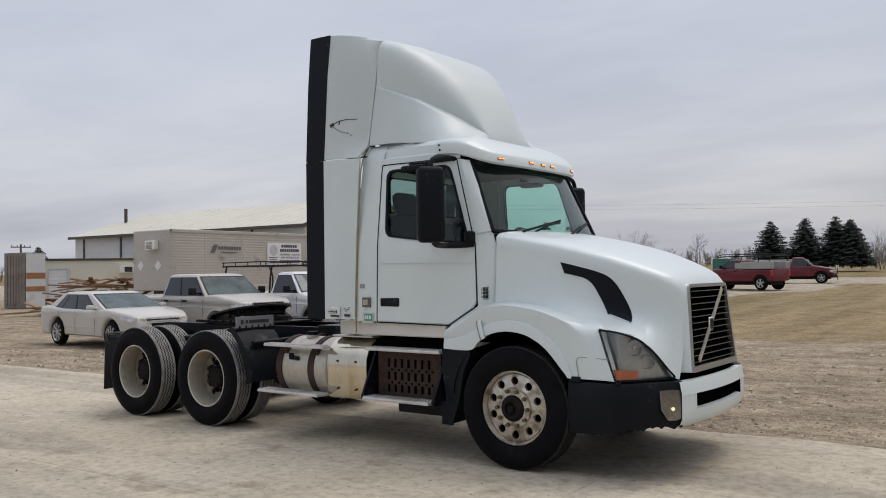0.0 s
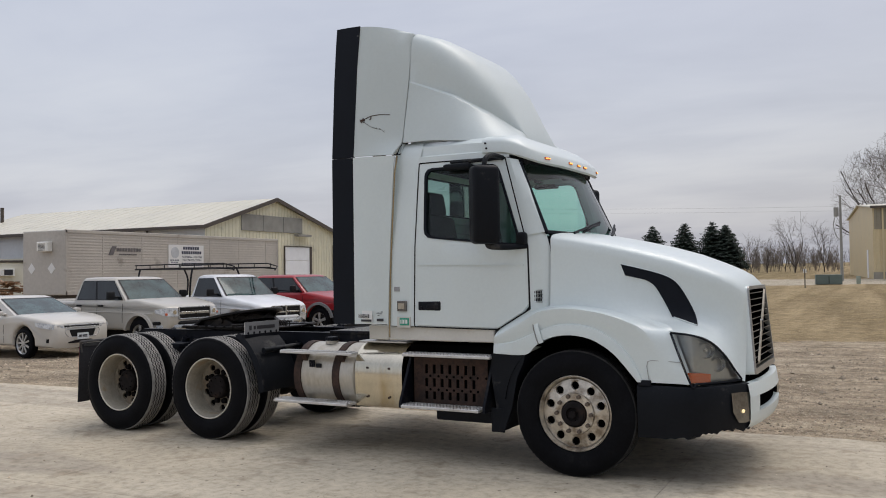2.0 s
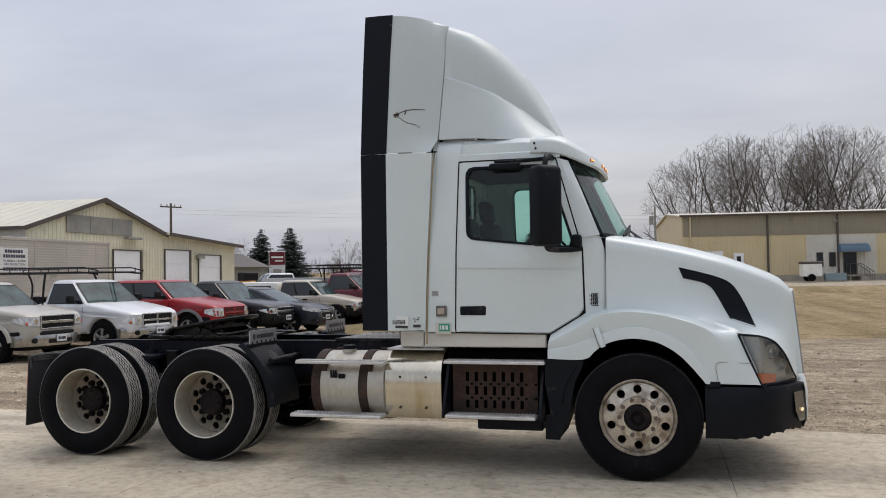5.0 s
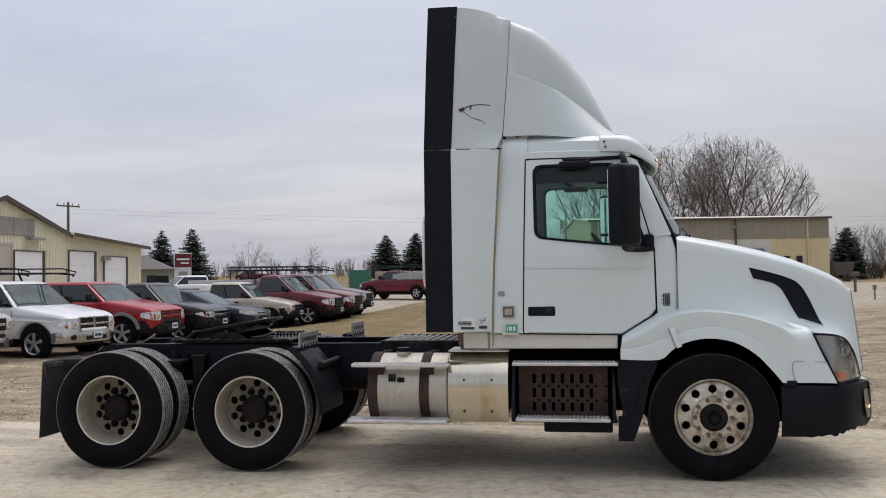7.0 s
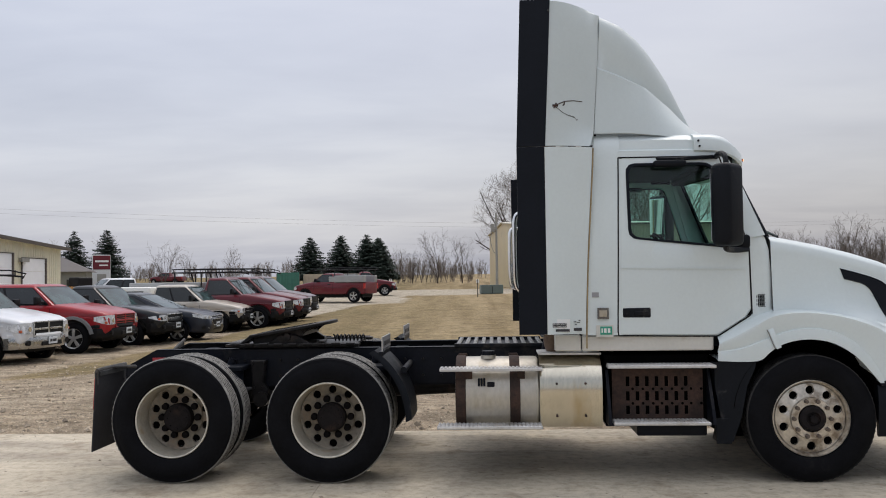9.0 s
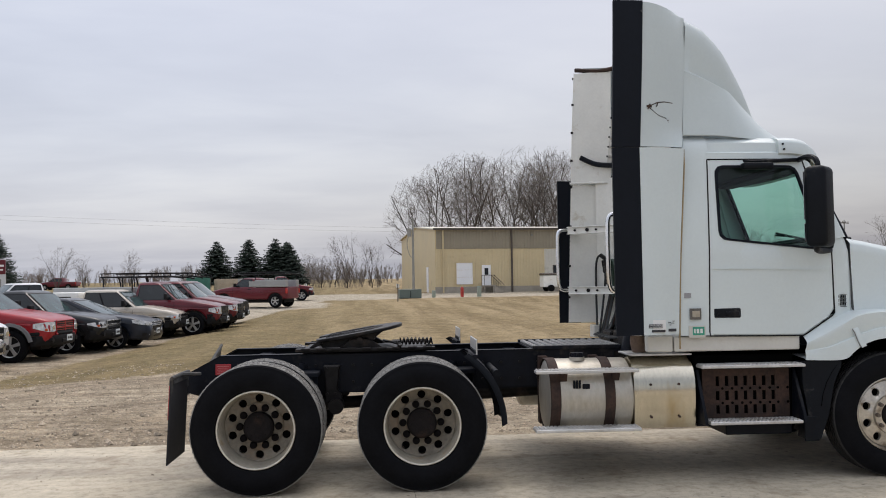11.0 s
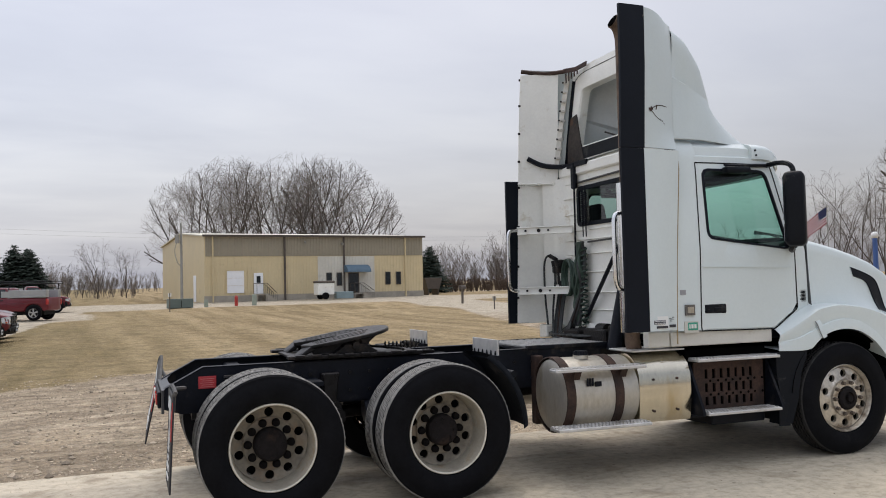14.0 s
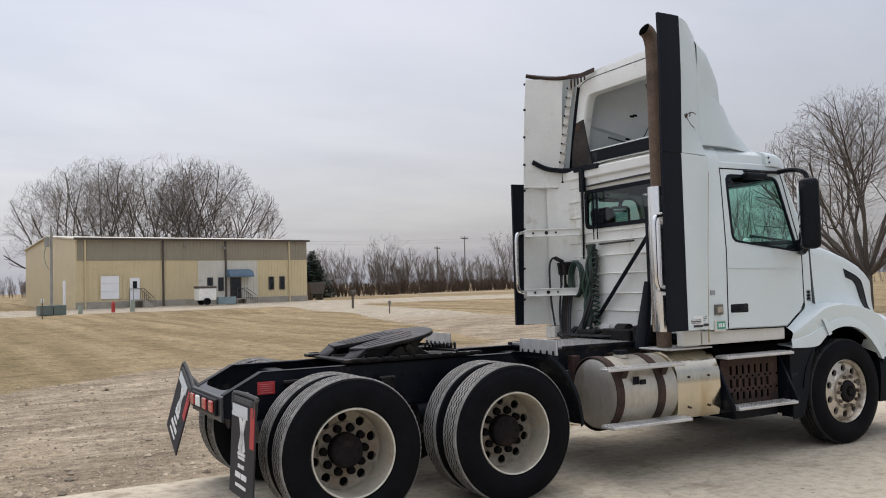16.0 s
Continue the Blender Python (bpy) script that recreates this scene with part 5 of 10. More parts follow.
be = both_sides("bumper_end", bumper_end, PLASTIC, truck, "charcoal plastic bumper corner with torn lower edge")
b = bmesh.new()
rows = []
for a in np.linspace(-1, 1, 31):
    y = 0.745 * a
    x = 1.30 + 0.075 * (1 - a * a)
    rows.append([(x - 0.06, y, 0.752), (x - 0.005, y, 0.75), (x, y, 0.735), (x + 0.012, y, 0.66)])
grid(b, rows)
grid(b, [[(p[-1][0], p[-1][1], 0.66), (p[-1][0] + 0.002, p[-1][1], 0.65)] for p in rows])
for y0, y1 in ((-0.745, -0.53), (0.53, 0.745)):
    ys = np.linspace(y0, y1, 6)
    grid(b, [[(1.312 + 0.075 * (1 - (y / 0.745) ** 2), y, z) for z in (0.655, 0.56, 0.525)] for y in ys])
ys = np.linspace(-0.745, 0.745, 31)
fx = lambda y: 1.312 + 0.075 * (1 - (y / 0.745) ** 2)
grid(b, [[(fx(y), y, 0.53), (fx(y) - 0.002, y, 0.47), (fx(y) - 0.02, y, 0.43), (fx(y) - 0.05, y, 0.405), (fx(y) - 0.12, y, 0.40)] for y in ys])
grid(b, [[(fx(y) + 0.001, y, 0.652), (fx(y) - 0.05, y, 0.645)] for y in np.linspace(-0.53, 0.53, 15)])
grid(b, [[(fx(y) + 0.001, y, 0.53), (fx(y) - 0.05, y, 0.535)] for y in np.linspace(-0.53, 0.53, 15)])
part("bumper_centre", b, WHITE, truck, "white painted bumper centre, scuffed")
b = bmesh.new()
grid(b, [[(fx(y) - 0.045, y, z) for z in (0.52, 0.66)] for y in np.linspace(-0.55, 0.55, 11)])
part("bumper_slot", b, BLACK_SHADE, truck, "dark cooling slot")
# engine underside as plain near-black boxes: shade put into the colour
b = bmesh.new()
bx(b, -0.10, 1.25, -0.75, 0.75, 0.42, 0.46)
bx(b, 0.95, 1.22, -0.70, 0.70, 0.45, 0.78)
part("engine_underside", b, BLACK_SHADE, truck)


def fog(bm):
    grid(bm, [[(1.205, -0.915, 0.70), (1.265, -0.80, 0.70), (1.305, -0.727, 0.69)], [(1.215, -0.915, 0.56), (1.28, -0.80, 0.555), (1.312, -0.732, 0.55)], [(1.245, -0.86, 0.475), (1.285, -0.80, 0.47), (1.308, -0.735, 0.48)]])
    

fl = both_sides("fog_lamp", fog, mat("fog_lamp_bowl", (0.20, 0.19, 0.17), 0.2, 0.8, var=0.2, scale=20), truck, "corner fog lamp, lit")
for i, f in enumerate(fl):
    b = bmesh.new()
    cyl(b, (1.268, -0.822, 0.56), (1.276, -0.826, 0.558), 0.014, 12)
    if i:
        b.transform(FLIP)
    part("bulb", b, WARM_LIT, f)

# mirrors
MIR = pose(-0.63, -1.30, 0, 0, 0, 44)   # the mirror heads stand turned towards the driver


def mirror_shell(bm):
    bx(bm, -0.116, 0.116, -0.085, 0.085, 1.86, 2.50, 0.045, m=MIR, seg=3)


def mirror_arm_top(bm):
    tube(bm, [(-0.62, -0.94, 2.60), (-0.63, -1.10, 2.605), (-0.63, -1.22, 2.585), (-0.63, -1.28, 2.545), (-0.63, -1.30, 2.48)], 0.022, 8, 5)
    bx(bm, -0.80, -0.60, -0.96, -0.92, 2.585, 2.625, 0.012)


def mirror_arm(bm):
    tube(bm, [(-0.40, -1.0, 1.845), (-0.50, -1.10, 1.835), (-0.62, -1.22, 1.84), (-0.63, -1.26, 1.88)], 0.024, 8, 5)
    bx(bm, -0.47, -0.385, -1.06, -0.97, 1.85, 1.96, 0.025, seg=2)


mi = both_sides("mirror_housing", mirror_shell, PLASTIC, truck, "tall black door mirror")
for i, m0 in enumerate(mi):
    b = bmesh.new()
    bx(b, -0.090, 0.090, 0.084, 0.091, 2.08, 2.46, 0.003, m=MIR)
    bx(b, -0.090, 0.090, 0.084, 0.091, 1.90, 2.05, 0.003, m=MIR)
    if i:
        b.transform(FLIP)
    part("mirror_glass", b, MIRROR, m0)
both_sides("mirror_arm", mirror_arm, PLASTIC, truck)
both_sides("mirror_arm_top", mirror_arm_top, PLASTIC, truck)
both_sides("door_top_mirror", lambda m: bx(m, -1.14, -0.88, -1.075, -0.985, 2.515, 2.57, 0.02, seg=2), PLASTIC, truck, "small black look-down mirror over the window")
both_sides("mirror_bracket", lambda m: tube(m, [(-1.12, -0.96, 2.60), (-1.05, -1.0, 2.585), (-0.85, -1.0, 2.59), (-0.62, -0.97, 2.60)], 0.016, 6, 4), PLASTIC, truck)

# wheels
def tyre(cx, cz, r, y0, y1, parent, name="tyre", tread=None):
    """A worn radial tyre between two planes of y, with wavy tread grooves."""
    yo, yi = y0, y1
    w = yi - yo
    b = bmesh.new()
    side = [(yo + 0.055, 0.292), (yo + 0.012, 0.315), (yo - 0.006, 0.36), (yo - 0.006, 0.415), (yo + 0.010, 0.462), (yo + 0.016, 0.470), (yo + 0.018, r - 0.022), (yo + 0.030, r - 0.010)]
    lathe(b, side, cx, cz, 64)
    lathe(b, [(yo + yi - q, rr) for q, rr in side], cx, cz, 64)
    ty = part(name, b, TYRE, parent, "worn black truck tyre")
    b = bmesh.new()
    prof = [(yo + 0.030, r - 0.010), (yo + 0.036, r - 0.002)]
    nr = 5
    rw = (w - 0.072) / nr
    for k in range(nr):
        a = yo + 0.036 + k * rw
        prof += [(a + 0.006, r), (a + rw - 0.006, r)]
        if k < nr - 1:
            prof += [(a + rw - 0.005, r - 0.018), (a + rw + 0.005, r - 0.018)]
    prof += [(yi - 0.036, r - 0.002), (yi - 0.030, r - 0.010)]
    seg = 288
    rows = []
    for j, (y, rr) in enumerate(prof):
        row = []
        for s in range(seg):
            a = 2 * math.pi * s / seg
            wob = 0.0 if j < 2 or j > len(prof) - 3 else 0.0075 * (1, 0.6, -1, -0.6)[s % 4]
            notch = 0.002 if (j in (1, 2, len(prof) - 3, len(prof) - 2) and s % 4 == 0) else 0.0
            row.append((cx + (rr - notch) * math.cos(a), y + wob, cz + (rr - notch) * math.sin(a)))
        rows.append(row)
    grid(b, rows, close_v=True)
    b.faces.ensure_lookup_table()
    for f in b.faces:
        c_ = f.calc_center_median()
        f.material_index = 1 if math.hypot(c_.x - cx, c_.z - cz) < r - 0.0085 else 0
    part("tread", b, [tread or TREAD, TYRE], ty, "dusty tread blocks", 20)
    return ty


def disc_with_holes(bm, cx, cz, y, r0, r1, holes, hr, rc, th=0.012, dish=0.0):
    """A ring plate with round hand holes through it."""
    seg = holes * 8
    def yy(r):
        return y + dish * (r1 - r) / (r1 - r0)
    rings = []
    for r in (r1, rc + hr * 1.25):
        rings.append([(r, 2 * math.pi * s / seg) for s in range(seg)])
    inner = [[(r, 2 * math.pi * s / seg) for s in range(seg)] for r in (rc - hr * 1.25, r0)]
    P = lambda q, d=0: (cx + q[0] * math.cos(q[1]), yy(q[0]) + d, cz + q[0] * math.sin(q[1]))
    vo = [[bm.verts.new(P(q)) for q in ring] for ring in rings]
    vi = [[bm.verts.new(P(q)) for q in ring] for ring in inner]
    for a, b2 in ((vo[0], vo[1]), (vi[0], vi[1])):
        for s in range(seg):
            bm.faces.new((a[s], a[(s + 1) % seg], b2[(s + 1) % seg], b2[s]))
    for h in range(holes):
        c = 2 * math.pi * (h * 8 + 4) / seg
        hx, hz = rc * math.cos(c), rc * math.sin(c)
        outer = [vo[1][(h * 8 + k) % seg] for k in range(9)] + [vi[0][(h * 8 + k) % seg] for k in range(8, -1, -1)]
        n = len(outer)
        angs = [c + (k - 4) * 2 * math.pi / n for k in range(n)]
        hv = [bm.verts.new((cx + hx + hr * math.cos(a), yy(rc), cz + hz + hr * math.sin(a))) for a in angs]
        hb = [bm.verts.new((cx + hx + hr * math.cos(a), yy(rc) + 0.03, cz + hz + hr * math.sin(a))) for a in angs]
        for k in range(n):
            j = (k + 1) % n
            bm.faces.new((outer[k], outer[j], hv[j], hv[k]))
            bm.faces.new((hv[k], hv[j], hb[j], hb[k]))


def lug_nuts(rim, mt, cx, cz, y, rc, n, r, ln, sides=6):
    """Ten nuts on one mesh, each an object."""
    b = bmesh.new()
    cyl(b, (0, 0, 0), (0, -ln, 0), r, sides, r * 0.8)
    first = part("lug_nut", b, mt, rim)
    for k in range(n):
        o = first if k == 0 else first.copy()
        if k:
            scene.collection.objects.link(o)
        a = 2 * math.pi * k / n
        o.matrix_basis = Matrix.Translation((cx + rc * math.cos(a), y, cz + rc * math.sin(a)))


def make_front(mirror):
    cx, cz = 0.035, 0.500
    w = new("front_wheel")
    w.parent = truck
    w["label"] = "front wheel with ten-hole alloy rim"
    ty = tyre(cx, cz, 0.500, -1.125, -0.86, w, "tyre", mat("dark_rib_tread", (0.035, 0.034, 0.033), 0.8, var=0.3, scale=12, fine=90, bump=0.4, bump_scale=60, spec=0.12))
    b = bmesh.new()
    lathe(b, [(-1.085, 0.296), (-1.095, 0.302), (-1.098, 0.296), (-1.075, 0.282), (-1.05, 0.276), (-1.045, 0.262)], cx, cz, 64)
    disc_with_holes(b, cx, cz, -1.058, 0.165, 0.270, 10, 0.033, 0.220, dish=-0.030)
    lathe(b, [(-1.088, 0.166), (-1.108, 0.160), (-1.110, 0.108), (-1.09, 0.10)], cx, cz, 48)
    lathe(b, [(-0.86, 0.29), (-1.04, 0.27)], cx, cz, 48)
    rim = part("rim", b, RIM_ALU, w, "oxidised alloy rim with ten round holes")
    lug_nuts(rim, NUT, cx, cz, -1.105, 0.142, 10, 0.019, 0.034)
    b = bmesh.new()
    lathe(b, [(-1.0, 0.105), (-1.125, 0.10), (-1.14, 0.085), (-1.142, 0.055), (-1.125, 0.05), (-1.125, 0.0)], cx, cz, 36)
    cyl(b, (cx, -1.12, cz), (cx, -1.155, cz), 0.034, 6, 0.030)
    part("hub", b, HUBRUST, rim, "greasy dark hub")
    b = bmesh.new()
    cyl(b, (cx, -1.02, cz), (cx, -0.98, cz), 0.27, 32)
    part("brake_drum", b, BLACK_SHADE, rim)
    return w


def make_rear(cx):
    cz = 0.510
    w = new("drive_wheel")
    w.parent = truck
    w["label"] = "dual drive wheel with pale rusty steel rim"
    tyre(cx, cz, 0.510, -1.175, -0.925, w, "outer_tyre")
    tyre(cx, cz, 0.510, -0.865, -0.615, w, "inner_tyre")
    b = bmesh.new()
    lathe(b, [(-1.135, 0.296), (-1.150, 0.306), (-1.156, 0.301), (-1.154, 0.293), (-1.138, 0.289), (-1.132, 0.284), (-1.10, 0.281), (-1.075, 0.276), (-1.065, 0.274), (-0.98, 0.273), (-0.955, 0.268)], cx, cz, 64)
    lathe(b, [(-0.98, 0.27), (-0.62, 0.28)], cx, cz, 48)
    rim = part("rim", b, RIM_WHITE, w, "pale rusty steel rim with ten holes")
    b = bmesh.new()
    lathe(b, [(-1.150, 0.304), (-1.1585, 0.302), (-1.160, 0.297), (-1.1575, 0.292), (-1.150, 0.290)], cx, cz, 64)
    part("rim_lip", b, mat("worn_pale_rim_lip", (0.60, 0.565, 0.48), 0.4, 0.2, var=0.15, scale=10) if "worn_pale_rim_lip" not in bpy.data.materials else bpy.data.materials["worn_pale_rim_lip"], rim)
    # the disc's darker tone holds both rust and painted dish shade
    b = bmesh.new()
    disc_with_holes(b, cx, cz, -0.955, 0.176, 0.270, 10, 0.0325, 0.222, dish=0.012)
    lathe(b, [(-0.943, 0.177), (-0.956, 0.188), (-0.960, 0.182), (-0.960, 0.112), (-0.93, 0.110)], cx, cz, 48)
    part("wheel_disc", b, RIM_DISC, rim, "rust-stained wheel disc with hand holes, toned darker for shade in the dish")
    lug_nuts(rim, NUT_K, cx, cz, -0.955, 0.152, 10, 0.031, 0.040, 14)
    b = bmesh.new()
    lathe(b, [(-0.95, 0.118), (-0.985, 0.120), (-1.03, 0.116), (-1.045, 0.100), (-1.048, 0.0)], cx, cz, 36)
    for k in range(8):
        a = 2 * math.pi * k / 8
        cyl(b, (cx + 0.082 * math.cos(a), -1.045, cz + 0.082 * math.sin(a)), (cx + 0.082 * math.cos(a), -1.056, cz + 0.082 * math.sin(a)), 0.009, 6)
    part("hub", b, HUBRUST, rim, "brown-black axle hub")
    b = bmesh.new()
    cyl(b, (cx, -0.93, cz), (cx, -0.62, cz), 0.245, 32)
    part("brake_drum", b, BLACK_SHADE, rim)
    return w


for maker, cx in ((make_front, None), (make_rear, -3.793), (make_rear, -5.080)):
    w = maker(False) if cx is None else maker(cx)
    ax = 0.035 if cx is None else cx
    made = copy_thing(w, Matrix.Translation((ax, 0, 0)) @ Matrix.Rotation(math.pi, 4, "Z") @ Matrix.Translation((-ax, 0, 0)))
# ---- chassis, tanks, steps and rear gear ----
def rails(bm):
    prism(bm, [(1.0, 0.74), (1.0, 1.02), (-1.9, 1.04), (-5.49, 1.03), (-5.765, 0.885), (-5.775, 0.73), (-5.65, 0.69), (-5.2, 0.69), (-1.0, 0.72)], -0.44, -0.43)
    prism(bm, [(1.0, 1.02), (-1.9, 1.04), (-5.49, 1.03), (-5.765, 0.885), (-5.765, 0.875), (-5.485, 1.02), (-1.9, 1.03), (1.0, 1.01)], -0.44, -0.355)
    prism(bm, [(1.0, 0.74), (-5.2, 0.69), (-5.2, 0.70), (1.0, 0.75)], -0.44, -0.355)


both_sides("frame_rail", rails, FRAME, truck, "black steel frame rail")
b = bmesh.new()
for x in (-2.9, -3.35, -4.43, -5.2):
    bx(b, x - 0.06, x + 0.06, -0.43, 0.43, 0.76, 0.99, 0.01)
part("crossmember", b, FRAME, truck)
b = bmesh.new()
grid(b, [[(-5.775, y, 0.872), (-5.74, y, 0.892), (-5.60 - 0.125 * (1 - (y / 0.43) ** 6), y, 0.964 - 0.065 * (1 - (y / 0.43) ** 6))] for y in np.linspace(-0.43, 0.43, 13)])
bx(b, -5.79, -5.77, -0.45, 0.45, 0.70, 0.875, 0.004)
part("rear_crossmember", b, mat("dusty_black_plate", (0.06, 0.062, 0.066), 0.4, 0.2, var=0.3, scale=5), truck, "dusty black rear closing plate")
b = bmesh.new()
bx(b, -5.815, -5.79, -0.38, 0.38, 0.735, 0.855, 0.006)
tl = part("tail_lamp_bar", b, FRAME, truck, "tail lamp bar with red and clear lenses")
for y, mt in ((0.30, RED_LENS), (0.13, LENS), (-0.08, RED_LENS), (-0.28, RED_LENS)):
    b = bmesh.new()
    bx(b, -5.828, -5.812, y - 0.06, y + 0.06, 0.755, 0.84, 0.008)
    part("lamp_lens", b, mt if mt is not LENS else DECAL_W, tl)
b = bmesh.new()
bx(b, -5.525, -5.395, -0.448, -0.441, 0.868, 0.960, 0.002)
rl = part("warning_label", b, DECAL_R, truck, "red warning label")
b = bmesh.new()
for k in range(5):
    bx(b, -5.512 + 0.01 * (k % 2), -5.41 - 0.012 * (k % 2), -0.4495, -0.448, 0.880 + 0.015 * k, 0.883 + 0.015 * k)
part("label_print", b, mat("pale_red_print", (0.52, 0.22, 0.21), 0.5), rl)

# axles, suspension, drive line
b = bmesh.new()
for x in (-3.793, -5.080):
    cyl(b, (x, -0.95, 0.51), (x, 0.95, 0.51), 0.075, 16)
    t = bmesh.new()
    bmesh.ops.create_uvsphere(t, u_segments=20, v_segments=12, radius=0.21, matrix=Matrix.Translation((x, 0, 0.51)))
    put(b, t)
    cyl(b, (x, -0.05, 0.52), (x + 0.4, 0, 0.60), 0.10, 14, 0.06)
part("drive_axle", b, GREASE, truck, "greasy drive axles and differentials")
b = bmesh.new()
cyl(b, (-5.0, 0, 0.53), (-0.6, 0, 0.72), 0.055, 14)
bx(b, -1.9, -0.3, -0.32, 0.32, 0.42, 0.95, 0.05)
cyl(b, (0.035, -0.9, 0.46), (0.035, 0.9, 0.46), 0.06, 12)
part("drive_shaft", b, GREASE, truck)


def hanger(bm):
    prism(bm, [(-4.61, 0.94), (-4.46, 0.94), (-4.47, 0.90), (-4.49, 0.74), (-4.45, 0.68), (-4.44, 0.62), (-4.60, 0.62), (-4.59, 0.74), (-4.60, 0.90)], -0.54, -0.46, 0.010)
    cyl(bm, (-4.50, -0.60, 0.60), (-4.50, -0.44, 0.60), 0.065, 16)
    for x, z in ((-4.585, 0.915), (-4.49, 0.915), (-4.575, 0.70), (-4.505, 0.70)):
        cyl(bm, (x, -0.54, z), (x, -0.556, z), 0.014, 6)


both_sides("suspension_hanger", hanger, GREASE, truck, "dark cast suspension hanger")
for xs in (-3.47, -4.77):
    both_sides("air_spring", lambda m, x=xs: (cyl(m, (x, -0.62, 0.55), (x, -0.62, 0.87), 0.125, 20), bx(m, x - 0.13, x + 0.14, -0.72, -0.44, 0.86, 0.90, 0.006)), RUBBER, truck, "black rubber air spring")
for xs in (-3.793, -5.08):
    both_sides("trailing_arm", lambda m, x=xs: bx(m, x - 0.45, x + 0.38, -0.60, -0.52, 0.545, 0.60, 0.01), GREASE, truck)
    both_sides("shock_absorber", lambda m, x=xs: cyl(m, (x + 0.16, -0.50, 0.50), (x + 0.30, -0.47, 0.95), 0.035, 12), FRAME, truck)
    both_sides("brake_chamber", lambda m, x=xs: cyl(m, (x - 0.28, -0.40, 0.62), (x - 0.45, -0.40, 0.61), 0.09, 16), FRAME, truck)
b = bmesh.new()
cyl(b, (0, -0.438, 0), (0, -0.456, 0), 0.013, 6)
bolt0 = part("frame_bolt", b, GREASE, truck)
for k in range(15):
    for z in (0.93, 0.79):
        o = bolt0 if (k == 0 and z == 0.93) else bolt0.copy()
        if o is not bolt0:
            scene.collection.objects.link(o)
        o.matrix_basis = Matrix.Translation((-5.0 + 0.16 * k, 0, z))
both_sides("air_fitting", lambda m: cyl(m, (-5.34, -0.47, 0.945), (-5.16, -0.47, 0.945), 0.018, 8), GREASE, truck)

# fifth wheel
b = bmesh.new()
t = bmesh.new()
pl = [(0.02 + 0.36 * math.cos(a), 0.455 * math.sin(a)) for a in np.linspace(-1.75, 1.75, 27)]
pl += [(-0.20, 0.44), (-0.36, 0.40), (-0.40, 0.16), (-0.20, 0.055), (-0.06, 0.035), (-0.06, -0.035), (-0.20, -0.055), (-0.40, -0.16), (-0.36, -0.40), (-0.20, -0.44)]
prism(t, pl, 0.0, 0.030, 0.006, axis="z")
for s in (-1, 1):
    prism(t, [(-0.35, 0.028), (-0.47, -0.035), (-0.47, -0.055), (-0.33, -0.01)], s * 0.285 - 0.115, s * 0.285 + 0.115, 0.006)
    prism(t, [(0.20, 0.0), (-0.36, 0.0), (-0.34, -0.05), (-0.05, -0.085), (0.10, -0.06)], s * 0.33 - 0.012, s * 0.33 + 0.012)
    prism(t, [(0.25, 0.0), (-0.30, 0.0), (-0.28, -0.04), (0.0, -0.06)], s * 0.16 - 0.012, s * 0.16 + 0.012)
    for k in range(3):
        strip(t, [(-0.30, s * (0.14 + 0.09 * k), 0.030), (-0.05 + 0.05 * k, s * (0.11 + 0.10 * k), 0.030), (0.20 - 0.04 * k, s * (0.06 + 0.10 * k), 0.030)], 0.012, 0.003, (0, 0, 1))
bx(t, 0.06, 0.12, -0.36, 0.36, -0.06, 0.0)
put(b, t, pose(-4.30, 0, 1.178, 0, -9.5, 0))
fw = part("fifth_wheel_plate", b, GREASE, truck, "greasy black fifth-wheel plate, tilted")
b = bmesh.new()
for s in (-1, 1):
    prism(b, [(-4.50, 1.06), (-4.08, 1.06), (-4.22, 1.15), (-4.38, 1.15)], s * 0.38 - 0.035, s * 0.38 + 0.035, 0.006)
    cyl(b, (-4.30, s * 0.33, 1.135), (-4.30, s * 0.44, 1.135), 0.03, 12)
    for k in range(9):
        bx(b, -4.80 + 0.13 * k, -4.72 + 0.13 * k, s * 0.475 - 0.02, s * 0.475 + 0.02, 1.062, 1.082, 0.004)
bx(b, -4.80, -3.72, -0.46, 0.46, 1.043, 1.062, 0.003)
bx(b, -4.85, -3.65, -0.47, -0.36, 1.05, 1.075, 0.004)
bx(b, -4.85, -3.65, 0.36, 0.47, 1.05, 1.075, 0.004)
part("fifth_wheel_base", b, GREASE, truck, "slider base on the frame rails")
b = bmesh.new()
tube(b, [(-3.95 + 0.3 * k / 60, -0.05 + 0.028 * math.sin(k * 0.9), 1.10 + 0.028 * math.cos(k * 0.9)) for k in range(60)], 0.008, 5, 1)
tube(b, [(-4.1, 0.30, 1.09), (-3.95, -0.45, 1.10), (-3.97, -0.62, 1.10)], 0.012, 6, 4)
part("release_spring", b, GREASE, truck, "coil spring and release handle")

# quarter fenders in front of the drive wheels
def quarter_fender(bm):
    rows = []
    for a in np.linspace(math.radians(56), math.radians(0), 14):
        r = 0.672
        x, z = -3.793 + r * math.cos(a), 0.505 + r * math.sin(a)
        rows.append([(x - 0.03, -0.575, z - 0.012), (x, -0.585, z), (x + 0.010, -0.85, z + 0.006), (x, -1.105, z), (x - 0.035, -1.125, z - 0.015)])
    grid(bm, rows)
    grid(bm, [[(p[0] - 0.012, p[1], p[2] - 0.006) for p in r] for r in rows])
    cyl(bm, (-3.19, -0.44, 0.905), (-3.19, -1.02, 0.895), 0.026, 12)


both_sides("quarter_fender", quarter_fender, PLASTIC, truck, "black plastic quarter fender with support tube")
def fender_flap(bm):
    bx(bm, -3.36, -3.352, -1.105, -0.59, 1.050, 1.170, 0.002)


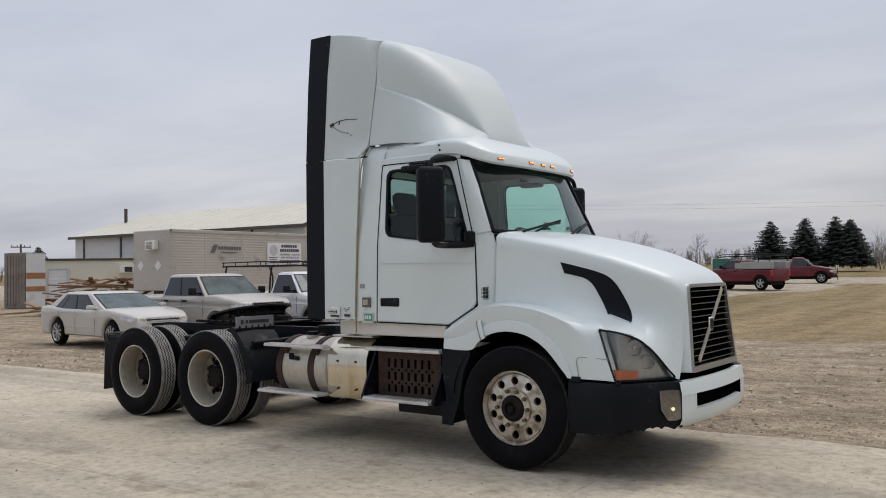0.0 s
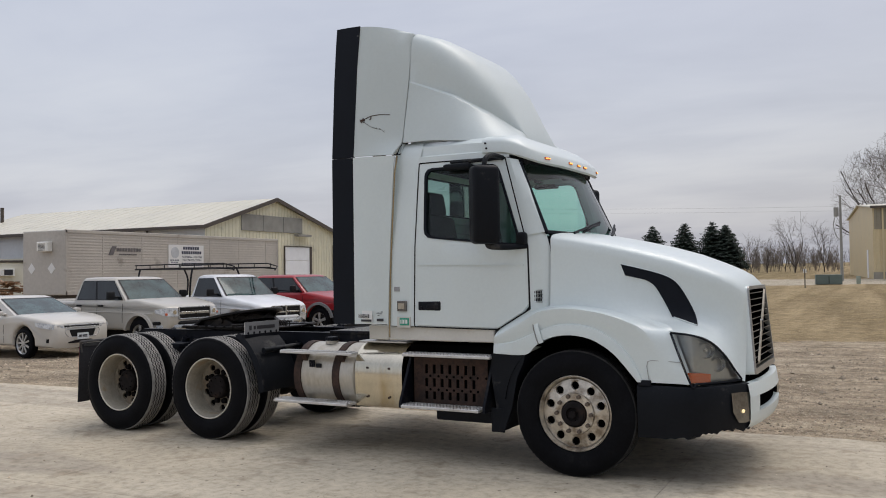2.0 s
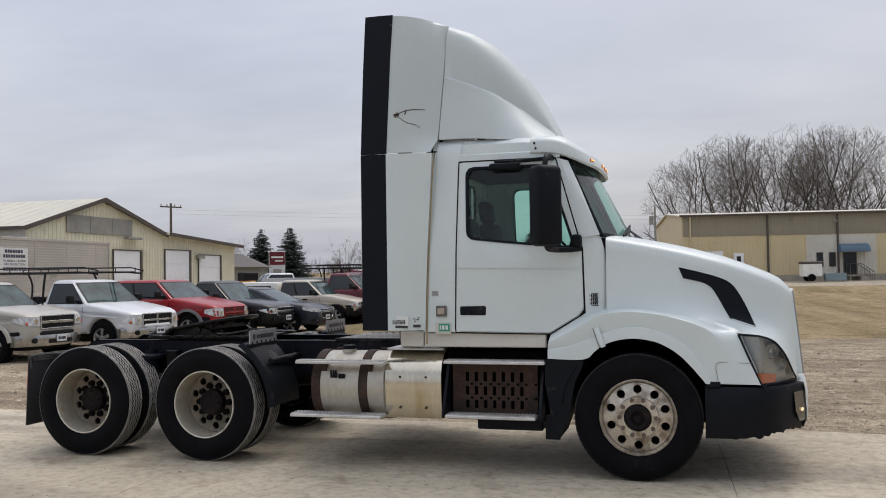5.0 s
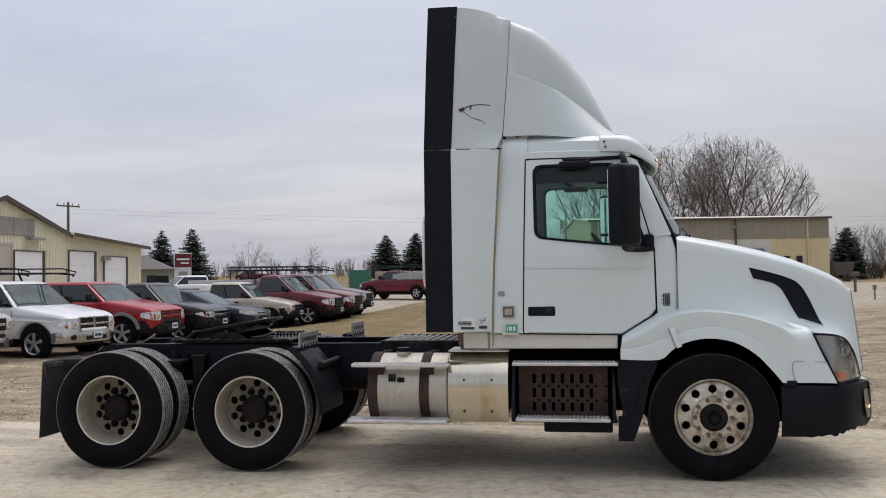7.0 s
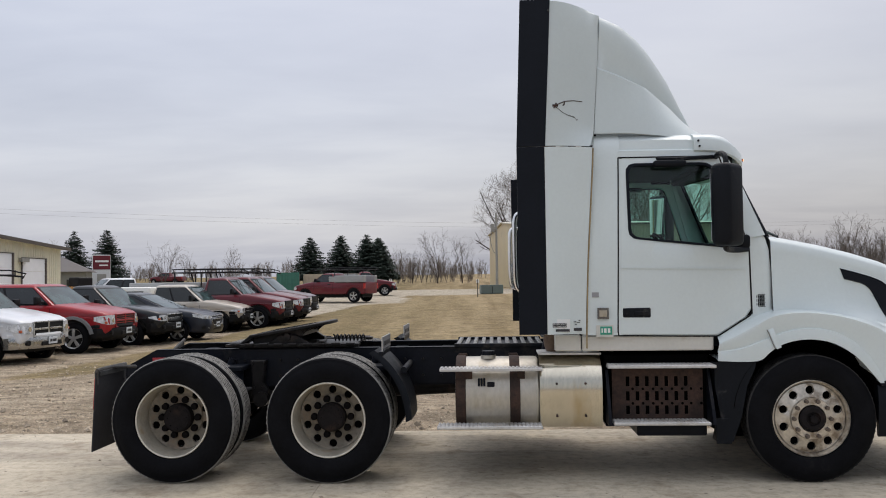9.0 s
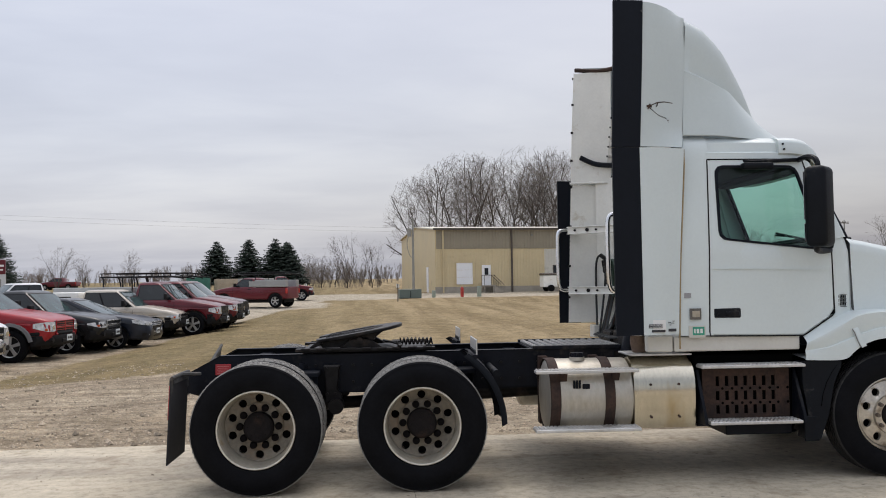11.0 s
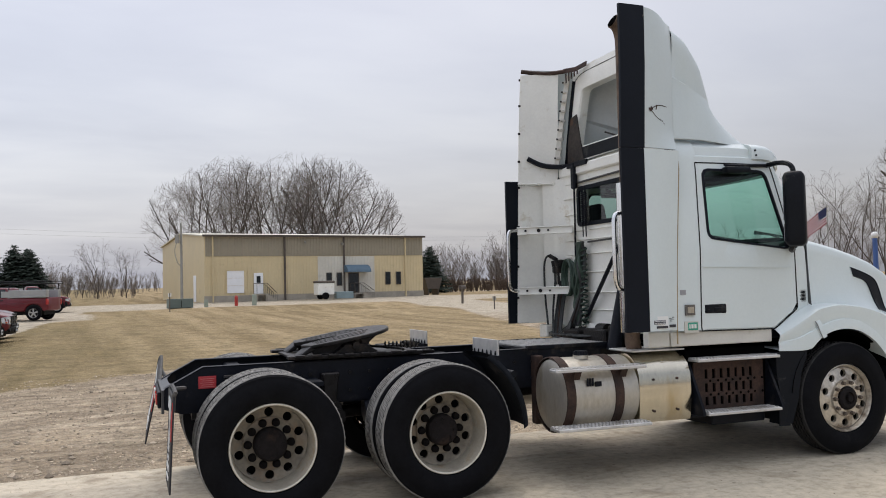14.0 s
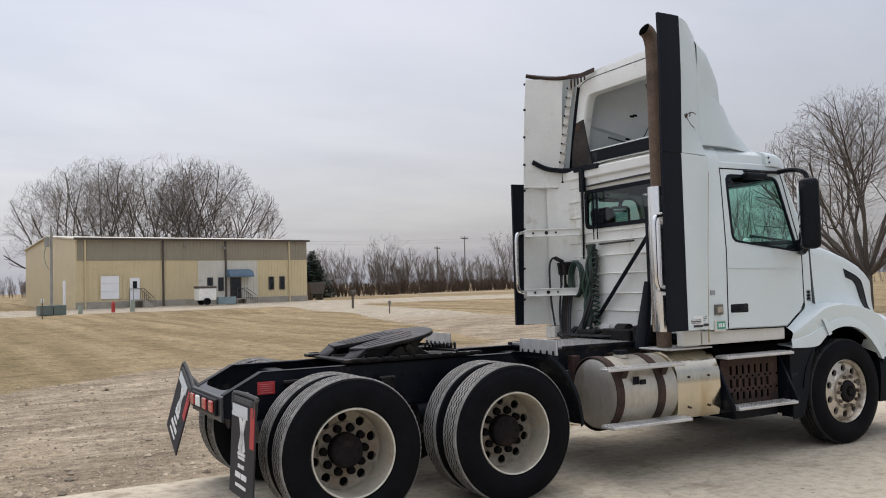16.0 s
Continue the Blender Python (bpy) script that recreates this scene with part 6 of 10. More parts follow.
ff = both_sides("fender_flap", fender_flap, TREADPLATE, truck, "pale stiff flap bolted on the quarter fender")
for i, f in enumerate(ff):
    b = bmesh.new()
    for k in range(6):
        cyl(b, (-3.366, -1.06 + 0.085 * k, 1.062), (-3.346, -1.06 + 0.085 * k, 1.062), 0.013, 8)
        prism(b, [(-1.075 + 0.085 * k, 1.045), (-1.045 + 0.085 * k, 1.045), (-1.052 + 0.085 * k, 1.085), (-1.068 + 0.085 * k, 1.085)], -3.364, -3.360, axis="x")
    bx(b, -3.385, -3.35, -1.11, -0.58, 1.020, 1.052)
    if i:
        b.transform(FLIP)
    part("bolt_row", b, FRAME, f)
    b = bmesh.new()
    bx(b, -3.352, -3.349, -1.105, -0.59, 1.050, 1.170)
    if i:
        b.transform(FLIP)
    fa = part("flap_front", b, mat("grey_flap_face" + ("_left" if i else ""), (0.22, 0.225, 0.235), 0.6, var=0.1), f, "grey face with dark lettering bars")
    b = bmesh.new()
    for y0, y1 in ((-0.98, -0.95), (-0.93, -0.66)):
        bx(b, -3.349, -3.346, y0, y1, 1.095, 1.130)
    bx(b, -3.349, -3.346, -1.045, -1.01, 1.09, 1.135)
    if i:
        b.transform(FLIP)
    part("name_bar", b, DECAL_K, fa)

# fuel tank
b = bmesh.new()
n = 40
TY, TZ, TR = -0.785, 0.680, 0.300
prof = [(-2.775, 0.0), (-2.775, 0.15), (-2.770, 0.25), (-2.755, 0.285), (-2.735, 0.297), (-2.72, TR), (-2.12, TR), (-2.10, 0.295), (-2.085, 0.27), (-2.085, 0.0)]
grid(b, [[(x, TY + r * math.cos(2 * math.pi * k / n), TZ + r * math.sin(2 * math.pi * k / n)) for k in range(n)] for x, r in prof], close_v=True)
tank = part("fuel_tank", b, ALU, truck, "dull aluminium cylinder fuel tank")
for x in (-2.725, -2.285):
    b = bmesh.new()
    grid(b, [[(x + dx, TY + r * math.cos(2 * math.pi * k / n), TZ + r * math.sin(2 * math.pi * k / n)) for k in range(n)] for dx, r in ((-0.042, TR + 0.001), (-0.038, TR + 0.009), (0.038, TR + 0.009), (0.042, TR + 0.001))], close_v=True)
    bx(b, x - 0.04, x + 0.04, -0.52, -0.43, 0.40, 0.98, 0.008)
    part("tank_strap", b, RUST, tank, "rusty brown steel strap")
b = bmesh.new()
cyl(b, (-2.50, TY - 0.05, 0.965), (-2.50, TY - 0.05, 0.995), 0.062, 24)
part("filler_neck", b, ALU, tank)
b = bmesh.new()
cyl(b, (-2.50, TY - 0.05, 0.995), (-2.50, TY - 0.05, 1.03), 0.052, 16)
for k in range(8):
    a = 2 * math.pi * k / 8
    cyl(b, (-2.50 + 0.05 * math.cos(a), TY - 0.05 + 0.05 * math.sin(a), 0.997), (-2.50 + 0.05 * math.cos(a), TY - 0.05 + 0.05 * math.sin(a), 1.027), 0.012, 6)
part("filler_cap", b, FRAME, tank, "black screw filler cap")
b = bmesh.new()
for k in range(3):
    bx(b, -2.585 + 0.022 * k, -2.568 + 0.022 * k, TY - 0.302, TY - 0.29, 0.765, 0.83, 0.003)
bx(b, -2.51, -2.45, TY - 0.30, TY - 0.285, 0.76, 0.80, 0.004)
part("tank_emblem", b, FRAME, tank, "small plain stamped emblem")

# boxed aftertreatment cover beside the tank
b = bmesh.new()
cs = [(-0.45, 1.005), (-0.75, 1.005), (-0.86, 0.995), (-0.95, 0.96), (-1.02, 0.90), (-1.055, 0.81), (-1.06, 0.70), (-1.05, 0.50), (-1.03, 0.43), (-0.45, 0.43)]
grid(b, [[(x, y, z) for y, z in cs] for x in (-2.085, -2.07, -1.60, -1.585)], close_v=True, caps=True)
bxm = part("aftertreatment_cover", b, ALU_POL, truck, "stained polished aluminium cover")
b = bmesh.new()
for x in (-1.95, -1.72):
    for z in (0.78, 0.52):
        cyl(b, (x, -1.05, z), (x, -1.066, z), 0.010, 8)
part("cover_bolt", b, RUST, bxm)
b = bmesh.new()
bx(b, -2.09, -1.58, -0.98, -0.60, 1.003, 1.018, 0.003)
part("cover_top_plate", b, TREADPLATE, bxm)

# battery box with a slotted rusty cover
# box body near-black, painting the dark behind the slots
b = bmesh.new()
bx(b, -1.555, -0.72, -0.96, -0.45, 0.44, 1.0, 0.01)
bb = part("battery_box", b, BLACK_SHADE, truck, "black battery box under the cab steps")
b = bmesh.new()
# slotted plate: bars between the slots
x0, x1, z0, z1 = -1.50, -0.775, 0.485, 0.885
def bar(xa, xb, za, zb):
    bx(b, xa, xb, -0.985, -0.972, za, zb)
slots = [-1.374 + 0.0775 * k for k in range(7)]
zrows = [(0.520, 0.590), (0.630, 0.705), (0.745, 0.825)]
bar(x0, slots[0] - 0.015, z0, z1)
bar(slots[-1] + 0.015, x1, z0, z1)
for a, c in zip(slots, slots[1:]):
    bar(a + 0.015, c - 0.015, z0, z1)
for a in slots:
    zz = z0
    for za, zb in zrows:
        bar(a - 0.015, a + 0.015, zz, za)
        zz = zb
    bar(a - 0.015, a + 0.015, zz, z1)
part("slotted_cover", b, RUST, bb, "rusty slotted steel cover")
# near-black discs on the plate, painted in place of shaded holes
b = bmesh.new()
for k in range(8):
    for z in (0.608, 0.725):
        cyl(b, (-1.335 + 0.0775 * k + 0.004 * (k % 3), -0.984, z), (-1.335 + 0.0775 * k + 0.004 * (k % 3), -0.9875, z), 0.011, 8)
part("cover_hole", b, BLACK_SHADE, bb)
b = bmesh.new()
bx(b, -1.555, -0.70, -0.99, -0.45, 0.425, 0.45, 0.006)
for x in (-1.54, -0.73):
    prism(b, [(-0.98, 0.88), (-1.17, 0.50), (-1.17, 0.46), (-0.95, 0.46)], x - 0.012, x + 0.012, axis="x")
bx(b, -1.3, -0.74, -0.95, -0.5, 0.34, 0.43, 0.01)
part("step_bracket", b, FRAME, bb)


def step(name, x0, x1, y0, y1, z, label):
    b = bmesh.new()
    bx(b, x0, x1, y0, y1, z - 0.028, z - 0.004, 0.004)
    n = int((x1 - x0) / 0.032)
    for k in range(n):
        x = x0 + 0.016 + 0.032 * k
        for j in range(3):
            y = y0 + (j + 0.5) * (y1 - y0) / 3
            bx(b, x - 0.010, x + 0.010, y - 0.014, y + 0.014, z - 0.004, z + 0.004)
    return part(name, b, TREADPLATE, truck, label)


step("tank_step_upper", -2.89, -2.065, -1.145, -1.03, 0.918, "galvanised tread step on the tank")
step("tank_step_lower", -2.91, -2.075, -1.215, -1.05, 0.468, "galvanised tread step below the tank")
step("cab_step_upper", -1.545, -0.695, -1.12, -0.97, 0.93, "galvanised tread step below the door")
step("cab_step_lower", -1.515, -0.765, -1.20, -1.03, 0.492, "galvanised lower tread step")
b = bmesh.new()
for x in (-2.66, -2.235):
    prism(b, [(-1.09, 0.89), (-0.98, 0.90), (-1.03, 0.78)], x - 0.03, x + 0.03, axis="x")
    prism(b, [(-1.10, 0.445), (-0.80, 0.40), (-0.80, 0.37), (-1.12, 0.43)], x - 0.03, x + 0.03, axis="x")
part("tank_step_bracket", b, RUST, truck)
# left side tank and box, mirrored
for o in [o for o in truck.children if o.name in ("fuel_tank", "aftertreatment_cover", "tank_step_upper", "tank_step_lower")]:
    m = o.copy()
    m.data = o.data.copy()
    m.data.transform(FLIP)
    m.data.flip_normals()
    scene.collection.objects.link(m)

# deck plate between cab and drive wheels: cross slats on two bearers
b = bmesh.new()
bx(b, -2.80, -2.00, -0.46, -0.41, 1.030, 1.062, 0.004)
bx(b, -2.80, -2.00, 0.41, 0.46, 1.030, 1.062, 0.004)
dk = part("deck_plate", b, FRAME, truck, "slatted galvanised deck plate")
b = bmesh.new()
bx(b, -2.80, -2.00, -0.41, 0.41, 1.020, 1.034)
part("deck_tray", b, FRAME, dk)
b = bmesh.new()
bx(b, -0.017, 0.017, -0.44, 0.44, -0.02, 0.0, 0.003)
for k in range(16):
    bx(b, -0.013, 0.013, -0.395 + 0.05 * k, -0.367 + 0.05 * k, 0.0, 0.004)
sl0 = part("slat", b, mat("dull_deck_slat", (0.40, 0.395, 0.38), 0.5, 0.5, var=0.2, scale=8, dirt=(0.2, 0.18, 0.15), dirt_amt=0.2), dk)
for k in range(11):
    o = sl0 if k == 0 else sl0.copy()
    if k:
        scene.collection.objects.link(o)
    o.matrix_basis = Matrix.Translation((-2.765 + 0.073 * k, 0, 1.058))

# exhaust stack
b = bmesh.new()
tube(b, [(-1.965, -0.79, 2.40), (-1.965, -0.79, 3.0), (-1.965, -0.79, 3.6), (-1.975, -0.79, 3.74), (-2.015, -0.80, 3.815), (-2.062, -0.80, 3.845)], 0.064, 20, 5)
ex = part("exhaust_pipe", b, PIPE, truck, "rust-brown exhaust stack with curved tip")
b = bmesh.new()
cyl(b, (-2.060, -0.80, 3.844), (-2.068, -0.80, 3.849), 0.057, 20)
part("pipe_mouth", b, BLACK_SHADE, ex)
b = bmesh.new()
cyl(b, (-1.965, -0.79, 1.16), (-1.965, -0.79, 2.44), 0.098, 28)
part("stack_shield", b, CHROME, truck, "worn chrome heat shield")
b = bmesh.new()
tube(b, [(-1.965, -0.79, 1.2), (-1.965, -0.79, 1.08), (-1.90, -0.72, 0.98), (-1.75, -0.55, 0.92)], 0.066, 16, 5)
part("exhaust_elbow", b, PIPE, truck)
b = bmesh.new()
cyl(b, (-1.97, -0.50, 0.98), (-1.865, -0.50, 1.60), 0.075, 18, 0.034)
bx(b, -1.88, -1.83, -0.56, -0.50, 1.5, 2.30, 0.01)
part("stack_stand", b, FRAME, truck, "black tapered stack mount")
b = bmesh.new()
tube(b, [(-1.80, -0.56, 2.14), (-1.70, 0.50, 1.20)], 0.020, 8, 1)
part("stack_brace", b, FRAME, truck, "black diagonal brace")


def grab(bm):
    tube(bm, [(-2.02, -1.09, 2.16), (-2.20, -1.06, 2.16), (-2.26, -1.05, 2.13), (-2.27, -1.05, 2.0), (-2.27, -1.05, 1.74), (-2.26, -1.05, 1.57), (-2.20, -1.06, 1.525), (-2.02, -1.09, 1.525)], 0.019, 10, 4)


both_sides("grab_handle", grab, CHROME, truck, "bright U-shaped grab handle")


for z in (2.150, 1.522):
    for br in both_sides("extender_bracket", lambda m, z=z: (bx(m, 0, 0.585, -0.018, 0.018, -0.040, 0.040, 0.005, m=pose(-2.155, -1.055, z, 0, 0, 38.3)), bx(m, 0.0, 0.585, 0.018, 0.040, 0.030, 0.040, 0.003, m=pose(-2.155, -1.055, z, 0, 0, 38.3)), bx(m, 0.0, 0.585, 0.018, 0.040, -0.040, -0.030, 0.003, m=pose(-2.155, -1.055, z, 0, 0, 38.3))), WHITE_OLD, truck, "cream bracket arm behind the extender"):
        for d, r in ((0.09, 0.012), (0.23, 0.019), (0.33, 0.011)):
            b = bmesh.new()
            side_y = 1 if sum(v.co.y for v in br.data.vertices) > 0 else -1
            cyl(b, (-2.155 + 0.785 * d - 0.010, side_y * (1.055 - 0.62 * d - 0.012), z), (-2.155 + 0.785 * d - 0.020, side_y * (1.055 - 0.62 * d - 0.026), z), r, 10)
            part("bracket_bolt", b, GREASE, br)
both_sides("extender_stay", lambda m: (tube(m, [(-2.12, -1.09, 2.655), (-1.68, -1.0, 2.655)], 0.010, 6, 1), [bx(m, x - 0.02, x + 0.02, -1.105 + 0.2 * (x + 2.12), -1.07 + 0.2 * (x + 2.12), 2.642, 2.668, 0.004) for x in (-2.09, -1.90, -1.74)]), WHITE_OLD, truck)
both_sides("extender_screws", lambda m: [cyl(m, (-2.022 + 0.05 * max(0, z - 2.7), -1.125, z), (-2.036 + 0.05 * max(0, z - 2.7), -1.118 + 0.02 * max(0, z - 2.7), z), 0.009, 8) for z in (2.9, 3.2, 3.5, 3.8)], CASTGREY, truck)
both_sides("latch_strip", lambda m: [strip(m, [(-1.72, -0.955, 2.84), (-1.665, -0.915, 3.35), (-1.60, -0.865, 3.80)], 0.055, 0.01, (-0.8, 0.6, 0))], CREAM, truck, "aged cream latch strip")
b = bmesh.new()
bx(b, -0.03, 0.03, -0.013, 0.013, -0.013, 0.013, 0.003)
clip0 = part("edge_clip", b, CREAM, truck)
b = bmesh.new()
cyl(b, (-0.034, 0, 0), (-0.044, 0, 0), 0.010, 8)
clip1 = part("clip_bolt", b, GREASE, clip0)
for s_ in (-1, 1):
    for k in range(9):
        o = clip0 if (s_ < 0 and k == 0) else clip0.copy()
        if o is not clip0:
            scene.collection.objects.link(o)
            o2 = clip1.copy()
            scene.collection.objects.link(o2)
            o2.parent = o
        o.matrix_basis = Matrix.Translation((-1.712 + 0.011 * k, s_ * (0.935 - 0.008 * k), 2.92 + 0.100 * k))

# air lines, coiled cables and tender springs on the rear wall
DARKHOSE = mat("black_rubber_hose", (0.018, 0.02, 0.02), 0.5, var=0.2)
GREENHOSE = mat("dark_green_cable", (0.025, 0.05, 0.035), 0.5, var=0.2)
b = bmesh.new()
tube(b, [(-1.80, 0.90, 1.86), (-1.84, 0.99, 1.885), (-1.87, 1.02, 1.80), (-1.88, 1.01, 1.55), (-1.89, 0.96, 1.30), (-1.91, 0.86, 1.08), (-1.88, 0.72, 1.04), (-1.82, 0.56, 1.10), (-1.75, 0.48, 1.4), (-1.73, 0.44, 1.9)], 0.011, 8, 8)
part("air_hose", b, DARKHOSE, truck, "black looping air hose")
b = bmesh.new()
tube(b, [(-1.80, 0.90, 1.70), (-1.82, 0.91, 1.5), (-1.86, 0.88, 1.25), (-1.92, 0.74, 1.06), (-1.88, 0.62, 1.05), (-1.80, 0.50, 1.25), (-1.74, 0.42, 1.6), (-1.72, 0.41, 1.95)], 0.011, 8, 8)
part("air_hose", b, DARKHOSE, truck, "black looping air hose")
b = bmesh.new()
pts = []
for k in range(150):
    a = k * 0.62
    pts.append((-1.74 + 0.035 * math.sin(a), 0.42 + 0.035 * math.cos(a), 1.95 - 0.0052 * k))
tube(b, pts, 0.009, 5, 1)
part("coiled_cable", b, GREENHOSE, truck, "dark green coiled cable")
b = bmesh.new()
for k in range(4):
    r = 0.125 + 0.010 * (k % 2)
    tube(b, [(-1.72 - 0.018 * k, 0.715 + r * 0.75 * math.cos(a), 1.65 + r * 1.35 * math.sin(a)) for a in np.linspace(0, 2 * math.pi, 22)], 0.012, 6, 1)
part("coiled_hose", b, GREENHOSE, truck, "coil of dark hose on a hook")
b = bmesh.new()
bx(b, -1.80, -1.70, 0.82, 0.93, 1.77, 1.84, 0.012)
cyl(b, (-1.80, 0.88, 1.84), (-1.83, 0.97, 1.885), 0.022, 10)
for y in (0.915, 0.845):
    cyl(b, (-1.80, y, 1.58), (-1.80, y, 1.72), 0.014, 10)
    bx(b, -1.825, -1.76, y - 0.026, y + 0.026, 1.70, 1.775, 0.010)
    cyl(b, (-1.81, y, 1.77), (-1.815, y + 0.01, 1.83), 0.024, 10)
part("gladhand_holder", b, GREASE, truck, "gladhand couplings on a bracket")
for y in (0.44, 0.38):
    b = bmesh.new()
    pts = [(-1.72 + 0.016 * math.cos(k * 0.9), y + 0.016 * math.sin(k * 0.9), 2.50 - 0.0030 * k) for k in range(110)]
    tube(b, pts, 0.006, 5, 1)
    cyl(b, (-1.72, y, 2.50), (-1.72, y, 2.56), 0.008, 6)
    cyl(b, (-1.72, y, 2.05), (-1.72, y, 2.18), 0.006, 6)
    part("tender_spring", b, FRAME, truck, "black cable tender spring")
b = bmesh.new()
tube(b, [(-1.72, 0.60, 2.82), (-1.72, 0.60, 2.3), (-1.71, 0.63, 1.86)], 0.010, 6, 3)
bx(b, -1.73, -1.68, 0.585, 0.655, 2.56, 2.80, 0.01)
bx(b, -1.72, -1.69, 0.35, 0.75, 2.78, 2.83, 0.004)
part("hose_hanger", b, FRAME, truck, "black hose hanger")
b = bmesh.new()
rh = random.Random(8)
for k in range(10):
    y = rh.uniform(0.35, 0.95)
    tube(b, [(-1.75, y, 1.15), (-1.9, y - 0.1, 1.09), (-2.0, y - 0.35, 1.085), (-1.85, y - 0.55, 1.10)], 0.010, 6, 4)
part("hose_loop", b, DARKHOSE, truck, "loose hoses lying on the frame")
b = bmesh.new()
for y0, y1, z0, z1 in ((0.2, 0.5, 1.0, 1.14), (-0.3, 0.1, 1.0, 1.16), (-0.5, -0.35, 1.02, 1.2)):
    bx(b, -1.95, -1.72, y0, y1, z0, z1, 0.015)
cyl(b, (-1.85, -0.2, 1.15), (-1.85, -0.05, 1.15), 0.06, 14)
part("frame_fitting", b, GREASE, truck, "greasy fittings behind the cab")
b = bmesh.new()
bx(b, -1.95, -1.74, 0.86, 1.02, 1.04, 1.165, 0.01)
part("left_rear_skirt", b, CREAM, truck)

# mud flaps
FLAP_K = mat("dusty_black_flap", (0.030, 0.030, 0.033), 0.6, var=0.2, scale=5, dirt=(0.09, 0.08, 0.07), dirt_amt=-0.1, spec=0.2)
def flap(y0, y1, m, label, tall=1.0):
    b = bmesh.new()
    bx(b, -0.006, 0.006, y0, y1, -0.65 * tall, 0.0, 0.003)
    f = part("mud_flap", b, FLAP_K, truck, label)
    f.matrix_basis = m
    w = y1 - y0
    c = (y0 + y1) / 2
    k = w / 0.6
    def sub(name, mt, boxes, lb=""):
        q = bmesh.new()
        for ya, yb, za, zb, rot in boxes:
            bx(q, -0.011, -0.006, ya, yb, za, zb, m=Matrix.Diagonal((1, 1, tall, 1)) @ Matrix.Translation((0, c, 0)) @ (pose(0, 0, -0.23, rot, 0, 0) if rot else Matrix()))
        part(name, q, mt, f, lb)
    sub("reflective_patch", GREY_IN, [(-0.12 * k, 0.28 * k, -0.13, -0.05, 0)])
    sub("red_corner", DECAL_R, [(-0.295 * k, -0.20 * k, -0.30, -0.04, 0)])
    sub("windmill_shape", DECAL_W, [(-0.026, 0.026, -0.130, 0.125, 26), (-0.026, 0.026, -0.130, 0.125, -26), (-0.040, -0.012, -0.36, -0.24, 0), (0.012, 0.040, -0.36, -0.24, 0), (-0.085, 0.085, -0.375, -0.355, 0), (-0.075, 0.075, -0.40, -0.382, 0)])
    sub("lettering_bar", DECAL_W, [(-0.07, -0.005, -0.458, -0.434, 0), (0.01, 0.07, -0.458, -0.434, 0), (-0.13, -0.02, -0.525, -0.49, 0), (0.0, 0.13, -0.525, -0.49, 0), (-0.12, -0.03, -0.585, -0.565, 0), (-0.02, 0.05, -0.585, -0.565, 0), (0.06, 0.12, -0.585, -0.565, 0)])
    q = bmesh.new()
    bx(q, -0.012, 0.014, y0 + 0.05, y1 - 0.05, -0.035, 0.004, 0.005)
    tube(q, [(0.0, y0 + 0.03, -0.10), (0.0, y0 + 0.015, 0.0), (0.01, y0 + 0.05, 0.022), (0.01, y1 - 0.05, 0.022), (0.0, y1 - 0.015, 0.0), (0.0, y1 - 0.03, -0.10)], 0.015, 6, 3)
    tube(q, [(0.01, c, 0.022), (0.10, y0 if c > 0 else y1, 0.0)], 0.016, 6, 1)
    part("flap_hanger", q, CASTGREY, f)
    return f


flap(-1.12, -0.56, pose(-5.73, 0, 0.90, 0, 3, 0), "black mud flap with white windmill graphic")
flap(0.0, 0.56, pose(-5.79, 0.43, 0.835, 19, 11, 0), "black mud flap with white windmill graphic, swung askew", 0.86)

# decals and small fittings on the cab side
def decal(name, boxes, mt, label="", off=0.004, surf="cab"):
    b = bmesh.new()
    for x0, x1, z0, z1 in boxes:
        xm, zm = (x0 + x1) / 2, (z0 + z1) / 2
        y = -cab_half(xm, zm) if surf == "cab" else -(1.148 - 0.075 * ((xm + 2.02) / 0.32) ** 1.6)
        bx(b, x0, x1, y - off, y + 0.004, z0, z1)
    return part(name, b, mt, truck, label)


decal("marker_housing", [(-1.615, -1.525, 1.295, 1.385)], mat("smoked_marker", (0.12, 0.11, 0.10), 0.3, coat=0.5), "smoked side marker lamp", 0.02)
decal("marker_lens", [(-1.60, -1.54, 1.315, 1.365)], ALU, "", 0.026)
decal("permit_plate", [(-1.625, -1.49, 1.150, 1.245)], CREAM, "cream permit plate", 0.010)
decal("permit_sticker", [(-1.595, -1.50, 1.170, 1.235)], DECAL_G, "green permit sticker", 0.014)
decal("permit_print", [(-1.585, -1.575, 1.185, 1.22), (-1.565, -1.545, 1.185, 1.22), (-1.535, -1.515, 1.185, 1.22)], DECAL_W, "", 0.017)
decal("grey_tag", [(-1.655, -1.60, 1.47, 1.51)], mat("grey_tag", (0.3, 0.3, 0.31), 0.5))
decal("notice_sticker", [(-1.985, -1.84, 1.20, 1.30)], DECAL_W, "white notice sticker with dark print", 0.005, "ext")
decal("notice_print", [(-1.98, -1.87, 1.236, 1.268), (-1.97, -1.845, 1.202, 1.222)], DECAL_K, "", 0.008, "ext")
for txt, z in (("DRIVER USING", 1.2605), ("ELECTRONIC LOGS", 1.2435)):
    lettering("notice_text", txt, 0.014, pose(-1.925, -1.1465, z, 90, 0, 0), DECAL_W, truck, 0.098)
decal("small_notice", [(-1.82, -1.745, 1.205, 1.228)], DECAL_K, "", 0.006, "ext")
decal("paint_chips", [(-1.81, -1.79, 1.275, 1.28), (-1.785, -1.76, 1.27, 1.274), (-1.77, -1.755, 1.285, 1.29), (-1.80, -1.785, 1.255, 1.26)], DECAL_K, "", 0.005, "ext")

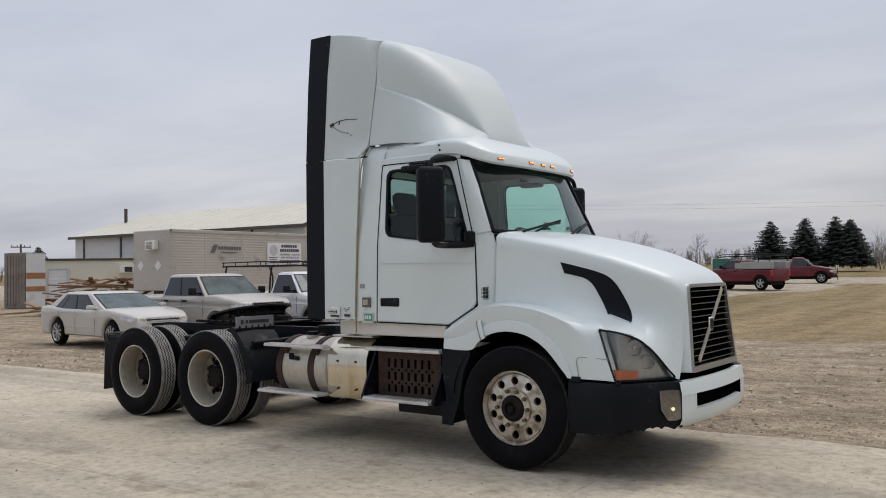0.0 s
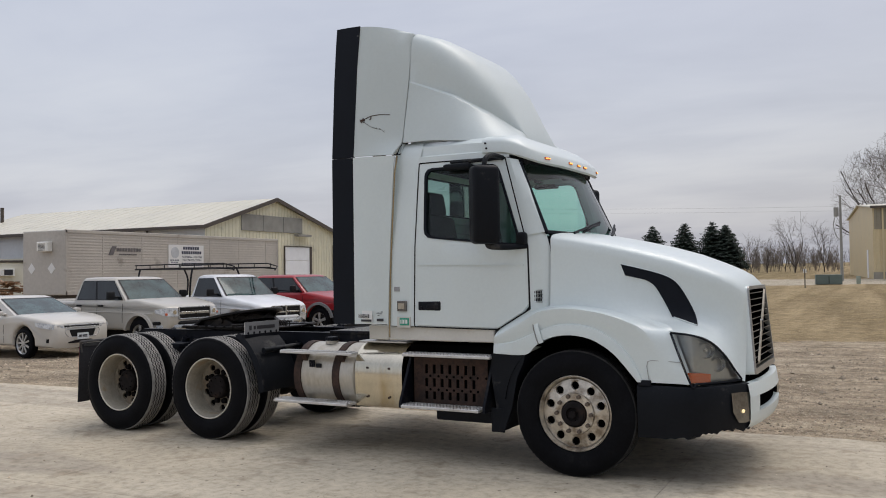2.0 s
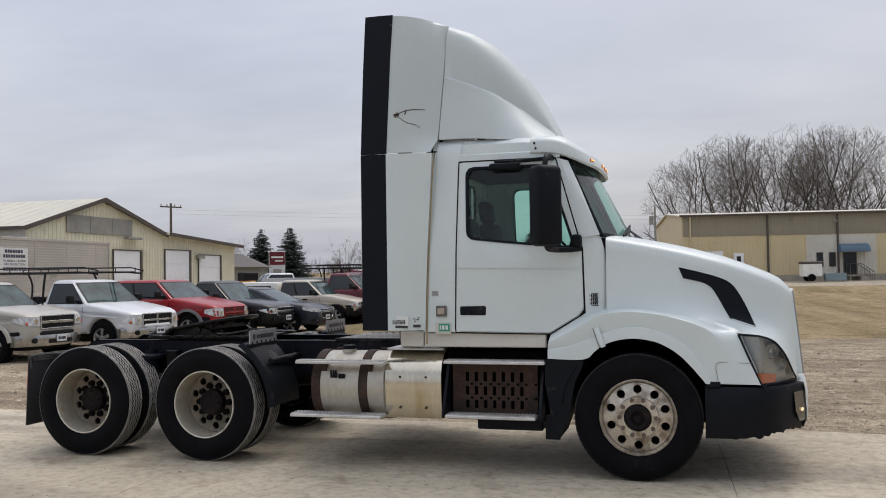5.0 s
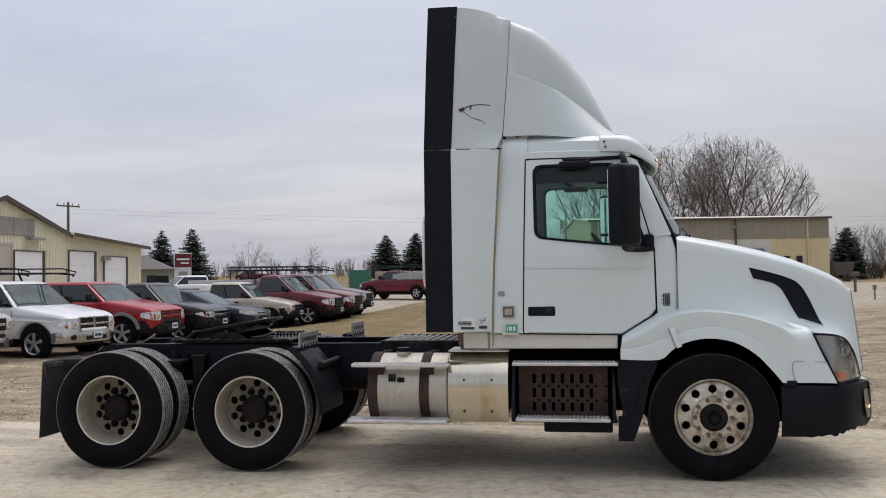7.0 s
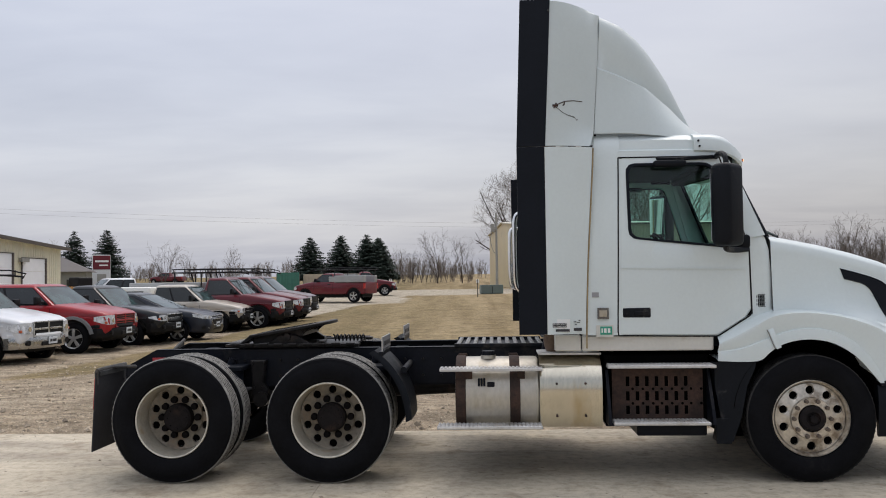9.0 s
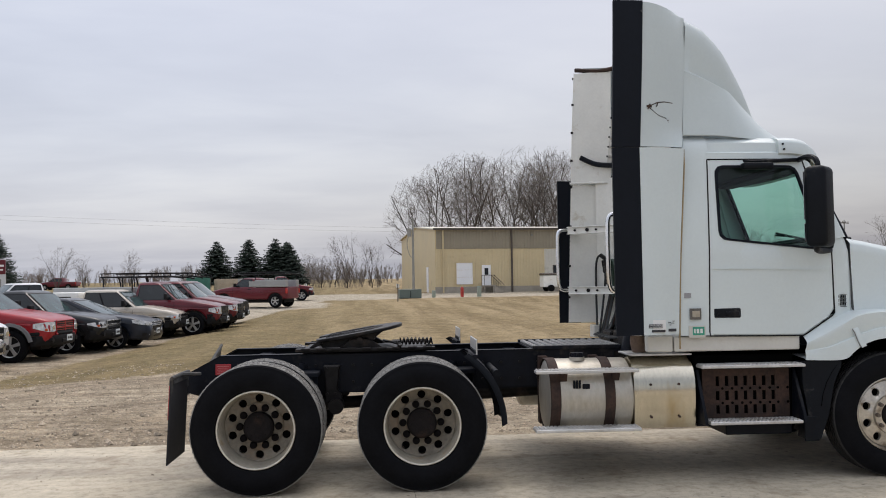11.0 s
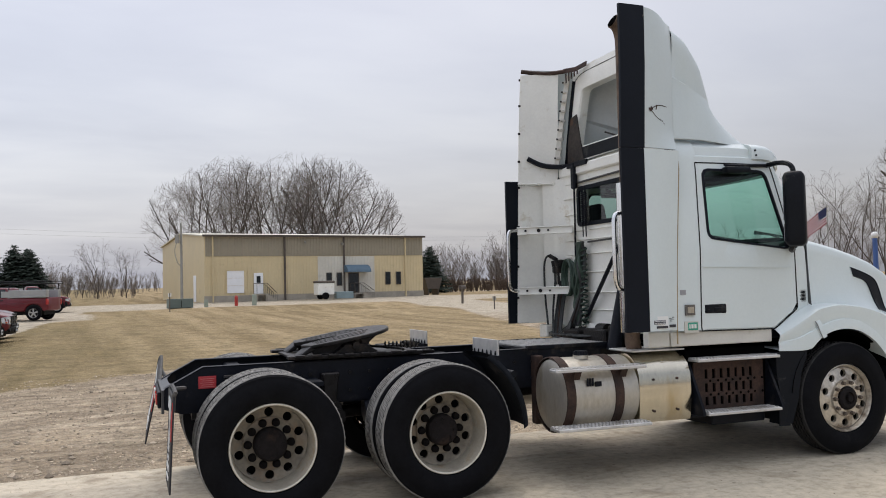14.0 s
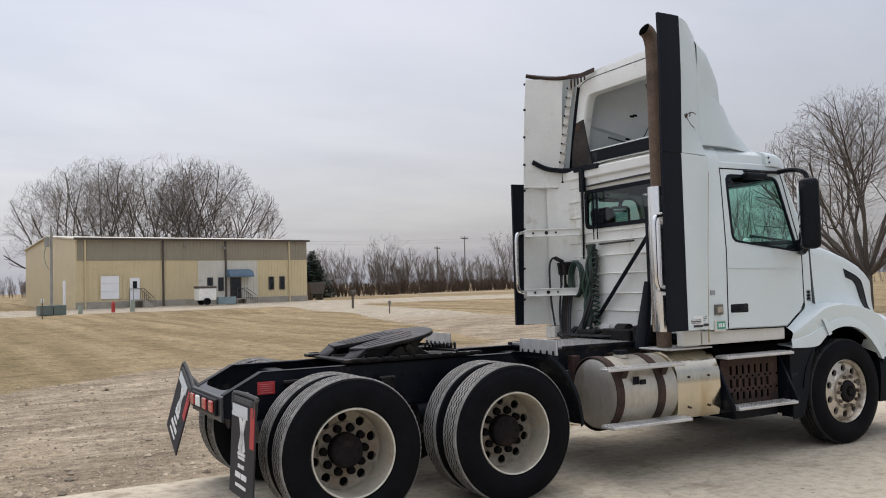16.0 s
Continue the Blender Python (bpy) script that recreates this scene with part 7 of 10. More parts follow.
# gearbox and drive shaft under the cab, added to darken the ground beneath
b = bmesh.new()
prism(b, [(-0.15, 0.50), (-0.9, 0.47), (-1.6, 0.55), (-1.9, 0.62), (-1.9, 0.84), (-0.15, 0.90)], -0.30, 0.30, 0.04)
cyl(b, (-1.85, 0, 0.72), (-3.6, 0, 0.62), 0.06, 14)
part("gearbox", b, GREASE, truck, "greasy black gearbox and drive shaft, added to block light under the truck")

# bundle of looms hanging from the tender springs, and the lines drooping to it
rh = random.Random(19)
for k in range(9):
    b = bmesh.new()
    y0, x0 = 0.44 + rh.uniform(-0.05, 0.05), -1.75 + rh.uniform(-0.03, 0.03)
    pts = [(x0 + rh.uniform(-0.02, 0.02), y0 + 0.03 * math.sin(j * 1.3 + k) + 0.015 * j, 2.0 - 0.105 * j) for j in range(9)]
    tube(b, pts, 0.018, 7, 4)
    part("cable_loom", b, GREENHOSE if k % 2 else DARKHOSE, truck, "dark cable loom")
for k in range(5):
    b = bmesh.new()
    ya, za, dz = 0.93 - 0.035 * k, 1.62 - 0.02 * k, rh.uniform(-0.03, 0.03)
    tube(b, [(-1.73, ya, za), (-1.76, ya + 0.02, 1.42), (-1.84, ya - 0.05, 1.16 + dz), (-1.91, ya - 0.18, 1.055), (-1.92, ya - 0.34, 1.055 + 0.01 * k), (-1.84, 0.53, 1.20 + dz), (-1.77, 0.47, 1.45)], 0.013, 7, 6)
    part("air_hose", b, DARKHOSE if k != 2 else RUST, truck, "drooping air hose")
# ---- parked cars and pickups: local axes, x forward, front axle at x = 0 ----
CARGLASS = mat("dark_car_glass", (0.010, 0.014, 0.015), 0.04, var=0.5, scale=2, rvar=0.02, spec=0.55)
SCREEN = mat("teal_tinted_windscreen", (0.036, 0.062, 0.062), 0.05, var=0.6, scale=2.6, rvar=0.02, spec=0.32)
BUMPER_K = mat("black_bumper_plastic", (0.012, 0.012, 0.013), 0.55, var=0.15, spec=0.15)
CARTRIM = mat("black_car_trim", (0.010, 0.010, 0.011), 0.5, var=0.1, spec=0.2)
HEADL = mat("clear_headlamp", (0.62, 0.63, 0.63), 0.2, 0.3, var=0.5, scale=9, coat=0.8)
CARRIM = mat("silver_car_rim", (0.50, 0.50, 0.49), 0.35, 0.7, var=0.1)
CHROME_D = mat("dusty_chrome", (0.50, 0.50, 0.485), 0.28, 0.9, var=0.1, scale=5)
PLATE = mat("licence_plate", (0.62, 0.66, 0.68), 0.5, var=0.05)
GREYBOX = mat("grey_tool_box", (0.33, 0.335, 0.33), 0.45, 0.2, var=0.1)
# near-black that paints the shade in wheel wells, under bodies and behind spokes
WELL_SHADE = mat("dark_wheel_well", (0.008, 0.008, 0.008), 0.9)


def paint(name, col, dirt=(0.30, 0.26, 0.20), amt=-0.42):
    return mat(name, col, 0.32, var=0.05, scale=1.5, coat=0.40, spec=0.3, dirt=dirt, dirt_amt=amt, dirt_scale=2.5)


def inset_poly(poly, d):
    n, out = len(poly), []
    for i in range(n):
        a, p, c = Vector(poly[i - 1]), Vector(poly[i]), Vector(poly[(i + 1) % n])
        e1, e2 = (p - a).normalized(), (c - p).normalized()
        nr = Vector((-(e1.y + e2.y), e1.x + e2.x))
        nr = nr.normalized() if nr.length > 1e-6 else Vector((-e1.y, e1.x))
        out.append(tuple(p + nr * d))
    return out


def side_body(bm, poly, half, nose, tail, rnd=0.07, plan=0.16):
    """A body from its side outline (anticlockwise), with rolled shoulders and a nose that narrows in plan."""
    rings = []
    for f, ins in ((-1.0, rnd), (-0.99, rnd * 0.55), (-0.965, rnd * 0.2), (-0.91, 0.0), (-0.5, -0.012), (0.5, -0.012), (0.91, 0.0), (0.965, rnd * 0.2), (0.99, rnd * 0.55), (1.0, rnd)):
        pts = []
        for x, z in inset_poly(poly, ins):
            k = 1 - plan * max(0, (x - nose + 0.75) / 0.75) ** 2.2 - plan * 0.6 * max(0, (tail + 0.7 - x) / 0.7) ** 2.2
            bulge = 1.0 - 0.05 * max(0, (z - 0.85)) ** 1.0 - 0.06 * max(0, 0.55 - z)
            pts.append((x, f * half * k * bulge, z))
        rings.append(pts)
    grid(bm, rings, close_v=True, caps=True)


def arch_pts(cx, r, z0, cz, n=9):
    a0 = math.asin((z0 - cz) / r)
    return [(cx + r * math.cos(a), cz + r * math.sin(a)) for a in np.linspace(math.pi - a0, a0, n)]


def road_wheel(parent, cx, side, half, r, rim_mat, spokes=5, tw=0.22, rs=0.65):
    w = new("wheel")
    w.parent = parent
    y = side * (half - 0.02)
    i = -side
    b = bmesh.new()
    lathe(b, [(y, r * (rs - 0.01)), (y + i * -0.004, r * 0.78), (y + i * 0.005, r * 0.9), (y + i * 0.03, r * 0.985), (y + i * 0.05, r), (y + i * (tw - 0.05), r), (y + i * (tw - 0.02), r * 0.97), (y + i * tw, r * 0.7)], cx, r, 36)
    part("tyre", b, TYRE, w)
    b = bmesh.new()
    rr = r * rs
    lathe(b, [(y + i * 0.002, rr), (y + i * 0.012, rr * 0.97), (y + i * 0.03, rr * 0.90), (y + i * 0.10, rr * 0.88)], cx, r, 36)
    lathe(b, [(y + i * 0.02, rr * 0.24), (y + i * 0.005, rr * 0.2), (y + i * 0.005, 0.0)], cx, r, 20)
    for k in range(spokes):
        a = 2 * math.pi * k / spokes + 0.3
        t = bmesh.new()
        prism(t, [(rr * 0.15, -rr * 0.6 / spokes), (rr * 0.92, -rr * 0.85 / spokes), (rr * 0.92, rr * 0.85 / spokes), (rr * 0.15, rr * 0.6 / spokes)], -0.012, 0.012, 0.004, axis="z")
        put(b, t, Matrix.Translation((cx, y + i * 0.022, r)) @ Matrix.Rotation(-a, 4, "Y") @ Matrix.Rotation(math.pi / 2, 4, "X"))
    part("rim", b, rim_mat, w)
    b = bmesh.new()
    cyl(b, (cx, y + i * 0.07, r), (cx, y + i * 0.08, r), rr * 0.9, 24)
    part("brake_disc", b, WELL_SHADE, w)
    return w


def cabin(root, body_mat, half, belt, roof, xb, xr, panes, windows=True, glass_mat=None):
    """Greenhouse: belt ring xb = (rear, front), roof ring xr = (rear, front); panes split each side window."""
    hb, hr = half * 0.955, half * 0.76
    b = bmesh.new()
    rings = []
    for v, d in ((0.0, 0.0), (0.82, 0.0), (0.92, 0.010), (0.97, 0.035), (1.0, 0.085), (1.022, 0.26)):
        z = belt + (roof - belt) * v
        x0, x1 = xb[0] + (xr[0] - xb[0]) * min(v, 0.97), xb[1] + (xr[1] - xb[1]) * min(v, 0.97)
        h = hb + (hr - hb) * min(v, 0.97)
        x0, x1, h = x0 + d, x1 - d, h - d
        bow = 0.06 * (1 - 0.5 * v)
        ring = [(x0, -h * 0.96), (x0 + 0.03, -h)] + [(x0 + (x1 - x0) * s, -h) for s in (0.25, 0.5, 0.75)] + [(x1 - 0.05, -h), (x1 + bow * 0.2, -h * 0.9), (x1 + bow, -h * 0.45), (x1 + bow * 1.15, 0), (x1 + bow, h * 0.45), (x1 + bow * 0.2, h * 0.9), (x1 - 0.05, h)] + [(x0 + (x1 - x0) * s, h) for s in (0.75, 0.5, 0.25)] + [(x0 + 0.03, h), (x0, h * 0.96), (x0 - 0.03, 0)]
        rings.append([(x, y, z) for x, y in ring])
    vs = grid(b, rings, close_v=True)
    b.faces.new(vs[-1])
    cab = part("cab_shell", b, body_mat, root, angle=38)

    def spt(s, v, side, off=0.006):
        z = belt + (roof - belt) * v
        x0, x1 = xb[0] + (xr[0] - xb[0]) * v, xb[1] + (xr[1] - xb[1]) * v
        h = hb + (hr - hb) * v
        return (x0 + (x1 - x0) * s, side * (h + off), z)
    g = glass_mat or CARGLASS
    for side in (-1, 1):
        for s0, s1 in panes:
            b = bmesh.new()
            rows = [[spt(s0 + (s1 - s0) * u, v, side) for u in (0.0, 0.03, 0.5, 0.97, 1.0)] for v in (0.07, 0.11, 0.5, 0.80, 0.84)]
            grid(b, rows)
            part("side_window", b, g, cab)
        b = bmesh.new()
        s0, s1 = panes[0][0] - 0.018, panes[-1][1] + 0.018
        grid(b, [[spt(s0 + (s1 - s0) * u, v, side, 0.003) for u in (0.0, 0.5, 1.0)] for v in (0.045, 0.5, 0.865)])
        part("window_surround", b, CARTRIM, cab)
    b = bmesh.new()

    def fpt(u, v, off):
        z = belt + (roof - belt) * v
        x1 = xb[1] + (xr[1] - xb[1]) * v
        h = (hb + (hr - hb) * v) * 0.90
        bow = 0.06 * (1 - 0.5 * v)
        return (x1 + bow * (0.2 + 0.95 * (1 - u * u)) + off, u * h, z)
    grid(b, [[fpt(u, v, 0.008) for u in np.linspace(-1, 1, 9)] for v in np.linspace(0.06, 0.86, 5)])
    part("windscreen", b, SCREEN, cab)
    b = bmesh.new()
    grid(b, [[fpt(u, v, 0.004) for u in np.linspace(-1.05, 1.05, 9)] for v in np.linspace(0.02, 0.905, 5)])
    part("windscreen_seal", b, CARTRIM, cab)
    b = bmesh.new()
    for u0 in (-0.55, 0.1):
        tube(b, [Vector(fpt(u0, 0.05, 0.02)), Vector(fpt(u0 + 0.55, 0.10, 0.02))], 0.008, 5, 1)
    part("wiper", b, CARTRIM, cab)
    return cab, spt


def plate(root, x, z, w=0.30):
    b = bmesh.new()
    bx(b, x, x + 0.012, -w / 2, w / 2, z - 0.075, z + 0.075, 0.003)
    p = part("number_plate", b, PLATE, root)
    b = bmesh.new()
    for y0, y1 in ((-0.11, -0.04), (-0.02, 0.11)):
        bx(b, x + 0.012, x + 0.015, y0, y1, z - 0.03, z + 0.03)
    part("plate_bar", b, DECAL_K, p)


def pickup(label, m, col, fo=0.88, wb=3.57, ro=1.15, half=1.0, hood=1.15, belt=1.25, roof=1.85, cab_rear=-2.75, wheel_r=0.40, grille="cross", bumper="chrome", crew=True, grille_mat=None, topper=False, boxes=False, rack=False, flare=None, group="pickups in the row", cat="pickup truck", grille_z=(0.67, 0.985), top_mat=None):
    root = thing("pickup_truck", label, cat, group, m)
    rear = -(wb + ro)
    z0 = 0.50
    ar = wheel_r + 0.085
    bed = belt - 0.03
    poly = [(rear, z0 + 0.05)] + arch_pts(-wb, ar, z0, wheel_r) + arch_pts(0, ar, z0, wheel_r) + [(fo - 0.10, z0), (fo - 0.02, 0.60), (fo, 0.76), (fo - 0.015, hood - 0.26), (fo - 0.06, hood - 0.165), (fo - 0.16, hood - 0.110), (fo - 0.32, hood - 0.065), (fo - 0.60, hood - 0.015), (-0.10, hood + 0.055), (-0.50, belt + 0.015), (-0.70, belt), (cab_rear, belt - 0.01), (cab_rear - 0.02, bed), (rear + 0.02, bed + 0.01), (rear, bed - 0.05)]
    b = bmesh.new()
    side_body(b, poly, half, fo, rear, 0.09, 0.22)
    body = part("body", b, col, root, angle=40)
    # solid near-black blocks fill the arches and underside as painted shade
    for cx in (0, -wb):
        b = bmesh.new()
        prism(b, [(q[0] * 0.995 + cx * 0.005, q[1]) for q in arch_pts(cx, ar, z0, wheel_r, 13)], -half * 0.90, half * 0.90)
        part("wheel_well", b, WELL_SHADE, body)
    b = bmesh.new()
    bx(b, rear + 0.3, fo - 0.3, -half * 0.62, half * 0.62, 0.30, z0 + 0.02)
    part("underbody", b, WELL_SHADE, body)
    panes = [(0.07, 0.42), (0.46, 0.92)] if crew else [(0.10, 0.91)]
    cab, spt = cabin(root, col, half, belt - 0.03, roof, (cab_rear, -0.48), (cab_rear + 0.14, -1.20), panes)
    for cx in (0, -wb):
        for s in (-1, 1):
            road_wheel(root, cx, s, half, wheel_r, CARRIM, 5)
    if flare is not None:
        for s in (-1, 1):
            b = bmesh.new()
            rows = []
            for a in np.linspace(math.radians(12), math.radians(168), 13):
                rows.append([((ar + q) * math.cos(a), s * (half * yy), wheel_r + (ar + q) * math.sin(a)) for q, yy in ((0.0, 0.98), (0.0, 1.035), (0.07, 1.03), (0.085, 0.985))])
            grid(b, rows)
            part("arch_flare", b, flare, root)
    b = bmesh.new()
    rows = []
    for q in np.linspace(0, 1, 7):
        x = fo - 0.36 + (-0.50 - fo + 0.36) * q
        z = lerp((-0.50, -0.10, fo - 0.60, fo - 0.32), (belt + 0.020, hood + 0.060, hood - 0.010, hood - 0.060), x)
        e = 0.014 * math.sin(math.pi * min(1.0, 0.25 + q * 0.6))
        w_ = 0.30 + 0.16 * q
        rows.append([(x, y * w_ / 0.46, z + dz * e) for y, dz in ((-0.50, -0.6), (-0.44, 0.3), (-0.36, 0.9), (0.0, 1.0), (0.36, 0.9), (0.44, 0.3), (0.50, -0.6))])
    grid(b, rows)
    part("hood_bulge", b, col, body)
    for s in (-1, 1):
        b = bmesh.new()
        strip(b, [(0.50, s * half * 0.99, belt - 0.33), (-0.6, s * half * 1.004, belt - 0.30), (rear + 0.25, s * half * 1.004, belt - 0.31)], 0.022, 0.010, (0, s, 0.3))
        part("body_crease", b, col, body)
        b = bmesh.new()
        bx(b, rear - 0.012, rear + 0.10, s * half * 0.80, s * half * 0.985, belt - 0.42, belt - 0.10, 0.02)
        part("tail_lamp", b, RED_LENS, root)
    # nose
    gm = grille_mat or CARTRIM
    gz0, gz1 = grille_z
    b = bmesh.new()
    bx(b, fo - 0.06, fo + 0.018, -0.50, 0.50, gz0, gz1, 0.03, seg=2)
    g = part("grille", b, gm, root)
    surround = CHROME_D if grille in ("cross", "bar") else CARTRIM if grille == "dark" else col
    b = bmesh.new()
    tube(b, [(fo + 0.016, -0.50, gz0), (fo + 0.016, 0.50, gz0), (fo + 0.016, 0.50, gz1), (fo + 0.016, -0.50, gz1), (fo + 0.016, -0.50, gz0)], 0.018, 6, 1)
    if grille in ("cross", "redcross", "dark"):
        bx(b, fo + 0.005, fo + 0.03, -0.028, 0.028, gz0, gz1, 0.006)
        bx(b, fo + 0.005, fo + 0.03, -0.48, 0.48, (gz0 + gz1) / 2 - 0.022, (gz0 + gz1) / 2 + 0.022, 0.006)
    else:
        bx(b, fo + 0.005, fo + 0.03, -0.48, 0.48, (gz0 + gz1) / 2 - 0.03, (gz0 + gz1) / 2 + 0.03, 0.006)
    part("grille_frame", b, surround, g)
    b = bmesh.new()
    for k in range(5):
        z = gz0 + (k + 0.7) * (gz1 - gz0) / 5.6
        bx(b, fo + 0.008, fo + 0.022, -0.47, 0.47, z - 0.008, z + 0.008)
    part("grille_slats", b, CARTRIM if grille != "redcross" else col, g)
    for s in (-1, 1):
        b = bmesh.new()
        grid(b, [[(fo + 0.022, s * 0.53, gz0 + 0.07), (fo + 0.005, s * 0.53, gz1 - 0.02)], [(fo + 0.018, s * 0.70, gz0 + 0.06), (fo - 0.005, s * 0.70, gz1 - 0.01)], [(fo - 0.05, s * 0.815, gz0 + 0.07), (fo - 0.07, s * 0.81, gz1 - 0.015)], [(fo - 0.19, s * 0.895, gz0 + 0.11), (fo - 0.20, s * 0.89, gz1 - 0.03)], [(fo - 0.34, s * 0.957, gz0 + 0.16), (fo - 0.34, s * 0.95, gz1 - 0.05)]])
        hl_ = part("headlamp", b, HEADL, root)
        b = bmesh.new()
        cyl(b, (fo - 0.03, s * 0.64, gz0 + 0.165), (fo + 0.022, s * 0.64, gz0 + 0.165), 0.030, 18, 0.055)
        part("reflector", b, CHROME, hl_)
        b = bmesh.new()
        bx(b, fo - 0.12, fo - 0.045, s * 0.80, s * 0.845, gz0 + 0.09, gz0 + 0.15, 0.01)
        part("turn_lens", b, AMBER, hl_)
    bm_ = {"chrome": CHROME_D, "black": BUMPER_K, "body": col}[bumper]
    b = bmesh.new()
    rows = []
    for u in np.linspace(-1, 1, 15):
        x = fo + 0.10 - 0.36 * abs(u) ** 2.6
        y = u * half * 0.98
        rows.append([(x - 0.12, y, 0.64), (x, y, 0.645), (x + 0.02, y, 0.58), (x + 0.005, y, 0.47), (x - 0.03, y * 0.98, 0.40), (x - 0.15, y * 0.97, 0.40)])
    grid(b, rows, close_v=True, caps=True)
    bp = part("front_bumper", b, bm_, root)
    b = bmesh.new()
    rows = [[(fo + 0.06 - 0.36 * abs(u) ** 2.6 - d, u * half * 0.975, z) for d, z in ((0.10, 0.73), (0.0, 0.735), (-0.015, 0.69), (0.0, 0.65), (0.10, 0.645))] for u in np.linspace(-1, 1, 15)]
    grid(b, rows, caps=True)
    part("bumper_top", b, top_mat or (col if bumper == "chrome" else bm_), bp)
    b = bmesh.new()
    bx(b, fo + 0.07, fo + 0.116, -0.34, 0.34, 0.455, 0.555, 0.01)
    for s in (-1, 1):
        cyl(b, (fo - 0.06, s * 0.66, 0.53), (fo + 0.02, s * 0.66, 0.53), 0.06, 14)
    part("bumper_vent", b, CARTRIM, bp)
    plate(root, fo + 0.122, 0.56)
    for s in (-1, 1):
        b = bmesh.new()
        bx(b, -0.90, -0.80, s * (half + 0.06) - 0.0, s * (half + 0.27), belt + 0.02, belt + 0.22, 0.03, seg=2)
        bx(b, -0.88, -0.80, s * (half - 0.06), s * (half + 0.08), belt + 0.04, belt + 0.10, 0.01)
        part("door_mirror", b, CARTRIM, root)
        for xh in ([cab_rear + 0.18, cab_rear + 1.05] if crew else [cab_rear + 0.2]):
            b = bmesh.new()
            bx(b, xh, xh + 0.20, s * half * 0.985, s * (half + 0.02), belt - 0.17, belt - 0.12, 0.01)
            part("door_handle", b, CARTRIM, root)
        for xs in ([-0.62, (cab_rear - 0.62) / 2, cab_rear + 0.05] if crew else [-0.62, cab_rear + 0.05]):
            b = bmesh.new()
            strip(b, [(xs, s * half * 0.992, 0.56), (xs, s * half * 1.001, 0.85), (xs, s * half * 0.985, belt - 0.09)], 0.010, 0.004, (0, s, 0))
            part("door_gap", b, SEAM, body)
    b = bmesh.new()
    bx(b, rear + 0.08, cab_rear - 0.06, -half * 0.82, half * 0.82, 0.75, bed + 0.006, 0.01)
    part("bed_well", b, CARTRIM, root)
    if topper:
        b = bmesh.new()
        bx(b, rear + 0.03, cab_rear - 0.02, -half * 0.93, half * 0.93, bed, roof - 0.06, 0.06, seg=2)
        tp = part("topper", b, WHITE_OLD, root, "pale bed topper")
        for s in (-1, 1):
            b = bmesh.new()
            bx(b, rear + 0.3, cab_rear - 0.25, s * half * 0.93, s * half * 0.94, bed + 0.14, roof - 0.2)
            part("topper_window", b, CARGLASS, tp)
    if boxes:
        for s in (-1, 1):
            b = bmesh.new()
            bx(b, rear + 0.05, cab_rear - 0.06, s * half * 0.60, s * half * 0.99, bed, roof - 0.14, 0.02)
            bxs = part("tool_box", b, GREYBOX, root, "grey side tool box")
            for k in range(3):
                xk = rear + 0.15 + k * 0.78
                b = bmesh.new()
                bx(b, xk, xk + 0.70, s * half * 0.992, s * half * 1.0, bed + 0.04, roof - 0.20, 0.004)
                part("box_lid", b, GREYBOX, bxs)
    if rack:
        hgt = roof + 0.20
        rack0 = rear - 0.15 + (rack if rack is not True else 0.0)
        rk = new("ladder_rack")
        rk.parent = root
        rk["label"] = "black tubular ladder rack"
        for s in (-1, 1):
            b = bmesh.new()
            tube(b, [(rack0, s * half * 0.80, hgt), (-0.9, s * half * 0.80, hgt), (-0.35, s * half * 0.74, hgt - 0.08)], 0.024, 6, 2)
            tube(b, [(rack0, s * half * 0.80, hgt + 0.12), (-0.75, s * half * 0.80, hgt + 0.12), (-0.35, s * half * 0.76, hgt - 0.06)], 0.018, 6, 2)
            part("rack_rail", b, CARTRIM, rk)
            for x in (max(rear + 0.1, rack0 + 0.1), cab_rear - 0.10):
                b = bmesh.new()
                tube(b, [(x, s * half * 0.9, bed), (x + 0.05, s * half * 0.9, bed + 0.5), (x, s * half * 0.80, hgt)], 0.028, 6, 3)
                part("rack_post", b, CARTRIM, rk)
        for x in np.linspace(rack0 + 0.05, -0.6, 7):
            b = bmesh.new()
            tube(b, [(x, -half * 0.8, hgt), (x, half * 0.8, hgt)], 0.020, 6, 1)
            tube(b, [(x, -half * 0.8, hgt), (x, -half * 0.8, hgt + 0.12)], 0.014, 5, 1)
            tube(b, [(x, half * 0.8, hgt), (x, half * 0.8, hgt + 0.12)], 0.014, 5, 1)
            part("rack_crossbar", b, CARTRIM, rk)
    return root


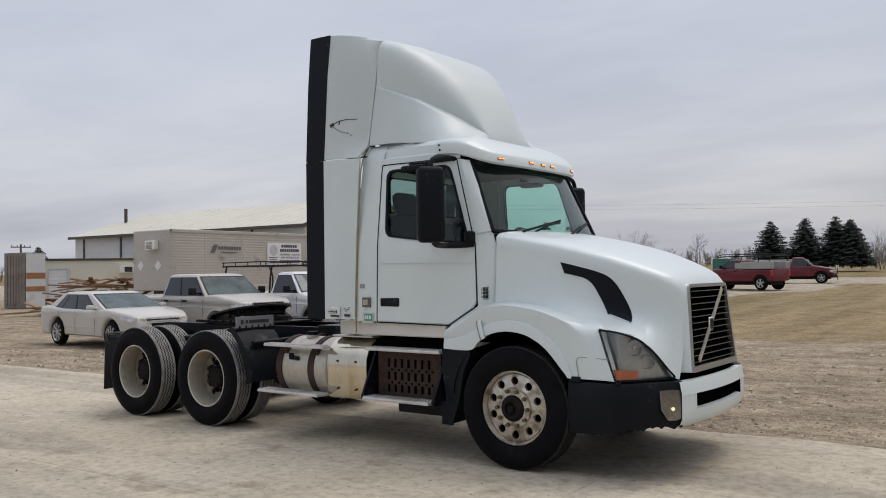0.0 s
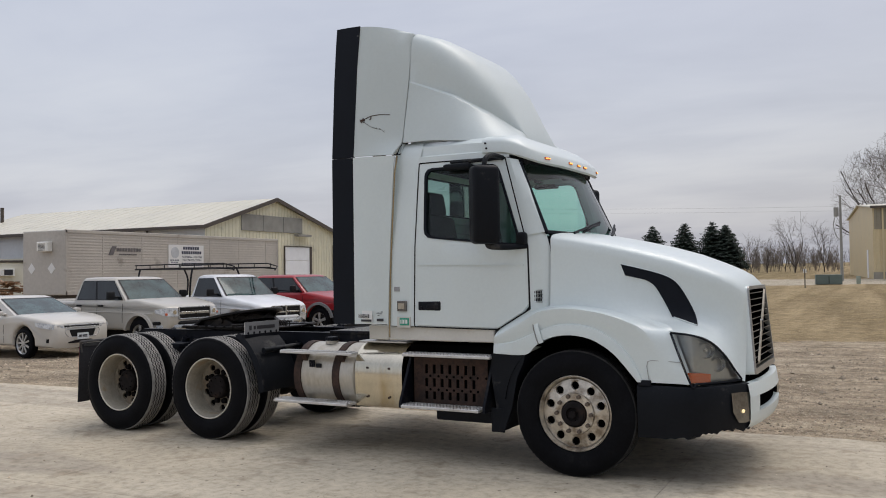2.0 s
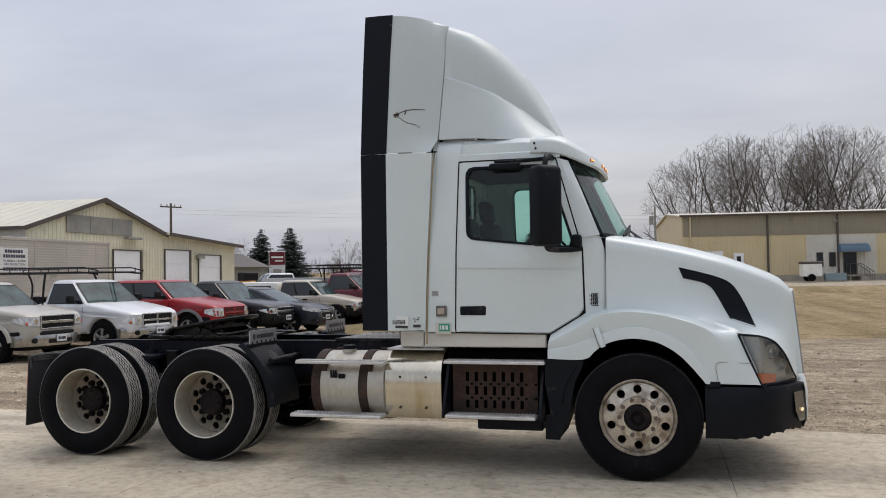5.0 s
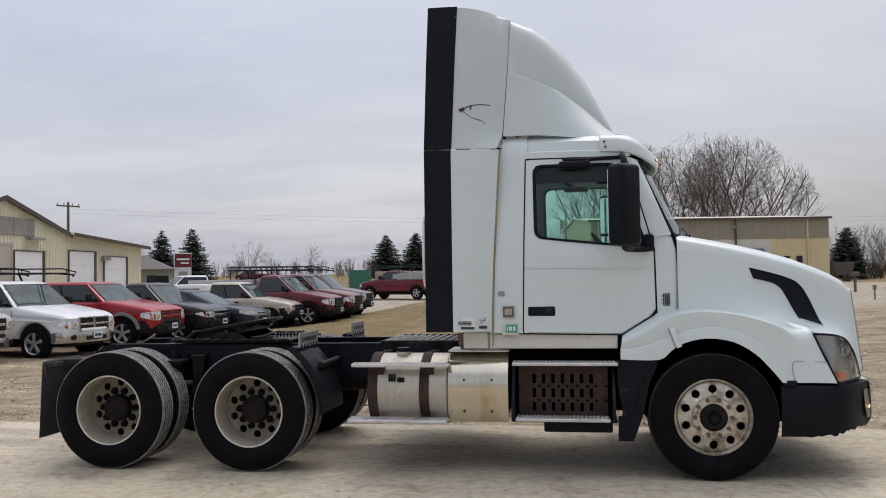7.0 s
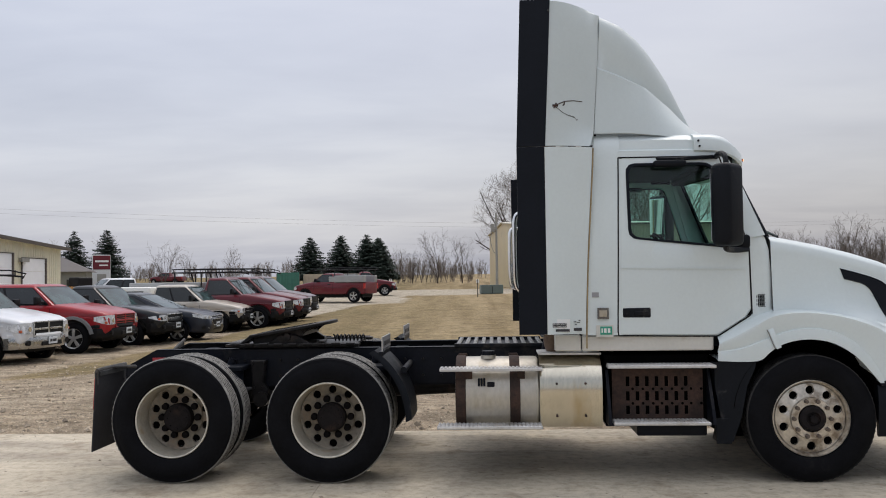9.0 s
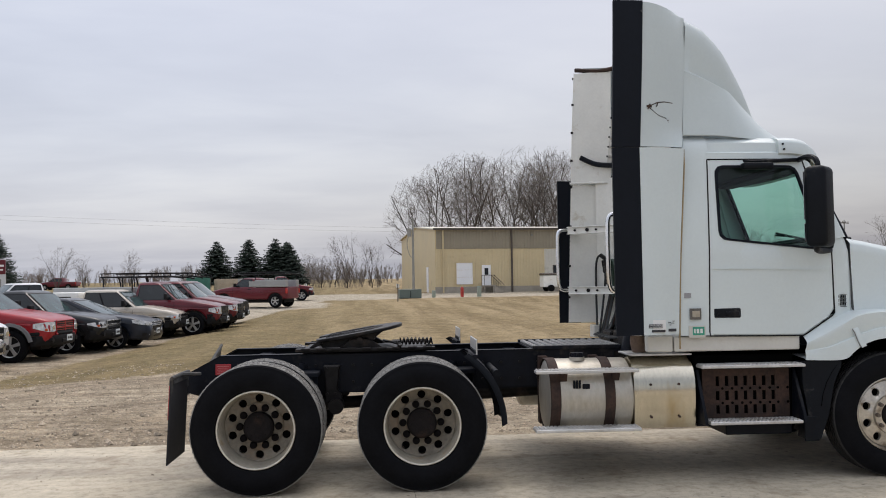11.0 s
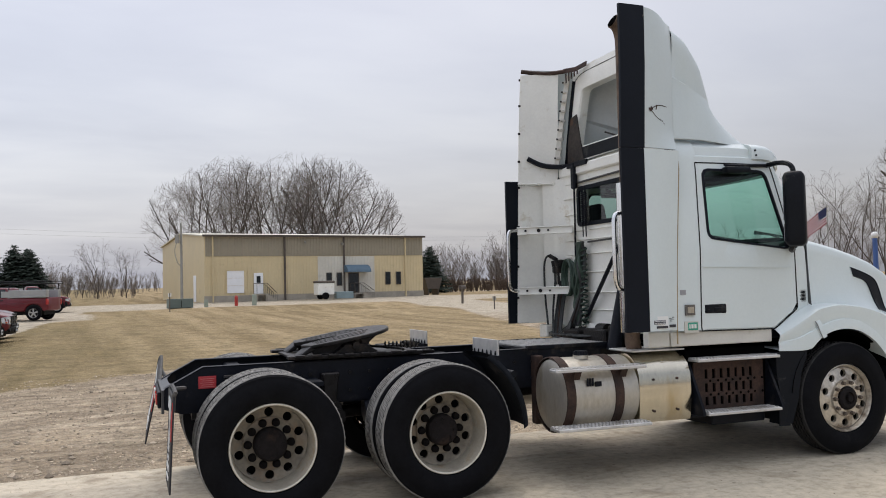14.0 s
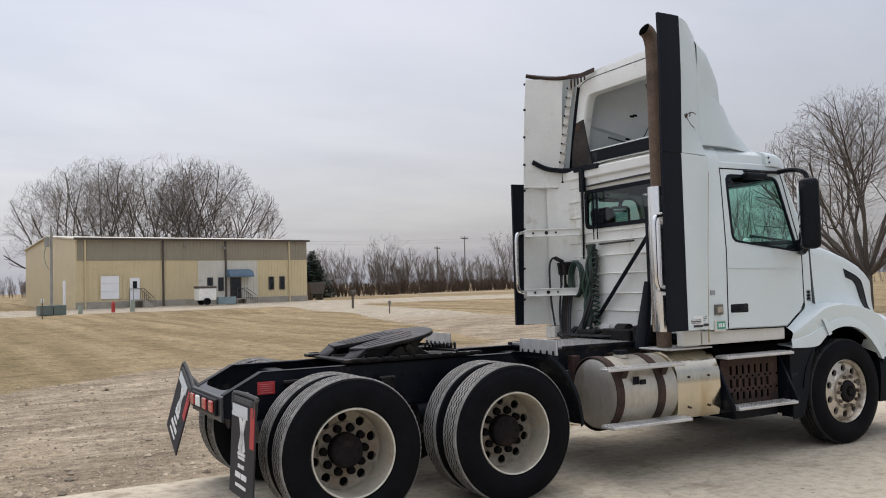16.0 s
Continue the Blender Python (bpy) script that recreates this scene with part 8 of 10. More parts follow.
def sedan(label, m, col, hatch=False, rim=5, L=(0.93, 2.74, 1.15), half=0.92, hood=0.95, belt=0.95, roof=1.44, wr=0.345):
    fo, wb, ro = L
    rear = -(wb + ro)
    root = thing("car", label, "car", "", m)
    z0, ar = 0.28, wr + 0.06
    if hatch:
        top = [(fo - 0.02, 0.62), (fo - 0.12, 0.74), (fo - 0.5, hood - 0.05), (-0.15, hood + 0.03), (-0.5, belt + 0.02), (-2.2, belt + 0.02), (rear + 0.2, belt + 0.10), (rear + 0.03, belt - 0.05), (rear, 0.55)]
        xb, xr = (rear + 0.25, -0.22), (-2.55, -1.45)
        panes = [(0.17, 0.36), (0.39, 0.64), (0.67, 0.86)]
    else:
        top = [(fo - 0.01, 0.66), (fo - 0.06, 0.79), (fo - 0.20, 0.86), (fo - 0.42, hood - 0.035), (0.15, hood + 0.02), (-0.25, hood + 0.05), (-0.6, belt + 0.02), (-2.4, belt + 0.04), (rear + 0.55, belt + 0.10), (rear + 0.10, belt + 0.06), (rear + 0.01, belt - 0.10), (rear, 0.70), (rear + 0.05, 0.45)]
        xb, xr = (rear + 0.45, -0.22), (-2.62, -1.36)
        panes = [(0.17, 0.27), (0.29, 0.52), (0.55, 0.84)]
    poly = [(rear + 0.12, z0)] + arch_pts(-wb, ar, z0, wr) + arch_pts(0, ar, z0, wr) + [(fo - 0.08, z0 - 0.04), (fo, 0.40)] + top
    b = bmesh.new()
    side_body(b, poly, half, fo, rear, 0.09, 0.26)
    body = part("body", b, col, root, angle=40)
    # near-black blocks painted as the shade inside the arches
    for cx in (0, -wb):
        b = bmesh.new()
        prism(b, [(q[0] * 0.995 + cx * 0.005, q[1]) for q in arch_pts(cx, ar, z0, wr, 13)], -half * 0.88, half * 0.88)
        part("wheel_well", b, WELL_SHADE, body)
    cabin(root, col, half, belt - 0.01, roof, xb, xr, panes)
    for cx in (0, -wb):
        for s in (-1, 1):
            road_wheel(root, cx, s, half, wr, CARRIM, rim, 0.2, 0.73)
    nose = lambda y, z: fo + 0.012 - 0.16 * abs(y / half) ** 2.4 - 0.30 * max(0, z - 0.66) ** 1.3 - 0.10 * max(0, 0.45 - z)
    front = lambda bm, pts, off: grid(bm, [[(nose(y0 + (y1 - y0) * u, z) + off, y0 + (y1 - y0) * u, z) for u in np.linspace(0, 1, 9)] for y0, y1, z in pts])
    b = bmesh.new()
    front(b, [(-0.34, 0.34, 0.485), (-0.40, 0.40, 0.52), (-0.44, 0.44, 0.60), (-0.43, 0.43, 0.645)], 0.006)
    g = part("grille", b, CARTRIM, root)
    b = bmesh.new()
    front(b, [(-0.46, 0.46, 0.715), (-0.47, 0.47, 0.745)], 0.014)
    part("upper_grille", b, CARTRIM, root)
    b = bmesh.new()
    front(b, [(-0.36, 0.36, 0.335), (-0.40, 0.40, 0.41)], 0.010)
    part("lower_grille", b, CARTRIM, root)
    b = bmesh.new()
    for z, w in ((0.758, 0.47), (0.703, 0.46), (0.655, 0.44)):
        tube(b, [(nose(u * w, z) + 0.012, u * w, z) for u in np.linspace(-1, 1, 9)], 0.009, 6, 1)
    tube(b, [(nose(u * 0.34, 0.478) + 0.012, u * 0.34, 0.478) for u in np.linspace(-1, 1, 7)], 0.009, 6, 1)
    for s in (-1, 1):
        tube(b, [(nose(s * q, z) + 0.012, s * q, z) for q, z in ((0.44, 0.655), (0.45, 0.60), (0.41, 0.52), (0.34, 0.478))], 0.009, 6, 3)
    part("chrome_strip", b, CHROME_D, g)
    for s in (-1, 1):
        b = bmesh.new()
        wrap = [(0.46, 0.0, 0.690, 0.748), (0.58, 0.0, 0.668, 0.765), (0.70, 0.02, 0.668, 0.785), (0.79, 0.11, 0.680, 0.805), (0.855, 0.24, 0.705, 0.822), (0.893, 0.40, 0.750, 0.832)]
        grid(b, [[(nose(0.6 if y > 0.6 else y, z) - dx + 0.014, s * (y + 0.016) * half / 0.92, z) for z in (za, (za + zb) / 2, zb)] for y, dx, za, zb in wrap])
        hl_ = part("headlamp", b, HEADL, root)
        b = bmesh.new()
        for y, dx in ((0.60, 0.0), (0.73, 0.06)):
            cyl(b, (nose(0.6, 0.72) - dx - 0.01, s * y, 0.722), (nose(0.6, 0.72) - dx + 0.022, s * y, 0.722), 0.030, 14, 0.038)
        part("lamp_bowl", b, CARRIM, hl_)
        b = bmesh.new()
        grid(b, [[(nose(0.6, z) - dx + 0.010, s * y, z) for z in (0.365, 0.455)] for y, dx in ((0.50, -0.03), (0.62, 0.01), (0.74, 0.08), (0.80, 0.15))])
        part("fog_recess", b, CARTRIM, root)
        b = bmesh.new()
        cyl(b, (fo - 0.12, s * 0.62, 0.41), (fo - 0.035, s * 0.62, 0.41), 0.036, 14)
        part("fog_lamp", b, HEADL, root)
        b = bmesh.new()
        bx(b, -0.80, -0.66, s * (half + 0.02), s * (half + 0.20), belt + 0.02, belt + 0.14, 0.04, seg=2)
        bx(b, -0.76, -0.70, s * (half - 0.08), s * (half + 0.05), belt + 0.03, belt + 0.08, 0.01)
        part("door_mirror", b, col, root)
        for xh in (-1.55, -2.5):
            b = bmesh.new()
            bx(b, xh - 0.16, xh, s * half * 0.985, s * (half + 0.018), belt - 0.13, belt - 0.10, 0.008)
            part("door_handle", b, CHROME_D, root)
        for xs in (-0.72, -1.72, -2.62):
            b = bmesh.new()
            strip(b, [(xs, s * half * 0.992, 0.34), (xs, s * half * 1.0, 0.7), (xs, s * half * 0.985, belt - 0.04)], 0.009, 0.004, (0, s, 0))
            part("door_gap", b, SEAM, body)
        b = bmesh.new()
        strip(b, [(-0.45, s * half * 1.0, 0.52), (-2.3, s * half * 1.0, 0.53)], 0.03, 0.008, (0, s, 0))
        part("side_moulding", b, col, body)
    plate(root, fo + 0.015, 0.49, 0.30)
    return root


def wheel_at(x, y, turn, half=1.0, z=None):
    """Pose that puts the right front wheel's outer face over (x, y), heading turn degrees."""
    a = radians(turn)
    r = Vector((-math.sin(a), math.cos(a))) * half
    cx, cy = x + r.x, y + r.y
    zz = rise(cx, cy) if z is None else z
    return pose(cx, cy, zz, 0, 0, turn)


BEIGE = paint("champagne_beige_paint", (0.56, 0.535, 0.485))
PEWTER = paint("pewter_paint", (0.46, 0.435, 0.385))
CARWHITE = paint("white_car_paint", (0.72, 0.73, 0.74))
CARRED = paint("bright_red_paint", (0.33, 0.014, 0.020), (0.30, 0.10, 0.09))
DEEPRED = paint("deep_red_paint", (0.125, 0.010, 0.018), (0.14, 0.06, 0.05))
CARBLACK = paint("black_car_paint", (0.010, 0.012, 0.014), (0.035, 0.032, 0.03))
NAVY = paint("dark_navy_paint", (0.008, 0.012, 0.022), (0.03, 0.03, 0.032))
TAN = paint("pale_tan_paint", (0.52, 0.47, 0.40))
GREYFLARE = mat("grey_arch_flare", (0.17, 0.17, 0.17), 0.5)

sedan("champagne beige four-door sedan parked on dirt", wheel_at(-15.42, 5.72, -5, 0.92, -0.20), BEIGE, rim=9, roof=1.41)
pickup("pewter crew-cab pickup with dark lower bumper", pose(-14.10, 9.05, -0.20, 0, 0, -5), PEWTER, grille="bar", bumper="chrome", crew=True, cab_rear=-2.62, hood=1.23, belt=1.26, roof=1.84, grille_z=(0.79, 1.075), top_mat=BUMPER_K, flare=PEWTER)
pickup("white single-cab work pickup with black ladder rack", pose(-13.04, 11.52, -0.18, 0, 0, -10), CARWHITE, crew=False, cab_rear=-2.0, rack=True, grille="cross")
pickup("bright red crew-cab pickup with grey wheel flares", wheel_at(-12.62, 13.55, -5, z=-0.14), CARRED, grille="redcross", bumper="black", flare=GREYFLARE, crew=True, cab_rear=-2.8, roof=1.78)
pickup("older black single-cab pickup", wheel_at(-12.1, 15.9, -5, z=-0.14), CARBLACK, crew=False, cab_rear=-1.95, grille="bar", bumper="black", hood=1.07, belt=1.13, roof=1.72, wheel_r=0.37, grille_z=(0.64, 0.88))
sedan("dark navy five-door hatchback parked on dirt", wheel_at(-11.22, 17.3, -3, 0.87, -0.12), NAVY, hatch=True, L=(0.93, 2.70, 0.85), half=0.87, roof=1.46, belt=0.95, hood=0.94, wr=0.31)
pickup("pale tan extended-cab pickup with white topper", wheel_at(-11.1, 20.9, -3, z=-0.10), TAN, half=0.90, wb=3.2, ro=1.0, fo=0.80, hood=1.02, belt=1.10, roof=1.66, cab_rear=-2.35, wheel_r=0.35, grille="bar", bumper="black", topper=True, crew=True, grille_z=(0.62, 0.83))
pickup("deep red pickup with ladder rack and black bumper", wheel_at(-10.05, 22.3, -3, z=-0.06), DEEPRED, crew=False, cab_rear=-2.0, rack=1.7, grille="dark", bumper="black", boxes=True)
pickup("dark maroon pickup with ladder rack", wheel_at(-9.8, 24.5, -3, z=-0.03), DEEPRED, crew=True, rack=1.5, grille="dark", bumper="black")
pickup("dark maroon pickup behind the ladder-rack trucks", wheel_at(-10.0, 27.5, -3, z=0.0), paint("dark_plum_paint", (0.06, 0.012, 0.02), (0.09, 0.05, 0.05)), crew=True, grille="dark", bumper="black")
pickup("red service pickup with white side boxes and rack", pose(-12.2, 45.6, ground_z(-12.2, 45.6), 0, 0, 160), DEEPRED, wb=3.35, ro=0.75, half=0.95, roof=1.78, crew=False, cab_rear=-2.0, boxes=True, rack=True, bumper="black", group="")
pickup("red pickup standing beyond the service truck", pose(-8.9, 58.6, ground_z(-8.9, 58.6), 0, 0, 8), DEEPRED, crew=False, cab_rear=-2.0, boxes=True, bumper="black", group="")
pickup("white crew-cab pickup parked beside the shop", pose(-24.5, 40.9, 0.10, 0, 0, -140), CARWHITE, crew=True, bumper="chrome", group="")
# ---- buildings, trailer and yard things ----
def panel_steel(name, col, period, axis_u, var=0.06):
    """Painted ribbed steel sheet: fine relief across the sheet."""
    return mat(name, col, 0.5, 0.0, var=var, scale=0.6, fine=6, dirt=tuple(c * 0.7 for c in col), dirt_amt=0.06, dirt_scale=0.8)


CREAMST = panel_steel("cream_steel_siding", (0.70, 0.662, 0.50), 0.3, "y")
CREAMROOF = panel_steel("pale_cream_roof_steel", (0.60, 0.57, 0.47), 0.3, "y")
BROWN = mat("brown_steel_trim", (0.075, 0.06, 0.048), 0.5, var=0.15)
WHITEDOOR = mat("white_overhead_door", (0.84, 0.85, 0.86), 0.45, var=0.04, scale=2)
WHITESIDE = panel_steel("faded_white_siding", (0.60, 0.61, 0.61), 0.3, "y")
YELLOWST = panel_steel("mustard_yellow_siding", (0.60, 0.495, 0.300), 0.3, "x", 0.05)
PALEST = panel_steel("unpainted_pale_siding", (0.60, 0.575, 0.50), 0.3, "x")
BANDST = panel_steel("grey_tan_skylight_sheet", (0.275, 0.243, 0.178), 0.3, "x")
FOUND = mat("stained_foundation_concrete", (0.33, 0.30, 0.25), 0.85, var=0.15, scale=1.5)
GREYBOARD = mat("weathered_grey_board", (0.27, 0.265, 0.24), 0.8, var=0.15, scale=1.5)
AWN = mat("blue_grey_awning", (0.085, 0.14, 0.19), 0.7, var=0.12)
TRAILERALU = mat("weathered_trailer_aluminium", (0.50, 0.468, 0.42), 0.55, 0.25, var=0.08, scale=0.5, fine=8, dirt=(0.26, 0.23, 0.19), dirt_amt=0.12, dirt_scale=0.7)
LUMBER = mat("raw_lumber", (0.20, 0.120, 0.065), 0.8, var=0.3, scale=4, island=0.45)
GREENC = mat("green_container_steel", (0.035, 0.14, 0.10), 0.5, var=0.12)
TANC = mat("tan_container_steel", (0.40, 0.33, 0.24), 0.6, var=0.1)
RUSTC = mat("rusted_container_steel", (0.21, 0.185, 0.155), 0.7, var=0.2, scale=1.2, dirt=(0.14, 0.08, 0.045), dirt_amt=0.3, dirt_scale=1.5)
ORANGEST = mat("orange_brown_bands", (0.30, 0.14, 0.06), 0.7, var=0.2)
POLEW = mat("weathered_pole_wood", (0.115, 0.098, 0.080), 0.9, var=0.2, scale=3, stretch=(1, 1, 0.1))


def ribs_wall(bm, u0, u1, v0, top, step, place, depth=0.025, holes=()):
    """Standing ribs on a wall: place(u, v, d) gives the point; top(u) the height of the wall there."""
    u = u0 + step / 2
    while u < u1:
        spans = [(v0, top(u))]
        for a, b2, c, d in holes:
            if a - 0.03 < u < b2 + 0.03:
                spans = [s for q in spans for s in ((q[0], min(q[1], c)), (max(q[0], d), q[1])) if s[1] - s[0] > 0.05]
        for z0, z1 in spans:
            rows = [[place(u - 0.045, z, 0), place(u - 0.02, z, depth), place(u + 0.02, z, depth), place(u + 0.045, z, 0)] for z in (z0, z1)]
            grid(bm, rows)
        u += step


def overhead_door(root, m, w, h, rows=4, lights=0, trim=None):
    """A sectional door standing in its opening; local y runs across, x outwards."""
    d = new("overhead_door")
    d.parent = root
    d.matrix_basis = m
    for k in range(rows):
        b = bmesh.new()
        bx(b, -0.05, 0.0, -w / 2, w / 2, k * h / rows + 0.006, (k + 1) * h / rows - 0.006, 0.01)
        part("door_section", b, WHITEDOOR, d)
    for k in range(lights):
        y = -w / 2 + (k + 1) * w / (lights + 1)
        b = bmesh.new()
        bx(b, 0.0, 0.012, y - 0.17, y + 0.17, h * 0.31, h * 0.42)
        part("door_light", b, CARGLASS, d)
    b = bmesh.new()
    bx(b, -0.02, 0.05, w / 2, w / 2 + 0.20, 0, h + 0.05)
    bx(b, -0.02, 0.05, -w / 2 - 0.05, -w / 2, 0, h + 0.05)
    bx(b, -0.02, 0.05, -w / 2, w / 2, h, h + 0.05)
    part("door_trim", b, trim or BROWN, d)
    return d


# shop: gabled hall with a lean-to, doors facing the yard
shop = thing("shop_building", "cream ribbed-steel shop with gable and lean-to garage doors", "building")
b = bmesh.new()
prism(b, [(28, -0.3), (40.05, -0.3), (40.05, 4.5), (34.0, 6.1), (28, 4.4)], -52, -30, axis="x")
hall = part("hall_wall", b, [CREAMST], shop)
b = bmesh.new()
top_h = lambda y: lerp((28, 34.0, 40.05), (4.4, 6.1, 4.5), y)
ribs_wall(b, 28, 40.05, 0, top_h, 0.30, lambda u, v, d: (-30 + d, u, v), 0.03, [(34.9, 37.65, 0, 3.5)])
part("siding_ribs", b, CREAMST, hall)["kind"] = "stuff"
b = bmesh.new()
bx(b, -52, -30.0, 27.975, 27.99, 2.9, 4.38)
part("white_side_panel", b, WHITESIDE, hall)
b = bmesh.new()
bx(b, -52.02, -29.97, 27.94, 27.972, -0.3, 2.9)
part("lower_side_panel", b, CREAMST, hall)
for x in np.arange(-51, -30, 4.2):
    b = bmesh.new()
    bx(b, x, x + 0.12, 27.90, 27.97, 2.0, 4.35)
    part("downspout", b, BROWN, hall)
for s, (ya, za, yb, zb) in enumerate(((27.7, 4.32, 34.0, 6.20), (34.0, 6.20, 40.3, 4.44))):
    b = bmesh.new()
    prism(b, [(ya, za), (yb, zb), (yb, zb + 0.08), (ya, za + 0.08)], -52.3, -29.75, axis="x")
    rf = part("roof", b, CREAMROOF, shop)
    x = -52.0
    while x < -29.8:
        b = bmesh.new()
        prism(b, [(ya, za + 0.08), (yb, zb + 0.08), (yb, zb + 0.092), (ya, za + 0.092)], x, x + 0.04, axis="x")
        part("roof_rib", b, CREAMROOF, rf)
        x += 0.9
b = bmesh.new()
for ya, za, yb, zb in ((27.68, 4.30, 34.0, 6.19), (34.0, 6.19, 40.32, 4.42)):
    prism(b, [(ya, za - 0.10), (yb, zb - 0.10), (yb, zb + 0.125), (ya, za + 0.125)], -29.78, -29.70, axis="x")
bx(b, -52.3, -29.7, 27.58, 27.70, 4.22, 4.40)
part("fascia", b, BROWN, shop)
b = bmesh.new()
prism(b, [(40.05, -0.3), (49.6, -0.3), (49.6, 4.0), (40.05, 4.5)], -46, -30.05, axis="x")
lean = part("lean_to_wall", b, CREAMST, shop)
b = bmesh.new()
ribs_wall(b, 40.1, 49.6, 0, lambda y: lerp((40.05, 49.6), (4.5, 4.0), y), 0.30, lambda u, v, d: (-30.05 + d, u, v), 0.03, [(40.2, 43.45, 0, 3.65), (44.3, 47.55, 0, 3.4)])
part("siding_ribs", b, CREAMST, lean)["kind"] = "stuff"
b = bmesh.new()
prism(b, [(40.05, 4.50), (50.1, 3.97), (50.1, 4.10), (40.05, 4.64)], -46, -29.6, axis="x")
part("lean_to_roof", b, CREAMROOF, shop)
b = bmesh.new()
prism(b, [(40.3, 4.42), (50.15, 3.90), (50.15, 4.12), (40.3, 4.64)], -29.62, -29.55, axis="x")
part("lean_to_fascia", b, BROWN, shop)
overhead_door(shop, pose(-29.96, 36.28, 0.0), 2.6, 3.4, 4, 0)
overhead_door(shop, pose(-30.0, 41.8, 0.0), 2.9, 3.55, 4, 2)
overhead_door(shop, pose(-30.0, 45.9, 0.0), 2.9, 3.3, 4, 1)
b = bmesh.new()
for k in range(3):
    bx(b, -29.98, -29.92, 30.95 + 1.95 * k, 32.87 + 1.95 * k, 4.25, 5.2, 0.01)
part("blank_sign_board", b, GREYBOARD, shop, "blank weathered grey sign board")
b = bmesh.new()
cyl(b, (-51.2, 31.5, 5.0), (-51.2, 31.5, 6.55), 0.12, 14)
part("flue_pipe", b, BROWN, shop)
b = bmesh.new()
bx(b, -29.9, -29.6, 35.9, 37.3, 4.05, 4.18)
bx(b, -29.95, -29.75, 44.0, 44.9, 3.05, 3.3)
part("wall_lamp", b, GREYBOARD, shop)

# storage trailer
tr = thing("semi_trailer", "weathered grey-tan box trailer with a sign, used for storage", "trailer")
b = bmesh.new()
bx(b, -29.75, -27.20, 16.7, 30.65, 0.95, 3.62, 0.03)
tb = part("trailer_box", b, TRAILERALU, tr)
b = bmesh.new()
for k in range(19):
    z = 1.20 + 0.122 * k
    bx(b, -27.205, -27.192, 16.75, 30.6, z, z + 0.06, 0.005)
for k in range(6):
    bx(b, -27.205, -27.186, 18.6 + 2.2 * k, 18.64 + 2.2 * k, 1.1, 3.5)
for z0, z1 in ((0.95, 1.12), (3.50, 3.64)):
    bx(b, -27.22, -27.17, 16.68, 30.67, z0, z1, 0.01)
for y in (16.70, 30.6):
    bx(b, -27.23, -27.17, y, y + 0.09, 0.95, 3.63, 0.01)
part("trailer_rib", b, TRAILERALU, tb)
b = bmesh.new()
bx(b, -28.6, -27.95, 16.45, 16.7, 2.75, 3.15, 0.02)
ac = part("air_conditioner", b, WHITE_OLD, tr, "white window air conditioner")
b = bmesh.new()
for k in range(6):
    bx(b, -28.5, -28.1, 16.44, 16.452, 2.80 + 0.05 * k, 2.82 + 0.05 * k)
part("vent_slot", b, DECAL_K, ac)
for x in (-29.2, -28.0):
    b = bmesh.new()
    prism(b, [(x - 0.22, 2.05), (x, 1.82), (x + 0.22, 2.05), (x, 2.28)], 16.685, 16.70)
    part("diamond_placard", b, DECAL_W, tr)
b = bmesh.new()
for y in (17.6, 19.0, 29.3):
    bx(b, -29.4, -27.5, y - 0.08, y + 0.08, 0.0, 0.95)
part("landing_leg", b, BROWN, tr)
b = bmesh.new()
for y in (28.2, 29.5):
    for x in (-29.6, -27.75):
        cyl(b, (x, y, 0.48), (x + 0.28, y, 0.48), 0.48, 24)
part("trailer_wheel", b, TYRE, tr)
SIGNBLUE = mat("dark_blue_lettering", (0.035, 0.04, 0.075), 0.5)


b = bmesh.new()
bx(b, -27.185, -27.160, 22.4, 24.75, 2.08, 3.15, 0.004)
sg = part("sign_board", b, DECAL_W, tr, "white business sign board")
b = bmesh.new()
cyl(b, (-27.162, 22.82, 2.78), (-27.154, 22.82, 2.78), 0.26, 24)
part("round_logo", b, mat("pale_grey_logo", (0.50, 0.52, 0.54), 0.5), sg, "plain round logo")
b = bmesh.new()
for y0, y1, z0, z1 in ((23.35, 24.45, 2.93, 3.07), (23.25, 24.6, 2.72, 2.86), (23.25, 24.65, 2.15, 2.30), (22.5, 23.1, 2.40, 2.45), (22.55, 23.05, 2.31, 2.35), (22.6, 23.0, 2.19, 2.23)):
    n = max(2, int((y1 - y0) / 0.14))
    w = (y1 - y0) / n
    for k in range(n):
        bx(b, -27.162, -27.154, y0 + k * w, y0 + (k + 0.78) * w, z0, z1)
part("sign_bar", b, SIGNBLUE, sg)
face = Matrix(((0, 0, 1, -27.159), (1, 0, 0, 0), (0, 1, 0, 0), (0, 0, 0, 1)))
lettering("sign_text", "PLUMBING - HEATING", 0.14, face @ Matrix.Translation((23.95, 2.575, 0)), SIGNBLUE, sg, 1.35)
lettering("sign_text", "FIRE PROTECTION", 0.14, face @ Matrix.Translation((23.95, 2.425, 0)), SIGNBLUE, sg, 1.25)
b = bmesh.new()
prism(b, [(18.9, 2.62), (19.15, 2.62), (19.35, 3.0), (19.1, 3.0)], -27.18, -27.172, axis="x")
for k in range(9):
    bx(b, -27.18, -27.172, 19.35 + 0.156 * k, 19.47 + 0.156 * k, 2.78, 2.93)
    bx(b, -27.18, -27.172, 19.5 + 0.112 * k, 19.58 + 0.112 * k, 2.62, 2.68)
part("faded_name_bar", b, mat("faded_charcoal_print", (0.14, 0.13, 0.13), 0.6), tr)

